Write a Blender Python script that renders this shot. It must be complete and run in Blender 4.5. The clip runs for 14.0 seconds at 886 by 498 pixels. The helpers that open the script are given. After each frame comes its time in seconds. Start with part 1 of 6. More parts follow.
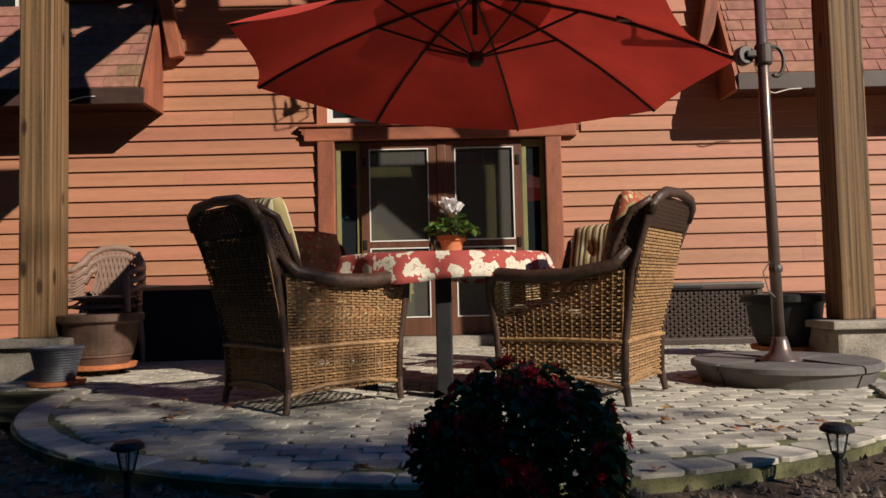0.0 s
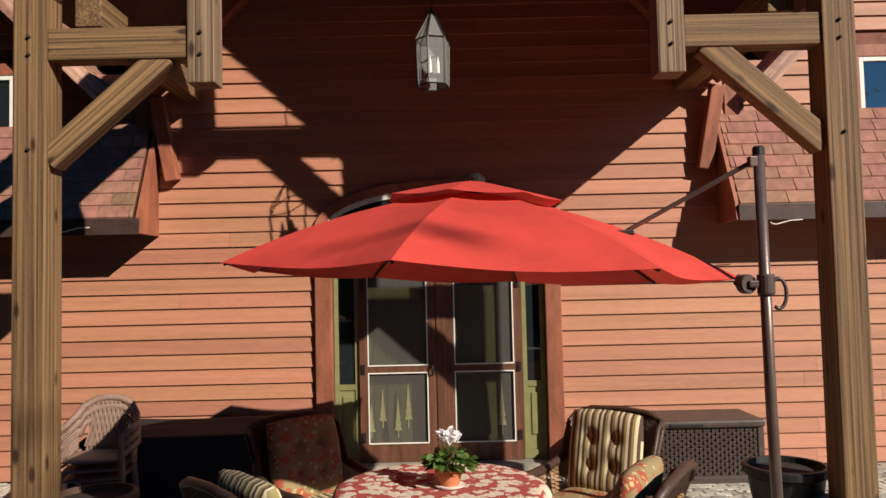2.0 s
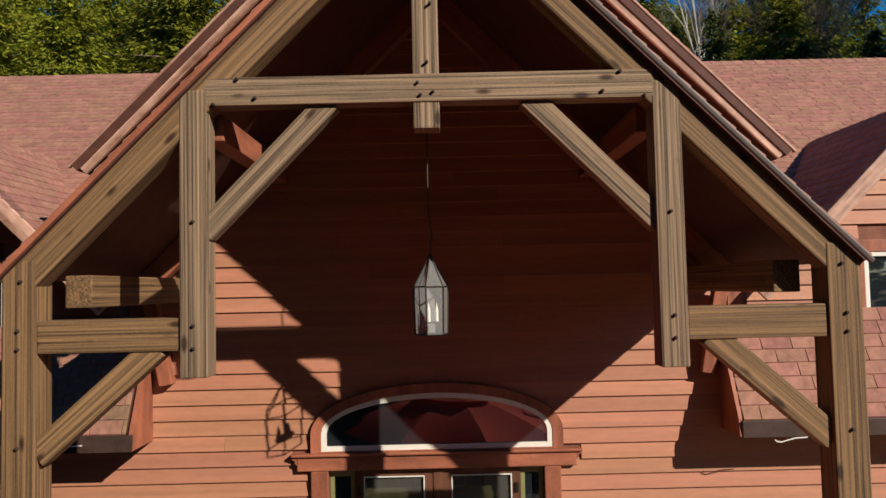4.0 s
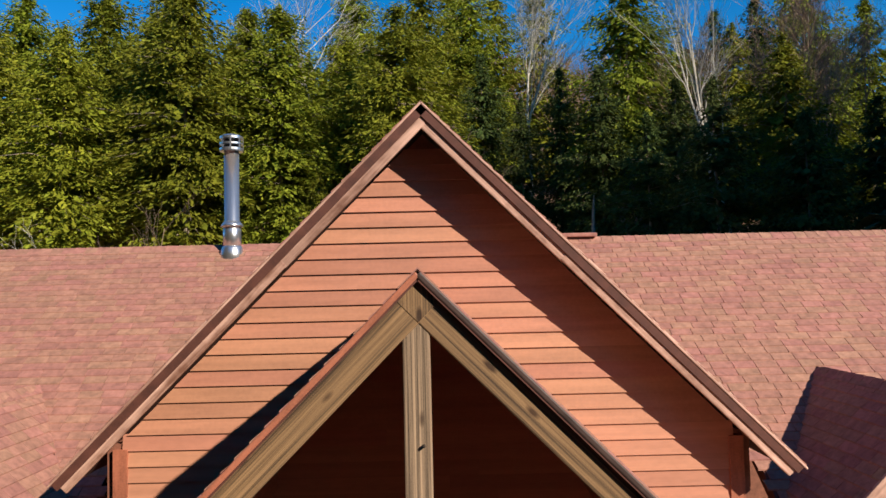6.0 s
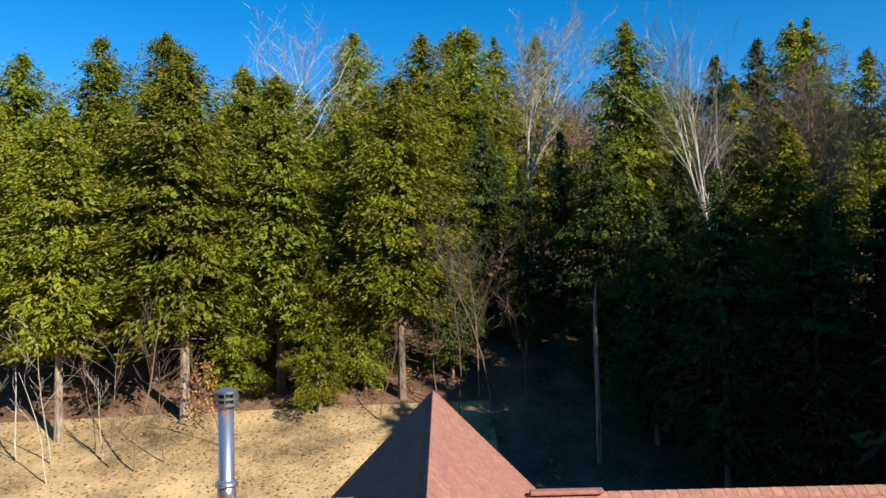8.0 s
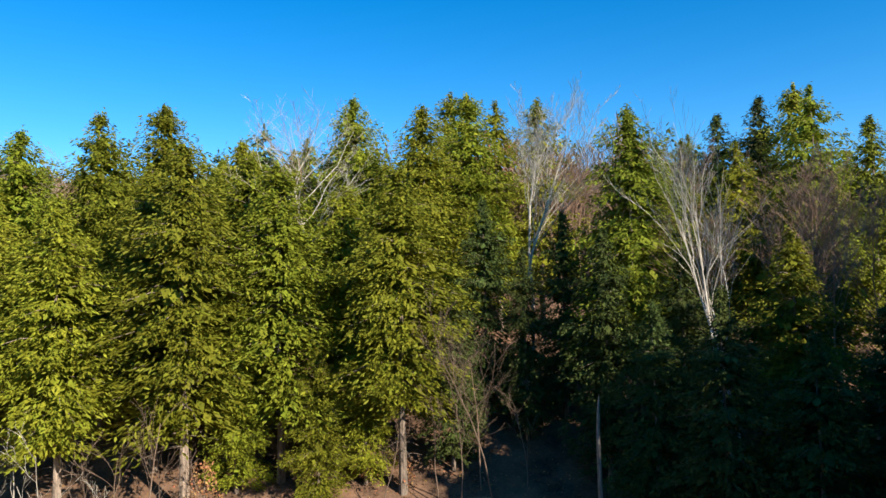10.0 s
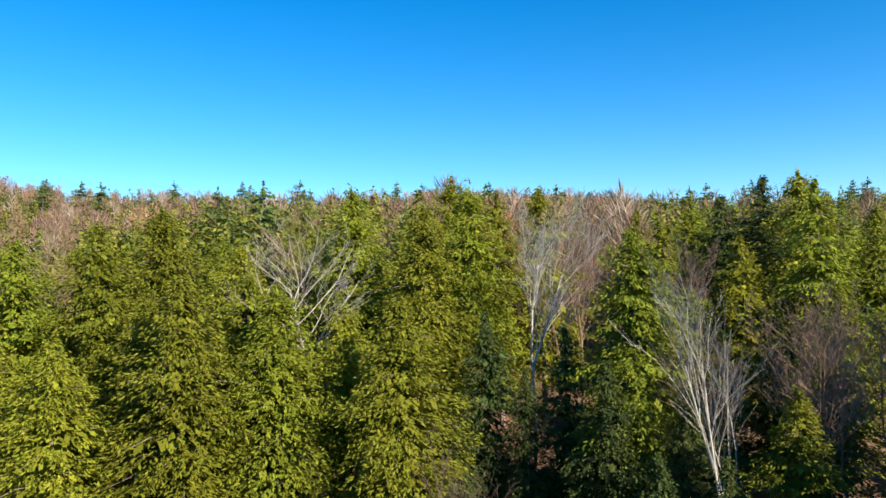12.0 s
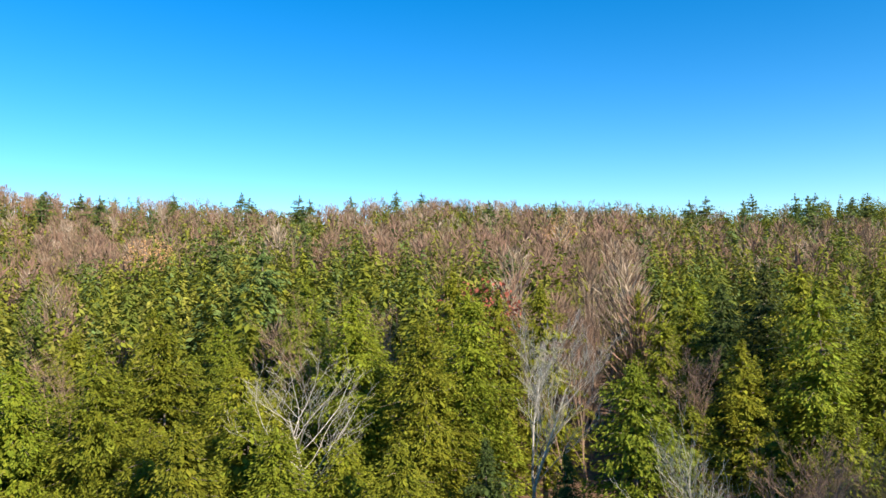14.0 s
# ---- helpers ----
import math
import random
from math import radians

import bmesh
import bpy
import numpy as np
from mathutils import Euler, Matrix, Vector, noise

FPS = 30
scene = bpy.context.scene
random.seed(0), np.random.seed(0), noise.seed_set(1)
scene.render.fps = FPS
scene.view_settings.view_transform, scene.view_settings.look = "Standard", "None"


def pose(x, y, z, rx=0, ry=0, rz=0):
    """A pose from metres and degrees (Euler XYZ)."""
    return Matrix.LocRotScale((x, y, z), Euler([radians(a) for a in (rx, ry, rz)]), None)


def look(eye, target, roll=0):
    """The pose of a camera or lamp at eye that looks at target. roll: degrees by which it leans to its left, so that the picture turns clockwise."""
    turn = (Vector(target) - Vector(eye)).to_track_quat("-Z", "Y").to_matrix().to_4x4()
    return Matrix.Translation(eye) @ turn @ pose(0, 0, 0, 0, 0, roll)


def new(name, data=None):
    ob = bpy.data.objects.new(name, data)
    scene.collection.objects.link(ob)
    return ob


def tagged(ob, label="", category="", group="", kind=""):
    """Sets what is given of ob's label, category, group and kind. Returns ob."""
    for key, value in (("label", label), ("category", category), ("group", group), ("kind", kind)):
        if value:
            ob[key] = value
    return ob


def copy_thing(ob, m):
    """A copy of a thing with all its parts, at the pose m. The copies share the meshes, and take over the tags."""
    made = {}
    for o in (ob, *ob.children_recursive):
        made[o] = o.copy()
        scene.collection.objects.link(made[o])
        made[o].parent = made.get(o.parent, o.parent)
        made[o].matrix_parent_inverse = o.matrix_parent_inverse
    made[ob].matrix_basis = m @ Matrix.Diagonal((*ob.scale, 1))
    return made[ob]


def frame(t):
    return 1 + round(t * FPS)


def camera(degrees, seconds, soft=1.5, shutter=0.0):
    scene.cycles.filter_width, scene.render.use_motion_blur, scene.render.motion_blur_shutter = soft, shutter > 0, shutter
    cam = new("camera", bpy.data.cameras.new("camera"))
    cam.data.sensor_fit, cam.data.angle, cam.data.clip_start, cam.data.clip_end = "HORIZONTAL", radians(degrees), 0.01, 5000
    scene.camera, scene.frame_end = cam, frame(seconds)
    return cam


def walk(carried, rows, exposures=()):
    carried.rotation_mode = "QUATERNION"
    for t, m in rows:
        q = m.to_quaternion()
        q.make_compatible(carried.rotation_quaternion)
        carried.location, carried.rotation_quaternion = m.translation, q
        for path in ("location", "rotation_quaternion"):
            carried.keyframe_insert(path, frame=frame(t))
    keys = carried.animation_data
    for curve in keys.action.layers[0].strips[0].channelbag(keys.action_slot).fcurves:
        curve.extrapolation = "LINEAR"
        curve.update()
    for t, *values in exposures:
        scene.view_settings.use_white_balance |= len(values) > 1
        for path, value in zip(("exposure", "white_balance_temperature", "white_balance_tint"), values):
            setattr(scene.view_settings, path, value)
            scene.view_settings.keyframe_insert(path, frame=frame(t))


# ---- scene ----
# seconds, x, y, z in metres, yaw, pitch, roll in degrees
cam = camera(62.2, 14.0)
ROWS = [
    (0.0, -0.001, -0.000, 0.564, 0.002, 2.894, 1.304),
    (0.5, 0.023, 0.003, 0.820, 0.037, 2.873, 1.326),
    (1.0, 0.028, 0.005, 1.105, 0.004, 2.885, 1.275),
    (1.5, 0.032, 0.002, 1.474, -0.043, 2.863, 1.287),
    (2.0, 0.037, 0.002, 1.890, -0.078, 2.796, 1.306),
    (2.2, 0.040, 0.002, 2.075, -0.098, 2.809, 1.307),
    (4.3, 0.094, 0.028, 4.385, -0.169, 2.994, 1.289),
    (4.5, 0.098, 0.039, 4.664, -0.187, 3.002, 1.289),
    (5.0, 0.111, 0.076, 5.438, -0.238, 2.978, 1.285),
    (5.5, 0.145, 0.121, 6.256, -0.229, 2.979, 1.318),
    (6.0, 0.185, 0.170, 7.127, -0.212, 2.986, 1.316),
    (6.5, 0.216, 0.233, 8.153, -0.233, 2.916, 1.290),
    (7.0, 0.213, 0.284, 9.225, -0.279, 2.908, 1.306),
    (7.5, 0.235, 0.341, 10.342, -0.278, 2.904, 1.311),
    (7.7, 0.240, 0.363, 10.812, -0.281, 2.896, 1.309),
    (9.8, 0.196, 0.396, 16.262, -0.399, 2.878, 1.289),
    (10.0, 0.202, 0.406, 16.864, -0.397, 2.903, 1.293),
    (10.5, 0.251, 0.437, 18.641, -0.372, 2.877, 1.310),
    (11.0, 0.288, 0.445, 20.558, -0.395, 2.916, 1.327),
    (11.5, 0.301, 0.542, 22.569, -0.415, 2.805, 1.330),
    (12.0, 0.289, 0.668, 24.587, -0.392, 2.670, 1.345),
    (12.5, 0.259, 0.722, 26.633, -0.425, 2.584, 1.306),
    (13.0, 0.266, 0.723, 28.738, -0.456, 2.493, 1.265),
    (13.5, 0.305, 0.636, 30.848, -0.462, 2.425, 1.236),
    (14.0, 0.356, 0.535, 33.073, -0.452, 2.282, 1.262),
]
EXPOSURES = [(0.0, 0.2), (1.0, 0.32), (2.2, 0.42), (4.3, 0.3), (5.0, 0.42), (6.5, 0.8), (7.5, 0.88), (10.0, 1.12), (14.0, 1.18)]
walk(cam, [(t, pose(x, y, z, 90 + pitch, roll, yaw)) for t, x, y, z, yaw, pitch, roll in ROWS], EXPOSURES)

# ---- world and sun ----
TO_SUN = Vector((2.53, -2.41, 1.97)).normalized()
ELEV = math.asin(TO_SUN.z)
world = bpy.data.worlds.new("world")
scene.world = world
world.use_nodes = True
wn = world.node_tree
sky = wn.nodes.new("ShaderNodeTexSky")
sky.sky_type = "NISHITA"
sky.sun_disc = False
sky.sun_elevation = ELEV
sky.sun_rotation = math.atan2(TO_SUN.x, TO_SUN.y)
sky.altitude = 1800
sky.air_density = 1.0
sky.dust_density = 0.0
sky.ozone_density = 2.3
hsv = wn.nodes.new("ShaderNodeHueSaturation")
hsv.inputs["Saturation"].default_value = 1.44
hsv.inputs["Hue"].default_value = 0.499
wn.links.new(sky.outputs[0], hsv.inputs["Color"])
wn.links.new(hsv.outputs[0], wn.nodes["Background"].inputs[0])
wn.nodes["Background"].inputs[1].default_value = 0.100
sun_data = bpy.data.lights.new("sun", "SUN")
sun_data.energy = 5.0
sun_data.angle = radians(0.53)
sun_data.color = (1.0, 0.90, 0.76)
sun = new("sun", sun_data)
sun.matrix_world = look(TO_SUN * 60, (0, 0, 0))


# ---- materials ----
def mat(name, base, rough=0.7, metal=0.0, grain=(6, 6, 6), amount=0.25, fine=60.0, bump=0.15, dist=0.01,
        vary=0.0, spec=0.4, tint=None, coord="Object", translucent=0.0, detail=6.0, hue_vary=0.0, object_vary=0.0, weight=0.35, knots=None):
    """Principled material with two scales of noise in its colour, a bump, and a change from piece to piece."""
    m = bpy.data.materials.new(name)
    m.use_nodes = True
    nt = m.node_tree
    N, Lk = nt.nodes, nt.links
    b = N["Principled BSDF"]
    b.inputs["Roughness"].default_value = rough
    b.inputs["Metallic"].default_value = metal
    b.inputs["Specular IOR Level"].default_value = spec
    tc = N.new("ShaderNodeTexCoord")
    mp = N.new("ShaderNodeMapping")
    mp.inputs["Scale"].default_value = grain
    oi = N.new("ShaderNodeObjectInfo")
    ge = N.new("ShaderNodeNewGeometry")
    add = N.new("ShaderNodeMath")
    add.operation = "ADD"
    Lk.new(oi.outputs["Random"], add.inputs[0])
    Lk.new(ge.outputs["Random Per Island"], add.inputs[1])
    fr = N.new("ShaderNodeMath")
    fr.operation = "FRACT"
    Lk.new(add.outputs[0], fr.inputs[0])
    Lk.new(tc.outputs[coord], mp.inputs["Vector"])
    off = N.new("ShaderNodeVectorMath")
    off.operation = "MULTIPLY_ADD"
    comb = N.new("ShaderNodeCombineXYZ")
    for i in range(3):
        Lk.new(fr.outputs[0], comb.inputs[i])
    off.inputs[1].default_value = (17.0, 31.0, 23.0)
    Lk.new(comb.outputs[0], off.inputs[0])
    Lk.new(mp.outputs[0], off.inputs[2])
    n1 = N.new("ShaderNodeTexNoise")
    n1.inputs["Scale"].default_value = 1.0
    n1.inputs["Detail"].default_value = detail
    n1.inputs["Roughness"].default_value = 0.65
    Lk.new(off.outputs[0], n1.inputs["Vector"])
    n2 = N.new("ShaderNodeTexNoise")
    n2.inputs["Scale"].default_value = fine
    n2.inputs["Detail"].default_value = 3.0
    Lk.new(tc.outputs[coord], n2.inputs["Vector"])
    mx = N.new("ShaderNodeMath")
    mx.operation = "MULTIPLY_ADD"
    mx.inputs[1].default_value = weight
    Lk.new(n2.outputs["Fac"], mx.inputs[0])
    Lk.new(n1.outputs["Fac"], mx.inputs[2])
    ramp = N.new("ShaderNodeValToRGB")
    lo = tuple(c * (1 - amount * 1.6) for c in base)
    hi = tuple(min(1.0, c * (1 + amount)) for c in (tint or base))
    ramp.color_ramp.elements[0].position = 0.45
    ramp.color_ramp.elements[0].color = (*lo, 1)
    ramp.color_ramp.elements[1].position = 0.85
    ramp.color_ramp.elements[1].color = (*hi, 1)
    Lk.new(mx.outputs[0], ramp.inputs[0])
    col = ramp.outputs[0]
    if vary or hue_vary:
        hs = N.new("ShaderNodeHueSaturation")
        mr = N.new("ShaderNodeMapRange")
        mr.inputs["To Min"].default_value = 1 - vary
        mr.inputs["To Max"].default_value = 1 + vary
        Lk.new(fr.outputs[0], mr.inputs["Value"])
        Lk.new(mr.outputs[0], hs.inputs["Value"])
        Lk.new(col, hs.inputs["Color"])
        if hue_vary:
            m7 = N.new("ShaderNodeMath")
            m7.operation = "MULTIPLY"
            m7.inputs[1].default_value = 7.31
            Lk.new(fr.outputs[0], m7.inputs[0])
            f7 = N.new("ShaderNodeMath")
            f7.operation = "FRACT"
            Lk.new(m7.outputs[0], f7.inputs[0])
            mh = N.new("ShaderNodeMapRange")
            mh.inputs["To Min"].default_value = 0.5 - hue_vary
            mh.inputs["To Max"].default_value = 0.5 + hue_vary
            Lk.new(f7.outputs[0], mh.inputs["Value"])
            Lk.new(mh.outputs[0], hs.inputs["Hue"])
        col = hs.outputs[0]
    if object_vary:
        h2 = N.new("ShaderNodeHueSaturation")
        for name2, lo2, hi2, mult in (("Value", 1 - object_vary, 1 + object_vary, 1.0), ("Hue", 0.5 - object_vary * 0.07, 0.5 + object_vary * 0.07, 5.7)):
            mm = N.new("ShaderNodeMath")
            mm.operation = "MULTIPLY"
            mm.inputs[1].default_value = mult
            Lk.new(oi.outputs["Random"], mm.inputs[0])
            ff = N.new("ShaderNodeMath")
            ff.operation = "FRACT"
            Lk.new(mm.outputs[0], ff.inputs[0])
            rr = N.new("ShaderNodeMapRange")
            rr.inputs["To Min"].default_value = lo2
            rr.inputs["To Max"].default_value = hi2
            Lk.new(ff.outputs[0], rr.inputs["Value"])
            Lk.new(rr.outputs[0], h2.inputs[name2])
        Lk.new(col, h2.inputs["Color"])
        col = h2.outputs[0]
    if knots:
        km = N.new("ShaderNodeMapping")
        km.inputs["Scale"].default_value = knots
        Lk.new(tc.outputs[coord], km.inputs["Vector"])
        ka = N.new("ShaderNodeVectorMath")
        ka.operation = "ADD"
        kc = N.new("ShaderNodeVectorMath")
        kc.operation = "SCALE"
        kc.inputs["Scale"].default_value = 31.0
        Lk.new(comb.outputs[0], kc.inputs[0])
        Lk.new(km.outputs[0], ka.inputs[0])
        Lk.new(kc.outputs[0], ka.inputs[1])
        kv = N.new("ShaderNodeTexVoronoi")
        kv.inputs["Scale"].default_value = 1.0
        Lk.new(ka.outputs[0], kv.inputs["Vector"])
        kr = N.new("ShaderNodeValToRGB")
        kr.color_ramp.elements[0].position = 0.09
        kr.color_ramp.elements[0].color = (0.22, 0.17, 0.14, 1)
        kr.color_ramp.elements[1].position = 0.19
        kr.color_ramp.elements[1].color = (1, 1, 1, 1)
        Lk.new(kv.outputs["Distance"], kr.inputs[0])
        kx = N.new("ShaderNodeMix")
        kx.data_type = "RGBA"
        kx.blend_type = "MULTIPLY"
        kx.inputs["Factor"].default_value = 1.0
        Lk.new(col, kx.inputs[6])
        Lk.new(kr.outputs[0], kx.inputs[7])
        col = kx.outputs[2]
    Lk.new(col, b.inputs["Base Color"])
    if bump:
        bp = N.new("ShaderNodeBump")
        bp.inputs["Strength"].default_value = bump
        bp.inputs["Distance"].default_value = dist
        Lk.new(mx.outputs[0], bp.inputs["Height"])
        Lk.new(bp.outputs[0], b.inputs["Normal"])
    if translucent:
        tr = N.new("ShaderNodeBsdfTranslucent")
        ms = N.new("ShaderNodeMixShader")
        ms.inputs[0].default_value = translucent
        Lk.new(col, tr.inputs["Color"])
        Lk.new(b.outputs[0], ms.inputs[1])
        Lk.new(tr.outputs[0], ms.inputs[2])
        Lk.new(ms.outputs[0], N["Material Output"].inputs["Surface"])
    return m


def glass(name, color=(0.9, 0.95, 0.95), alpha=0.2, rough=0.02, ior=1.5):
    """A thin pane: mostly clear, with a mirror-like gloss."""
    m = bpy.data.materials.new(name)
    m.use_nodes = True
    N, Lk = m.node_tree.nodes, m.node_tree.links
    b = N["Principled BSDF"]
    b.inputs["Roughness"].default_value = rough
    b.inputs["Base Color"].default_value = (*color, 1)
    b.inputs["IOR"].default_value = ior
    tr = N.new("ShaderNodeBsdfTransparent")
    ms = N.new("ShaderNodeMixShader")
    ms.inputs[0].default_value = alpha
    Lk.new(tr.outputs[0], ms.inputs[1])
    Lk.new(b.outputs[0], ms.inputs[2])
    Lk.new(ms.outputs[0], N["Material Output"].inputs["Surface"])
    return m


M = {}
M["siding"] = mat("siding", (0.41, 0.180, 0.108), 0.6, grain=(0.6, 6, 9), amount=0.13, fine=25, bump=0.10, dist=0.006, vary=0.10, hue_vary=0.006)
M["wall_core"] = mat("wall_core", (0.20, 0.075, 0.045), 0.8)
M["trim"] = mat("trim", (0.30, 0.100, 0.055), 0.6, grain=(6, 6, 1.5), amount=0.3, vary=0.1)
M["rake"] = mat("rake", (0.36, 0.155, 0.095), 0.6, grain=(9, 9, 0.6), amount=0.36, fine=9, weight=0.25, bump=0.15, vary=0.12, tint=(0.54, 0.33, 0.25))
# dark red-brown boards, deepened in colour for the shade under the roofs
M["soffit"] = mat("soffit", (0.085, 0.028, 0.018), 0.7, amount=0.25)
M["timber"] = mat("timber", (0.128, 0.072, 0.036), 0.75, grain=(50, 50, 0.5), amount=0.42, fine=170, bump=0.35, dist=0.006, vary=0.12, tint=(0.255, 0.146, 0.066), weight=0.22, detail=10.0, knots=(6.5, 6.5, 2.4))
M["timber_grey"] = mat("timber_grey", (0.142, 0.090, 0.056), 0.8, grain=(55, 55, 0.5), amount=0.50, fine=170, bump=0.4, dist=0.006, vary=0.14, tint=(0.325, 0.218, 0.134), weight=0.22, detail=10.0, knots=(6.5, 6.5, 2.4))
M["knot"] = mat("knot", (0.035, 0.022, 0.014), 0.8)
M["shingle"] = mat("shingle", (0.30, 0.142, 0.104), 0.9, grain=(9, 9, 9), amount=0.22, fine=260, bump=0.5, dist=0.004, vary=0.10, hue_vary=0.012)
M["shingle_weathered"] = mat("shingle_weathered", (0.28, 0.150, 0.10), 0.9, grain=(9, 9, 9), amount=0.3, fine=260, bump=0.5, dist=0.004, vary=0.28, hue_vary=0.025)
M["fascia"] = mat("fascia", (0.055, 0.032, 0.026), 0.5)
M["paver"] = mat("paver", (0.425, 0.39, 0.325), 0.85, grain=(5, 5, 5), amount=0.3, fine=120, bump=0.5, dist=0.004, vary=0.22, hue_vary=0.012)
M["sand"] = mat("sand", (0.15, 0.145, 0.07), 0.95, grain=(8, 8, 8), amount=0.5, fine=200, bump=0.5)
M["mulch"] = mat("mulch", (0.050, 0.032, 0.022), 0.95, grain=(14, 14, 14), amount=0.6, fine=90, bump=1.0, dist=0.03, tint=(0.09, 0.06, 0.04))
M["pebble"] = mat("pebble", (0.11, 0.085, 0.065), 0.6, vary=0.6, hue_vary=0.02)
M["grass"] = mat("grass", (0.20, 0.15, 0.065), 0.95, grain=(0.25, 0.25, 0.25), amount=0.45, fine=6, bump=0.6, dist=0.1, tint=(0.36, 0.26, 0.13), coord="Object")
M["wood_floor"] = mat("wood_floor", (0.085, 0.052, 0.030), 0.95, grain=(0.5, 0.5, 0.5), amount=0.5, fine=7, bump=0.6, dist=0.1, tint=(0.15, 0.085, 0.050))
M["stone"] = mat("stone", (0.30, 0.265, 0.22), 0.85, grain=(4, 4, 4), amount=0.35, fine=60, bump=0.6, dist=0.02)
M["wicker"] = mat("wicker", (0.34, 0.195, 0.090), 0.5, grain=(30, 30, 30), amount=0.3, vary=0.2, bump=0.3)
M["wicker_dark"] = mat("wicker_dark", (0.060, 0.034, 0.024), 0.45, grain=(40, 40, 40), amount=0.3, vary=0.12, bump=0.3)
M["dark_plastic"] = mat("dark_plastic", (0.070, 0.050, 0.043), 0.45, amount=0.2)
M["black_plastic"] = mat("black_plastic", (0.014, 0.014, 0.015), 0.5, amount=0.2)
M["cover"] = mat("cover", (0.016, 0.013, 0.013), 0.85, amount=0.3, grain=(3, 3, 3))
M["umbrella"] = mat("umbrella", (0.64, 0.060, 0.042), 0.85, grain=(2, 2, 2), amount=0.14, fine=300, bump=0.1, translucent=0.2)
M["pole"] = mat("pole", (0.16, 0.115, 0.10), 0.35, 0.5, amount=0.15)
M["rib"] = mat("rib", (0.030, 0.022, 0.022), 0.4, 0.4, amount=0.15)
M["base_grey"] = mat("base_grey", (0.135, 0.125, 0.12), 0.7, amount=0.2, fine=150, bump=0.2)
M["terracotta"] = mat("terracotta", (0.52, 0.175, 0.075), 0.8, amount=0.2)
M["brown_pot"] = mat("brown_pot", (0.095, 0.055, 0.040), 0.55, amount=0.3)
M["blue_pot"] = mat("blue_pot", (0.10, 0.105, 0.125), 0.5, amount=0.2)
M["tan_plastic"] = mat("tan_plastic", (0.25, 0.165, 0.13), 0.5, amount=0.12)
M["soil"] = mat("soil", (0.030, 0.021, 0.015), 0.95, fine=90, bump=0.8)
M["leaf"] = mat("leaf", (0.075, 0.14, 0.030), 0.45, vary=0.35, hue_vary=0.03, amount=0.2, translucent=0.25)
M["petal"] = mat("petal", (0.86, 0.84, 0.86), 0.6, amount=0.05, translucent=0.25)
M["mum_leaf"] = mat("mum_leaf", (0.050, 0.085, 0.022), 0.55, vary=0.4, amount=0.2, translucent=0.2)
M["mum_red"] = mat("mum_red", (0.62, 0.022, 0.030), 0.6, vary=0.35, amount=0.2, translucent=0.15)
M["dry_leaf"] = mat("dry_leaf", (0.34, 0.17, 0.07), 0.8, vary=0.45, hue_vary=0.03, amount=0.3, translucent=0.2)
M["door_brown"] = mat("door_brown", (0.13, 0.052, 0.030), 0.5, grain=(9, 9, 1.2), amount=0.35, bump=0.15)
M["door_green"] = mat("door_green", (0.21, 0.205, 0.085), 0.5, amount=0.12)
M["green_pale"] = mat("green_pale", (0.22, 0.21, 0.11), 0.6, amount=0.1)
M["white"] = mat("white", (0.75, 0.72, 0.66), 0.5, amount=0.05)
# near-black, with the dimness indoors put into the colour
M["dim_room"] = mat("dim_room", (0.035, 0.030, 0.026), 0.9)
M["steel"] = mat("steel", (0.62, 0.62, 0.62), 0.28, 0.9, grain=(20, 20, 1), amount=0.1, bump=0.05)
M["lead"] = mat("lead", (0.05, 0.042, 0.036), 0.4, 0.7, amount=0.2)
M["bark"] = mat("bark", (0.22, 0.17, 0.13), 0.95, grain=(7, 7, 1.2), amount=0.5, fine=20, bump=0.8, dist=0.05, vary=0.25)
M["pale_bark"] = mat("pale_bark", (0.43, 0.385, 0.315), 0.9, grain=(5, 5, 2), amount=0.3, fine=16, bump=0.4, dist=0.03, vary=0.15)
M["twig"] = mat("twig", (0.17, 0.115, 0.080), 0.9, amount=0.2, vary=0.25)
M["hemlock"] = mat("hemlock", (0.180, 0.198, 0.016), 0.7, grain=(0.35, 0.35, 0.35), amount=0.30, fine=4, bump=0, vary=0.18, hue_vary=0.014, translucent=0.24, spec=0.15, object_vary=0.22)
# hemlock foliage darkened in its colour for the shade on the right-hand trees
M["shaded_hemlock"] = mat("shaded_hemlock", (0.068, 0.092, 0.022), 0.7, grain=(0.35, 0.35, 0.35), amount=0.30, fine=4, bump=0, vary=0.22, hue_vary=0.014, translucent=0.2, spec=0.15, object_vary=0.2)
# near-black needles for the unseen trees, to keep bounced light down
M["spruce"] = mat("spruce", (0.035, 0.050, 0.022), 0.8, bump=0, vary=0.3, spec=0.1)
WOODS_GREEN = [mat("woods_green", c, 0.75, grain=(0.2, 0.2, 0.2), amount=0.25, fine=1.5, bump=0, vary=0.16, hue_vary=0.012, translucent=0.2, spec=0.1) for c in ((0.172, 0.182, 0.020), (0.115, 0.138, 0.022), (0.215, 0.208, 0.034), (0.125, 0.165, 0.045))]
WOODS_BROWN = [mat("woods_brown", c, 0.9, grain=(0.2, 0.2, 0.2), amount=0.2, fine=1.5, bump=0, vary=0.22, hue_vary=0.01, translucent=0.15, spec=0.1) for c in ((0.215, 0.140, 0.092), (0.270, 0.165, 0.115), (0.185, 0.130, 0.085), (0.330, 0.255, 0.180))]
WOODS_RUST = [mat("woods_rust", c, 0.9, amount=0.2, bump=0, vary=0.3, translucent=0.2) for c in ((0.42, 0.24, 0.10), (0.27, 0.075, 0.045))]
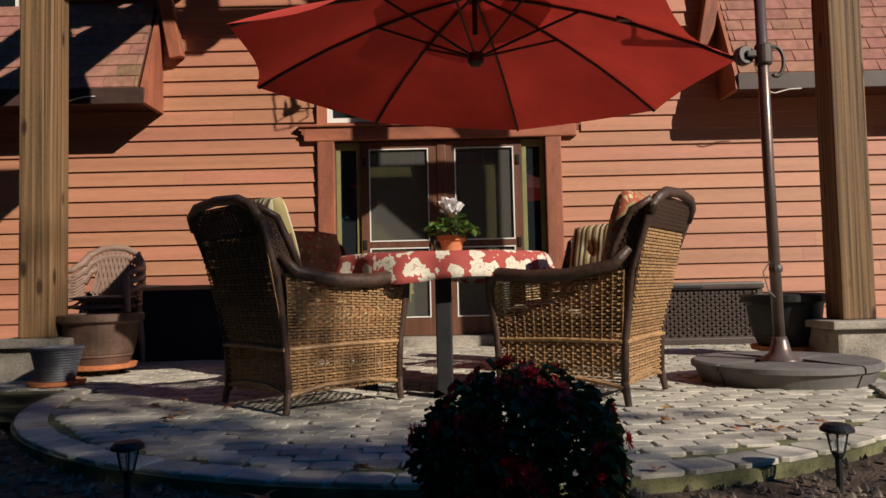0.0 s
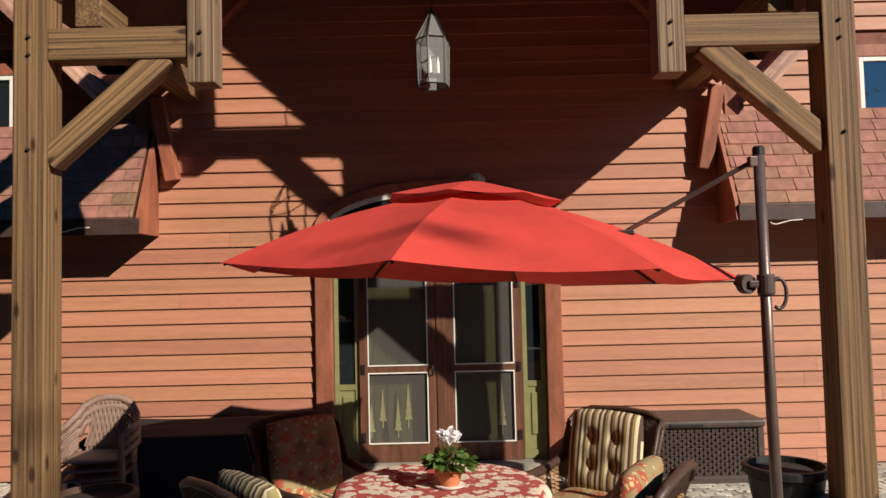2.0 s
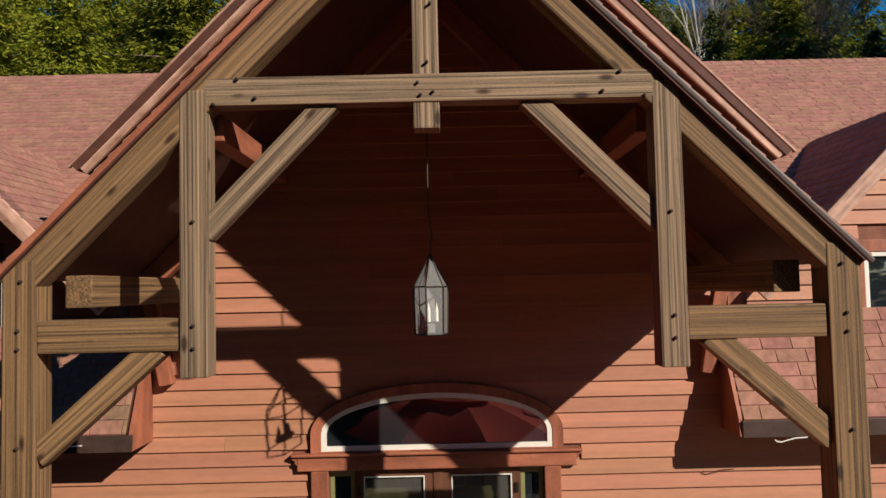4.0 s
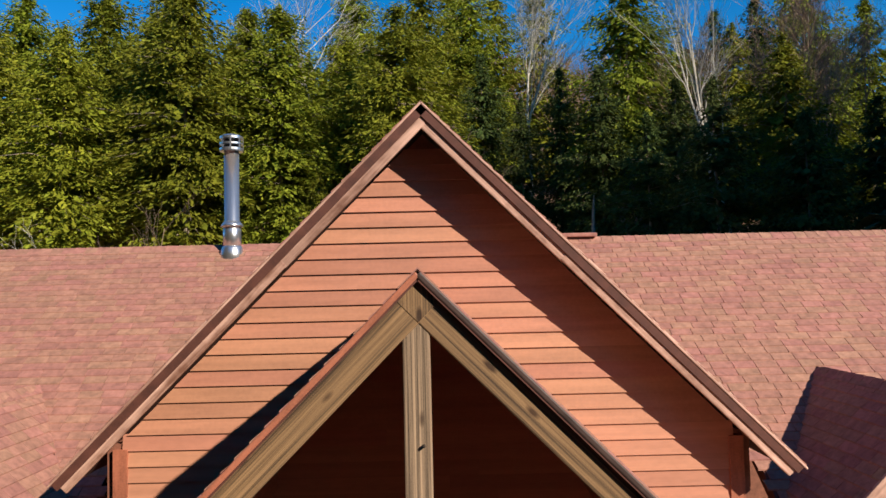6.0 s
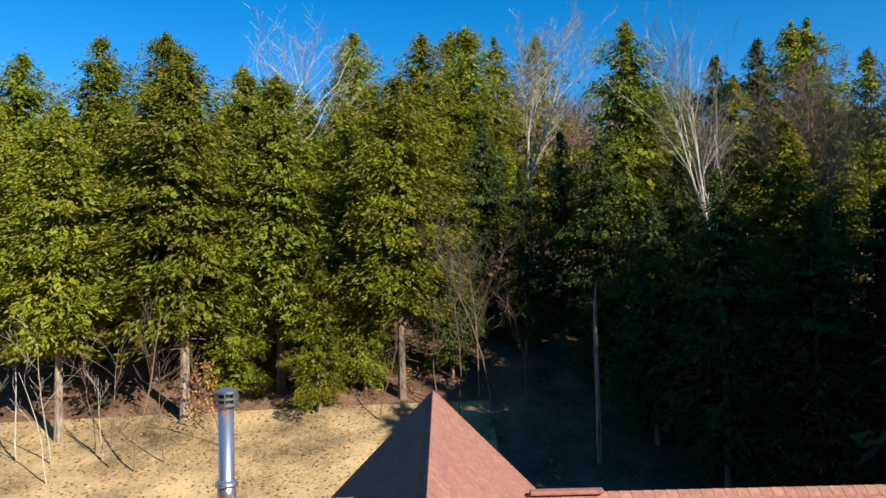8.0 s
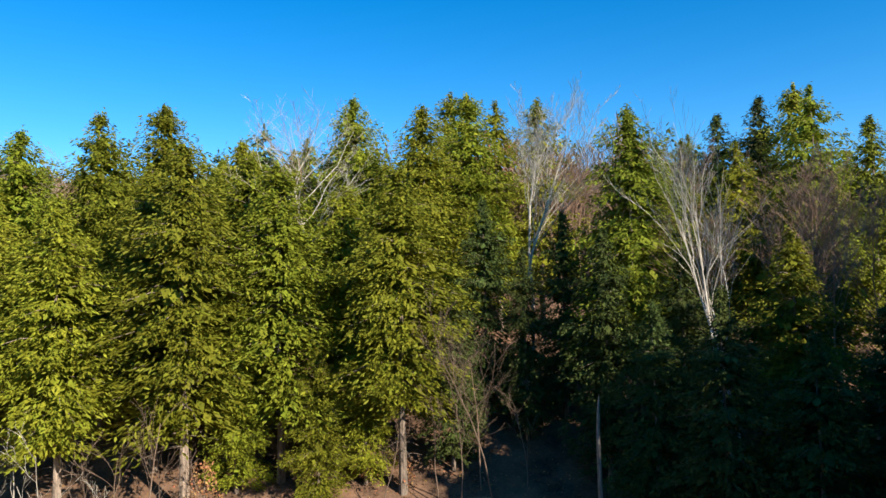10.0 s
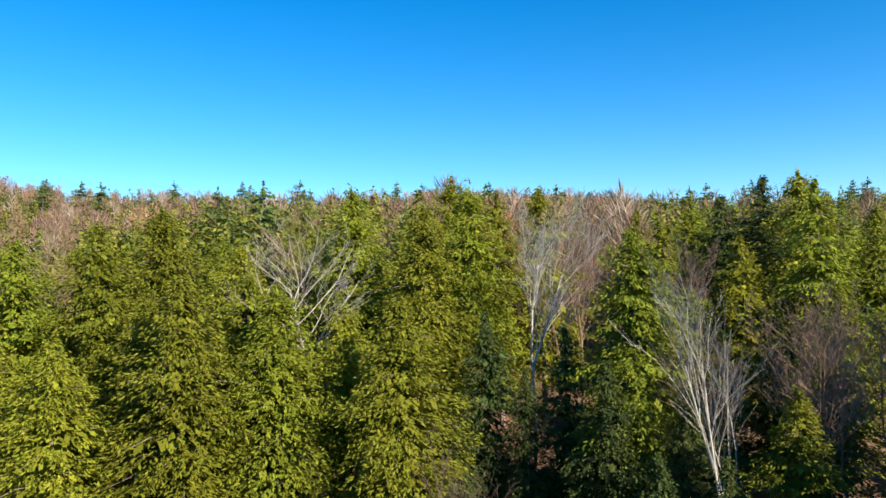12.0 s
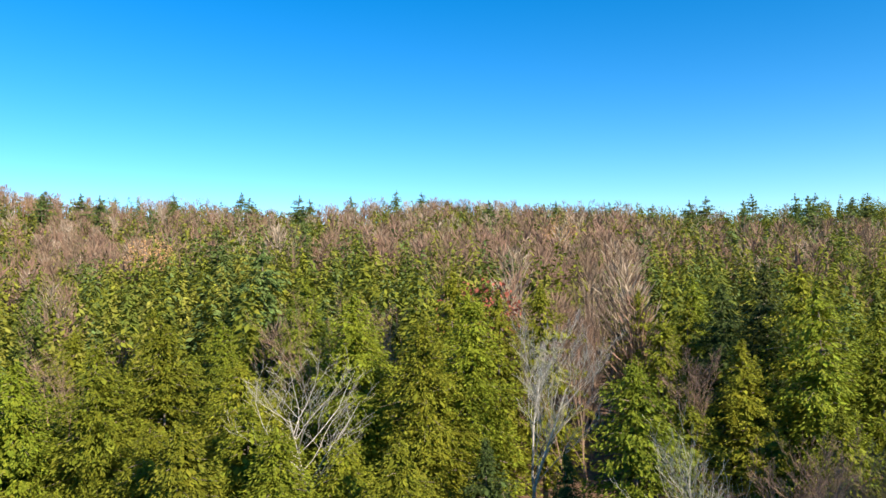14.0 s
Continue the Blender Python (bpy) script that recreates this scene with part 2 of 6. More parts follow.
M["pine"] = mat("pine", (0.115, 0.155, 0.040), 0.7, grain=(0.5, 0.5, 0.5), amount=0.3, fine=4, bump=0, vary=0.2, hue_vary=0.012, translucent=0.2, spec=0.15, object_vary=0.2)
M["brown_twig"] = mat("brown_twig", (0.275, 0.175, 0.115), 0.9, amount=0.2, vary=0.2, bump=0)
# pale film in the glass stands in for the lantern's bright reflections
M["clear"] = glass("clear", (0.72, 0.76, 0.76), 0.2)
M["pane"] = glass("pane", (0.02, 0.025, 0.03), 0.75, 0.02, 2.3)
M["screen"] = glass("screen", (0.10, 0.095, 0.085), 0.38, 0.8)


def spotted_cloth(name, ground, spots, scale, size=0.42, inner=None, accents=None):
    """A printed cloth: round blossoms of uneven outline over a plain ground."""
    m = bpy.data.materials.new(name)
    m.use_nodes = True
    N, Lk = m.node_tree.nodes, m.node_tree.links
    b = N["Principled BSDF"]
    b.inputs["Roughness"].default_value = 0.85
    tc = N.new("ShaderNodeTexCoord")
    nz = N.new("ShaderNodeTexNoise")
    nz.inputs["Scale"].default_value = scale * 2.2
    Lk.new(tc.outputs["Object"], nz.inputs["Vector"])
    va = N.new("ShaderNodeVectorMath")
    va.operation = "MULTIPLY_ADD"
    va.inputs[1].default_value = (0.09, 0.09, 0.09)
    Lk.new(nz.outputs["Color"], va.inputs[0])
    Lk.new(tc.outputs["Object"], va.inputs[2])
    vo = N.new("ShaderNodeTexVoronoi")
    vo.inputs["Scale"].default_value = scale
    vo.inputs["Randomness"].default_value = 0.75
    Lk.new(va.outputs[0], vo.inputs["Vector"])
    rp = N.new("ShaderNodeValToRGB")
    rp.color_ramp.interpolation = "CONSTANT"
    e = rp.color_ramp.elements
    e[0].position, e[0].color = 0.0, (*(inner or spots), 1)
    e[1].position, e[1].color = size * 0.28, (*spots, 1)
    k = e.new(size * 0.55)
    k.color = (*[c * 0.72 for c in spots], 1)
    k = e.new(size * 0.62)
    k.color = (*spots, 1)
    k = e.new(size)
    k.color = (*ground, 1)
    Lk.new(vo.outputs["Distance"], rp.inputs[0])
    col = rp.outputs[0]
    if accents:
        v2 = N.new("ShaderNodeTexVoronoi")
        v2.inputs["Scale"].default_value = scale * 1.7
        Lk.new(tc.outputs["Object"], v2.inputs["Vector"])
        r2 = N.new("ShaderNodeValToRGB")
        r2.color_ramp.interpolation = "CONSTANT"
        r2.color_ramp.elements[0].color = (1, 1, 1, 1)
        r2.color_ramp.elements[1].position = 0.25
        r2.color_ramp.elements[1].color = (0, 0, 0, 1)
        Lk.new(v2.outputs["Distance"], r2.inputs[0])
        mxc = N.new("ShaderNodeMix")
        mxc.data_type = "RGBA"
        Lk.new(r2.outputs[0], mxc.inputs["Factor"])
        Lk.new(col, mxc.inputs[6])
        mxc.inputs[7].default_value = (*accents, 1)
        col = mxc.outputs[2]
    Lk.new(col, b.inputs["Base Color"])
    return m


def striped_cloth(name, colours, per_metre):
    m = bpy.data.materials.new(name)
    m.use_nodes = True
    N, Lk = m.node_tree.nodes, m.node_tree.links
    b = N["Principled BSDF"]
    b.inputs["Roughness"].default_value = 0.9
    tc = N.new("ShaderNodeTexCoord")
    sp = N.new("ShaderNodeSeparateXYZ")
    Lk.new(tc.outputs["Object"], sp.inputs[0])
    mu = N.new("ShaderNodeMath")
    mu.operation = "MULTIPLY"
    mu.inputs[1].default_value = per_metre
    Lk.new(sp.outputs[0], mu.inputs[0])
    fr = N.new("ShaderNodeMath")
    fr.operation = "FRACT"
    Lk.new(mu.outputs[0], fr.inputs[0])
    rp = N.new("ShaderNodeValToRGB")
    rp.color_ramp.interpolation = "CONSTANT"
    e = rp.color_ramp.elements
    n = len(colours)
    e[0].color = (*colours[0], 1)
    e[1].position, e[1].color = 1 / n, (*colours[1], 1)
    for i in range(2, n):
        k = e.new(i / n)
        k.color = (*colours[i], 1)
    Lk.new(fr.outputs[0], rp.inputs[0])
    Lk.new(rp.outputs[0], b.inputs["Base Color"])
    return m


M["tablecloth"] = spotted_cloth("tablecloth", (0.34, 0.060, 0.048), (0.62, 0.56, 0.45), 11.5, 0.495, (0.42, 0.33, 0.24))
M["floral"] = spotted_cloth("floral", (0.27, 0.205, 0.095), (0.36, 0.080, 0.040), 11.0, 0.40, (0.55, 0.40, 0.18), (0.48, 0.40, 0.21))
M["striped"] = striped_cloth("striped", [(0.58, 0.50, 0.31), (0.07, 0.04, 0.03), (0.58, 0.50, 0.31), (0.26, 0.19, 0.08), (0.09, 0.05, 0.03), (0.62, 0.54, 0.36), (0.30, 0.24, 0.10), (0.07, 0.05, 0.03)], 7.0)


# ---- building helpers ----
def mesh_of(name, verts, faces):
    me = bpy.data.meshes.new(name)
    me.from_pydata([tuple(v) for v in verts], [], faces)
    return me


def part(name, bm, material, parent=None, label="", m=None, smooth=False):
    """Links a bmesh or mesh as one object, under a parent where one is given."""
    if isinstance(bm, bmesh.types.BMesh):
        me = bpy.data.meshes.new(name)
        bm.normal_update()
        bm.to_mesh(me)
        bm.free()
    else:
        me = bm
    if not me.materials:
        me.materials.append(material)
    if smooth:
        for p in me.polygons:
            p.use_smooth = True
    ob = new(name, me)
    if parent:
        ob.parent = parent
    if m is not None:
        ob.matrix_basis = m
    if label:
        tagged(ob, label)
    return ob


def thing(name, label, category, m=None, group="", kind=""):
    ob = new(name)
    ob.empty_display_size = 0.2
    if m is not None:
        ob.matrix_basis = m
    return tagged(ob, label, category, group, kind)


def box(x0, x1, y0, y1, z0, z1, bevel=0.0, bm=None):
    b2 = bmesh.new()
    bmesh.ops.create_cube(b2, size=1.0)
    for v in b2.verts:
        v.co = Vector((x0 + (v.co.x + 0.5) * (x1 - x0), y0 + (v.co.y + 0.5) * (y1 - y0), z0 + (v.co.z + 0.5) * (z1 - z0)))
    if bevel:
        bmesh.ops.bevel(b2, geom=b2.edges[:], offset=bevel, segments=2, affect="EDGES", profile=0.6)
    if bm is None:
        return b2
    tmp = bpy.data.meshes.new("tmp")
    b2.to_mesh(tmp)
    b2.free()
    bm.from_mesh(tmp)
    bpy.data.meshes.remove(tmp)
    return bm


def prism(poly, y0, y1):
    """A polygon given in x and z, drawn out from y0 to y1."""
    bm = bmesh.new()
    a = [bm.verts.new((x, y0, z)) for x, z in poly]
    b = [bm.verts.new((x, y1, z)) for x, z in poly]
    bm.faces.new(a)
    bm.faces.new(b[::-1])
    n = len(poly)
    for i in range(n):
        bm.faces.new((a[i], b[i], b[(i + 1) % n], a[(i + 1) % n]))
    bmesh.ops.recalc_face_normals(bm, faces=bm.faces)
    return bm


def lathe(profile, seg=24, bm=None, at=(0, 0, 0)):
    """A solid turned round z from (radius, height) pairs."""
    bm = bm or bmesh.new()
    rings = []
    for r, z in profile:
        rings.append([bm.verts.new((at[0] + r * math.cos(2 * math.pi * i / seg), at[1] + r * math.sin(2 * math.pi * i / seg), at[2] + z)) for i in range(seg)])
    for a, b in zip(rings, rings[1:]):
        for i in range(seg):
            bm.faces.new((a[i], a[(i + 1) % seg], b[(i + 1) % seg], b[i]))
    bm.faces.new(rings[0][::-1])
    bm.faces.new(rings[-1])
    return bm


def tube(points, radius, seg=8, bm=None):
    """A round bar along points; radius is a number or one per point."""
    bm = bm or bmesh.new()
    pts = [Vector(p) for p in points]
    rs = radius if isinstance(radius, (list, tuple)) else [radius] * len(pts)
    rings = []
    side = None
    for i, p in enumerate(pts):
        d = (pts[min(i + 1, len(pts) - 1)] - pts[max(i - 1, 0)]).normalized()
        if side is None:
            side = d.orthogonal().normalized()
        side = (side - d * side.dot(d)).normalized()
        up = d.cross(side)
        rings.append([bm.verts.new(p + (side * math.cos(2 * math.pi * k / seg) + up * math.sin(2 * math.pi * k / seg)) * rs[i]) for k in range(seg)])
    for a, b in zip(rings, rings[1:]):
        for k in range(seg):
            bm.faces.new((a[k], a[(k + 1) % seg], b[(k + 1) % seg], b[k]))
    bm.faces.new(rings[0][::-1])
    bm.faces.new(rings[-1])
    return bm


def timber(name, p0, p1, w, d, material, parent, label="", bevel=0.012, side=(0, 1, 0)):
    """A squared timber from p0 to p1, w wide and d deep along side; its grain runs along it."""
    p0, p1 = Vector(p0), Vector(p1)
    z = (p1 - p0).normalized()
    y = Vector(side)
    y = (y - z * y.dot(z)).normalized()
    x = y.cross(z)
    rot = Matrix((x, y, z)).transposed().to_4x4()
    bm = box(-w / 2, w / 2, -d / 2, d / 2, 0, (p1 - p0).length, bevel)
    return part(name, bm, material, parent, label, Matrix.Translation(p0) @ rot)


def gz(y):
    """The patio falls a little towards the house."""
    return -0.014 * max(0.0, min(y, 7.8) - 3.3)


# ---- the ground ----
HILL = [(-60, -1.0), (20, -0.3), (27, 0.4), (33, 1.6), (40, 3.4), (48, 6.4), (60, 11.0), (95, 16.0), (160, 24.0), (245, 34.0), (450, 62.0), (520, 58.0), (900, 40.0), (2500, 20.0)]


def hill(x, y):
    for (y0, z0), (y1, z1) in zip(HILL, HILL[1:]):
        if y <= y1:
            k = max(0.0, (y - y0) / (y1 - y0))
            z = z0 + (z1 - z0) * k
            break
    else:
        z = HILL[-1][1]
    if y > 30:
        w = min(1.0, (y - 30) / 60)
        z += w * (3.0 * math.sin(x * 0.021 + 1.3) + 2.0 * math.sin(x * 0.047 + y * 0.02)) + (0.060 * max(0.0, -x - 20) - 0.008 * max(0.0, x)) * min(1.0, max(0.0, (y - 120) / 200))
    return z


def ground_sheet():
    ys = [-900, -300, -100, -40, -15, -5, 0, 2, 8, 14, 18, 20, 23, 26, 28, 30, 32, 34, 36, 38, 40, 42, 44, 46, 48, 51, 54, 58, 63, 70, 80, 95, 115, 140, 170, 210, 250, 300, 350, 400, 450, 520, 700, 1200, 2500]
    xs = sorted({s * v for v in (0, 3, 6, 9, 12, 16, 20, 25, 30, 37, 45, 55, 70, 90, 120, 160, 220, 300, 420, 700, 1500, 2500) for s in (-1, 1)})
    vs = [(x, y, hill(x, y) if y > 18 else -0.16 - 0.14 * (y > 8)) for y in ys for x in xs]
    n = len(xs)
    fs = [(j * n + i, j * n + i + 1, (j + 1) * n + i + 1, (j + 1) * n + i) for j in range(len(ys) - 1) for i in range(n - 1)]
    me = mesh_of("ground", vs, fs)
    me.materials.append(M["grass"])
    me.materials.append(M["wood_floor"])
    for p in me.polygons:
        c = p.center
        # the unseen ground below y -5 takes the dark floor to cut bounced light
        p.material_index = 1 if c.y > 42.5 or c.y < -5 or (c.x > 4 and c.y > 27) or abs(c.x) > 40 else 0
    ob = part("ground", me, M["grass"], None, smooth=True)
    return tagged(ob, "leaf-strewn grass and forest floor rising up a hillside", "ground", kind="structure")


ground_sheet()

# ---- the house ----
CX = 0.03
WALL_Y = 7.75
GABLE_TOP = 8.98
RIDGE_Y, RIDGE_Z, MAIN_SLOPE = 13.1, 7.95, 0.745
DORMER_X, DORMER_TOP, DORMER_Y = 5.35, 5.92, 7.62


def main_z(y):
    return RIDGE_Z - MAIN_SLOPE * abs(RIDGE_Y - y)


def tagged_structure(ob, label, category):
    return tagged(ob, label, category, kind="structure")


def front_wall():
    bm = bmesh.new()
    for a in ((-11, -1.12, 2.55), (1.12, 11, 2.55)):
        box(a[0], a[1], 7.78, 7.98, -0.2, a[2], bm=bm)
    box(-1.12, 1.12, 7.78, 7.98, 2.14, 2.55, bm=bm)
    ob = part("wall_front", bm, M["wall_core"])
    tagged_structure(ob, "reddish-brown clapboard front wall around the patio doors", "wall")
    g = part("gable_wall", prism([(CX - 3.2, 2.5), (CX + 3.2, 2.5), (CX + 3.2, 5.55), (CX, GABLE_TOP - 0.25), (CX - 3.2, 5.55)], 7.785, 7.95), M["wall_core"])
    tagged_structure(g, "reddish-brown clapboard gable wall above the porch", "wall")
    for sx in (-1, 1):
        w = part("wall_bay_side", box(CX + sx * 3.2 - 0.09, CX + sx * 3.2 + 0.09, 7.8, 12.5, 2.5, 5.6), M["wall_core"])
        tagged_structure(w, "side wall of the gabled bay", "wall")
        u = part("wall_upper", box(*((3.2, 11) if sx > 0 else (-11, -3.2)), 7.93, 8.1, 2.5, 4.1), M["wall_core"])
        tagged_structure(u, "upper clapboard wall of the house wing", "wall")
        d = part("dormer_wall", prism([(sx * DORMER_X - 1.75, 3.9), (sx * DORMER_X + 1.75, 3.9), (sx * DORMER_X, DORMER_TOP - 0.2)], 7.935, 8.09), M["wall_core"])
        tagged_structure(d, "clapboard wall under the dormer gable", "wall")
        s = part("wall_side", box(sx * 11 - 0.1, sx * 11 + 0.1, 7.98, 18.4, -0.3, 4.0), M["wall_core"])
        tagged_structure(s, "end wall of the house", "wall")
    b = part("wall_back", box(-11, 11, 18.4, 18.6, -0.3, 4.05), M["wall_core"])
    tagged_structure(b, "rear wall of the house", "wall")
    return ob, g


wall_front, gable_wall = front_wall()


def board_mesh(x0, x1, x0t, x1t, h, thick=0.030):
    """One clapboard: thick at its lower edge; its ends may slant."""
    vs = [(x0, 0, 0), (x1, 0, 0), (x1, -thick, 0), (x0, -thick, 0), (x0t, 0, h), (x1t, 0, h), (x1t, -0.005, h), (x0t, -0.005, h)]
    return mesh_of("clapboard", vs, [(0, 1, 2, 3), (4, 7, 6, 5), (3, 2, 6, 7), (0, 4, 5, 1), (1, 5, 6, 2), (0, 3, 7, 4)])


STEP = 0.1595
UNIT = board_mesh(0, 1, 0, 1, STEP + 0.012)
rng = random.Random(4)


def boards(parent, spans, z, y):
    for a, b in spans:
        cuts = [a]
        while b - cuts[-1] > 4.2:
            cuts.append(cuts[-1] + rng.uniform(2.4, 3.9))
        cuts.append(b)
        for p, q in zip(cuts, cuts[1:]):
            part("clapboard", UNIT, M["siding"], parent, "", Matrix.Translation((p, y, z)) @ Matrix.Diagonal((q - p - 0.002, 1, 1, 1)))


def siding():
    k = 0
    z = -0.0505
    while z < 2.50:
        boards(wall_front, [(-11, -1.30), (1.285, 11)] if z < 2.1 else ([(-11, -1.50), (1.51, 11)] if z < 2.28 else [(-11, 11)]), z, 7.78)
        z += STEP
    z0 = z
    while z < GABLE_TOP - 0.4:
        top = z + STEP + 0.012
        lim = 3.12
        lo = min(lim, GABLE_TOP - 0.22 - z)
        hi = min(lim, GABLE_TOP - 0.22 - top)
        if hi > 0.05:
            if lo > lim - 1e-6:
                boards(gable_wall, [(CX - lim, CX + lim)], z, 7.785)
            else:
                part("clapboard", board_mesh(CX - lo, CX + lo, CX - hi, CX + hi, STEP + 0.012), M["siding"], gable_wall, "", Matrix.Translation((0, 7.785, z)))
        z += STEP
    for sx in (-1, 1):
        up = bpy.data.objects["wall_upper" + ("" if sx < 0 else ".001")]
        z = z0 + 4 * STEP
        while z < DORMER_TOP - 0.5:
            lo = min(1.75, DORMER_TOP - 0.20 - z)
            a, b = sx * DORMER_X - lo, sx * DORMER_X + lo
            if z < 4.1:
                spans = [(sx * 3.25, sx * 10.9) if sx > 0 else (-10.9, -3.25)]
                wa, wb = sx * DORMER_X - 0.75, sx * DORMER_X + 0.75
                if 3.05 < z < 4.45:
                    spans = [(spans[0][0], wa), (wb, spans[0][1])]
                boards(up, spans, z, 7.93)
            else:
                wa, wb = sx * DORMER_X - 0.75, sx * DORMER_X + 0.75
                boards(up, [(a, wa), (wb, b)] if z < 4.45 else [(a, b)], z, 7.93)
            z += STEP


siding()


# ---- roofs ----
SHINGLE_W, SHINGLE_E = 0.31, 0.145


def shingle_verts(w):
    e = SHINGLE_E
    return [(0, -0.01, 0), (w, -0.01, 0), (w, e, 0), (0, e, 0), (0.003, 0, 0.016), (w - 0.003, 0, 0.016), (w, e, 0.003), (0, e, 0.003)]


SH_FACES = [(0, 3, 2, 1), (4, 5, 6, 7), (0, 1, 5, 4), (1, 2, 6, 5), (2, 3, 7, 6), (3, 0, 4, 7)]
SH_UNIT = mesh_of("shingle", shingle_verts(SHINGLE_W - 0.006), SH_FACES)


def roof_plane(name, corner, along, up, width, length, thick, keep, parts_near, material, label, category="roof"):
    """A roof slab with its shingles: those within parts_near(u, v) are single parts, the rest one joined part."""
    U, V = Vector(along).normalized(), Vector(up).normalized()
    N = U.cross(V)
    m = Matrix((U, V, N)).transposed().to_4x4()
    m.translation = Vector(corner)
    roof = new(name)
    roof.matrix_basis = m
    tagged(roof, label, category, kind="structure")
    bm = bmesh.new()
    n = 40
    for i in range(n):
        for j in range(24):
            u0, u1, v0, v1 = width * i / n, width * (i + 1) / n, length * j / 24, length * (j + 1) / 24
            if keep((u0 + u1) / 2, (v0 + v1) / 2):
                q = [bm.verts.new((u, v, -0.003)) for u, v in ((u0, v0), (u1, v0), (u1, v1), (u0, v1))]
                bm.faces.new(q)
    bmesh.ops.remove_doubles(bm, verts=bm.verts, dist=1e-4)
    ret = bmesh.ops.extrude_face_region(bm, geom=bm.faces[:])
    for e in ret["geom"]:
        if isinstance(e, bmesh.types.BMVert):
            e.co.z -= thick
    bmesh.ops.recalc_face_normals(bm, faces=bm.faces)
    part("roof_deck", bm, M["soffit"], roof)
    vs, fs = [], []
    count = 0
    rr = random.Random(len(name) + int(width * 10))
    for j in range(int(length / SHINGLE_E)):
        u = -rr.uniform(0, SHINGLE_W)
        while u < width:
            uc, vc = u + SHINGLE_W / 2, (j + 0.5) * SHINGLE_E
            u0, u1 = max(u, 0.0), min(u + SHINGLE_W, width)
            if u1 - u0 > 0.03 and keep(uc, vc):
                lift = rr.uniform(0, 0.0015)
                if parts_near(uc, vc) and count < 290 and u1 - u0 > SHINGLE_W - 0.001:
                    count += 1
                    part("shingle", SH_UNIT, material, roof, "", Matrix.Translation((u, j * SHINGLE_E, lift)))
                else:
                    b = len(vs)
                    w = u1 - u0 - 0.006
                    vs += [(x + u0, y + j * SHINGLE_E, z + lift) for x, y, z in shingle_verts(w)]
                    fs += [tuple(b + i for i in f) for f in SH_FACES]
            u += SHINGLE_W
    if vs:
        o = part("shingles", mesh_of("shingles", vs, fs), material, roof)
        o["kind"] = "stuff"
    return roof


R2 = math.sqrt(0.5)
# main roof, front: opened where the gabled bay and the dormers stand
LEN = math.hypot(RIDGE_Y - 7.35, MAIN_SLOPE * (RIDGE_Y - 7.35))
COSM = 1 / math.hypot(1, MAIN_SLOPE)


def keep_main(u, v):
    x, y = u - 11.3, 7.35 + v * COSM
    z = main_z(y)
    if abs(x - CX) < 3.25 and z < GABLE_TOP - abs(x - CX) + 0.25 and z < 5.6:
        return False
    if z < GABLE_TOP - 0.12 - abs(x - CX) - 0.15:
        return False
    if z < DORMER_TOP - abs(abs(x) - DORMER_X) - 0.2:
        return False
    return True


roof_plane("roof_main_front", (-11.3, 7.35, main_z(7.35)), (1, 0, 0), (0, 1, MAIN_SLOPE), 22.6, LEN, 0.16, keep_main,
           lambda u, v: v > LEN - 1.3 and abs(u - 11.3) < 5.5, M["shingle"], "red-brown asphalt-shingled main roof with a straight ridge")
roof_plane("roof_main_back", (11.3, 2 * RIDGE_Y - 7.35, main_z(7.35)), (-1, 0, 0), (0, -1, MAIN_SLOPE), 22.6, LEN, 0.16,
           lambda u, v: main_z(2 * RIDGE_Y - 7.35 - v * COSM) > GABLE_TOP - 0.3 - abs(11.3 - u - CX), lambda u, v: False, M["shingle"], "red-brown asphalt-shingled rear slope of the main roof")
GL = 3.66 / R2
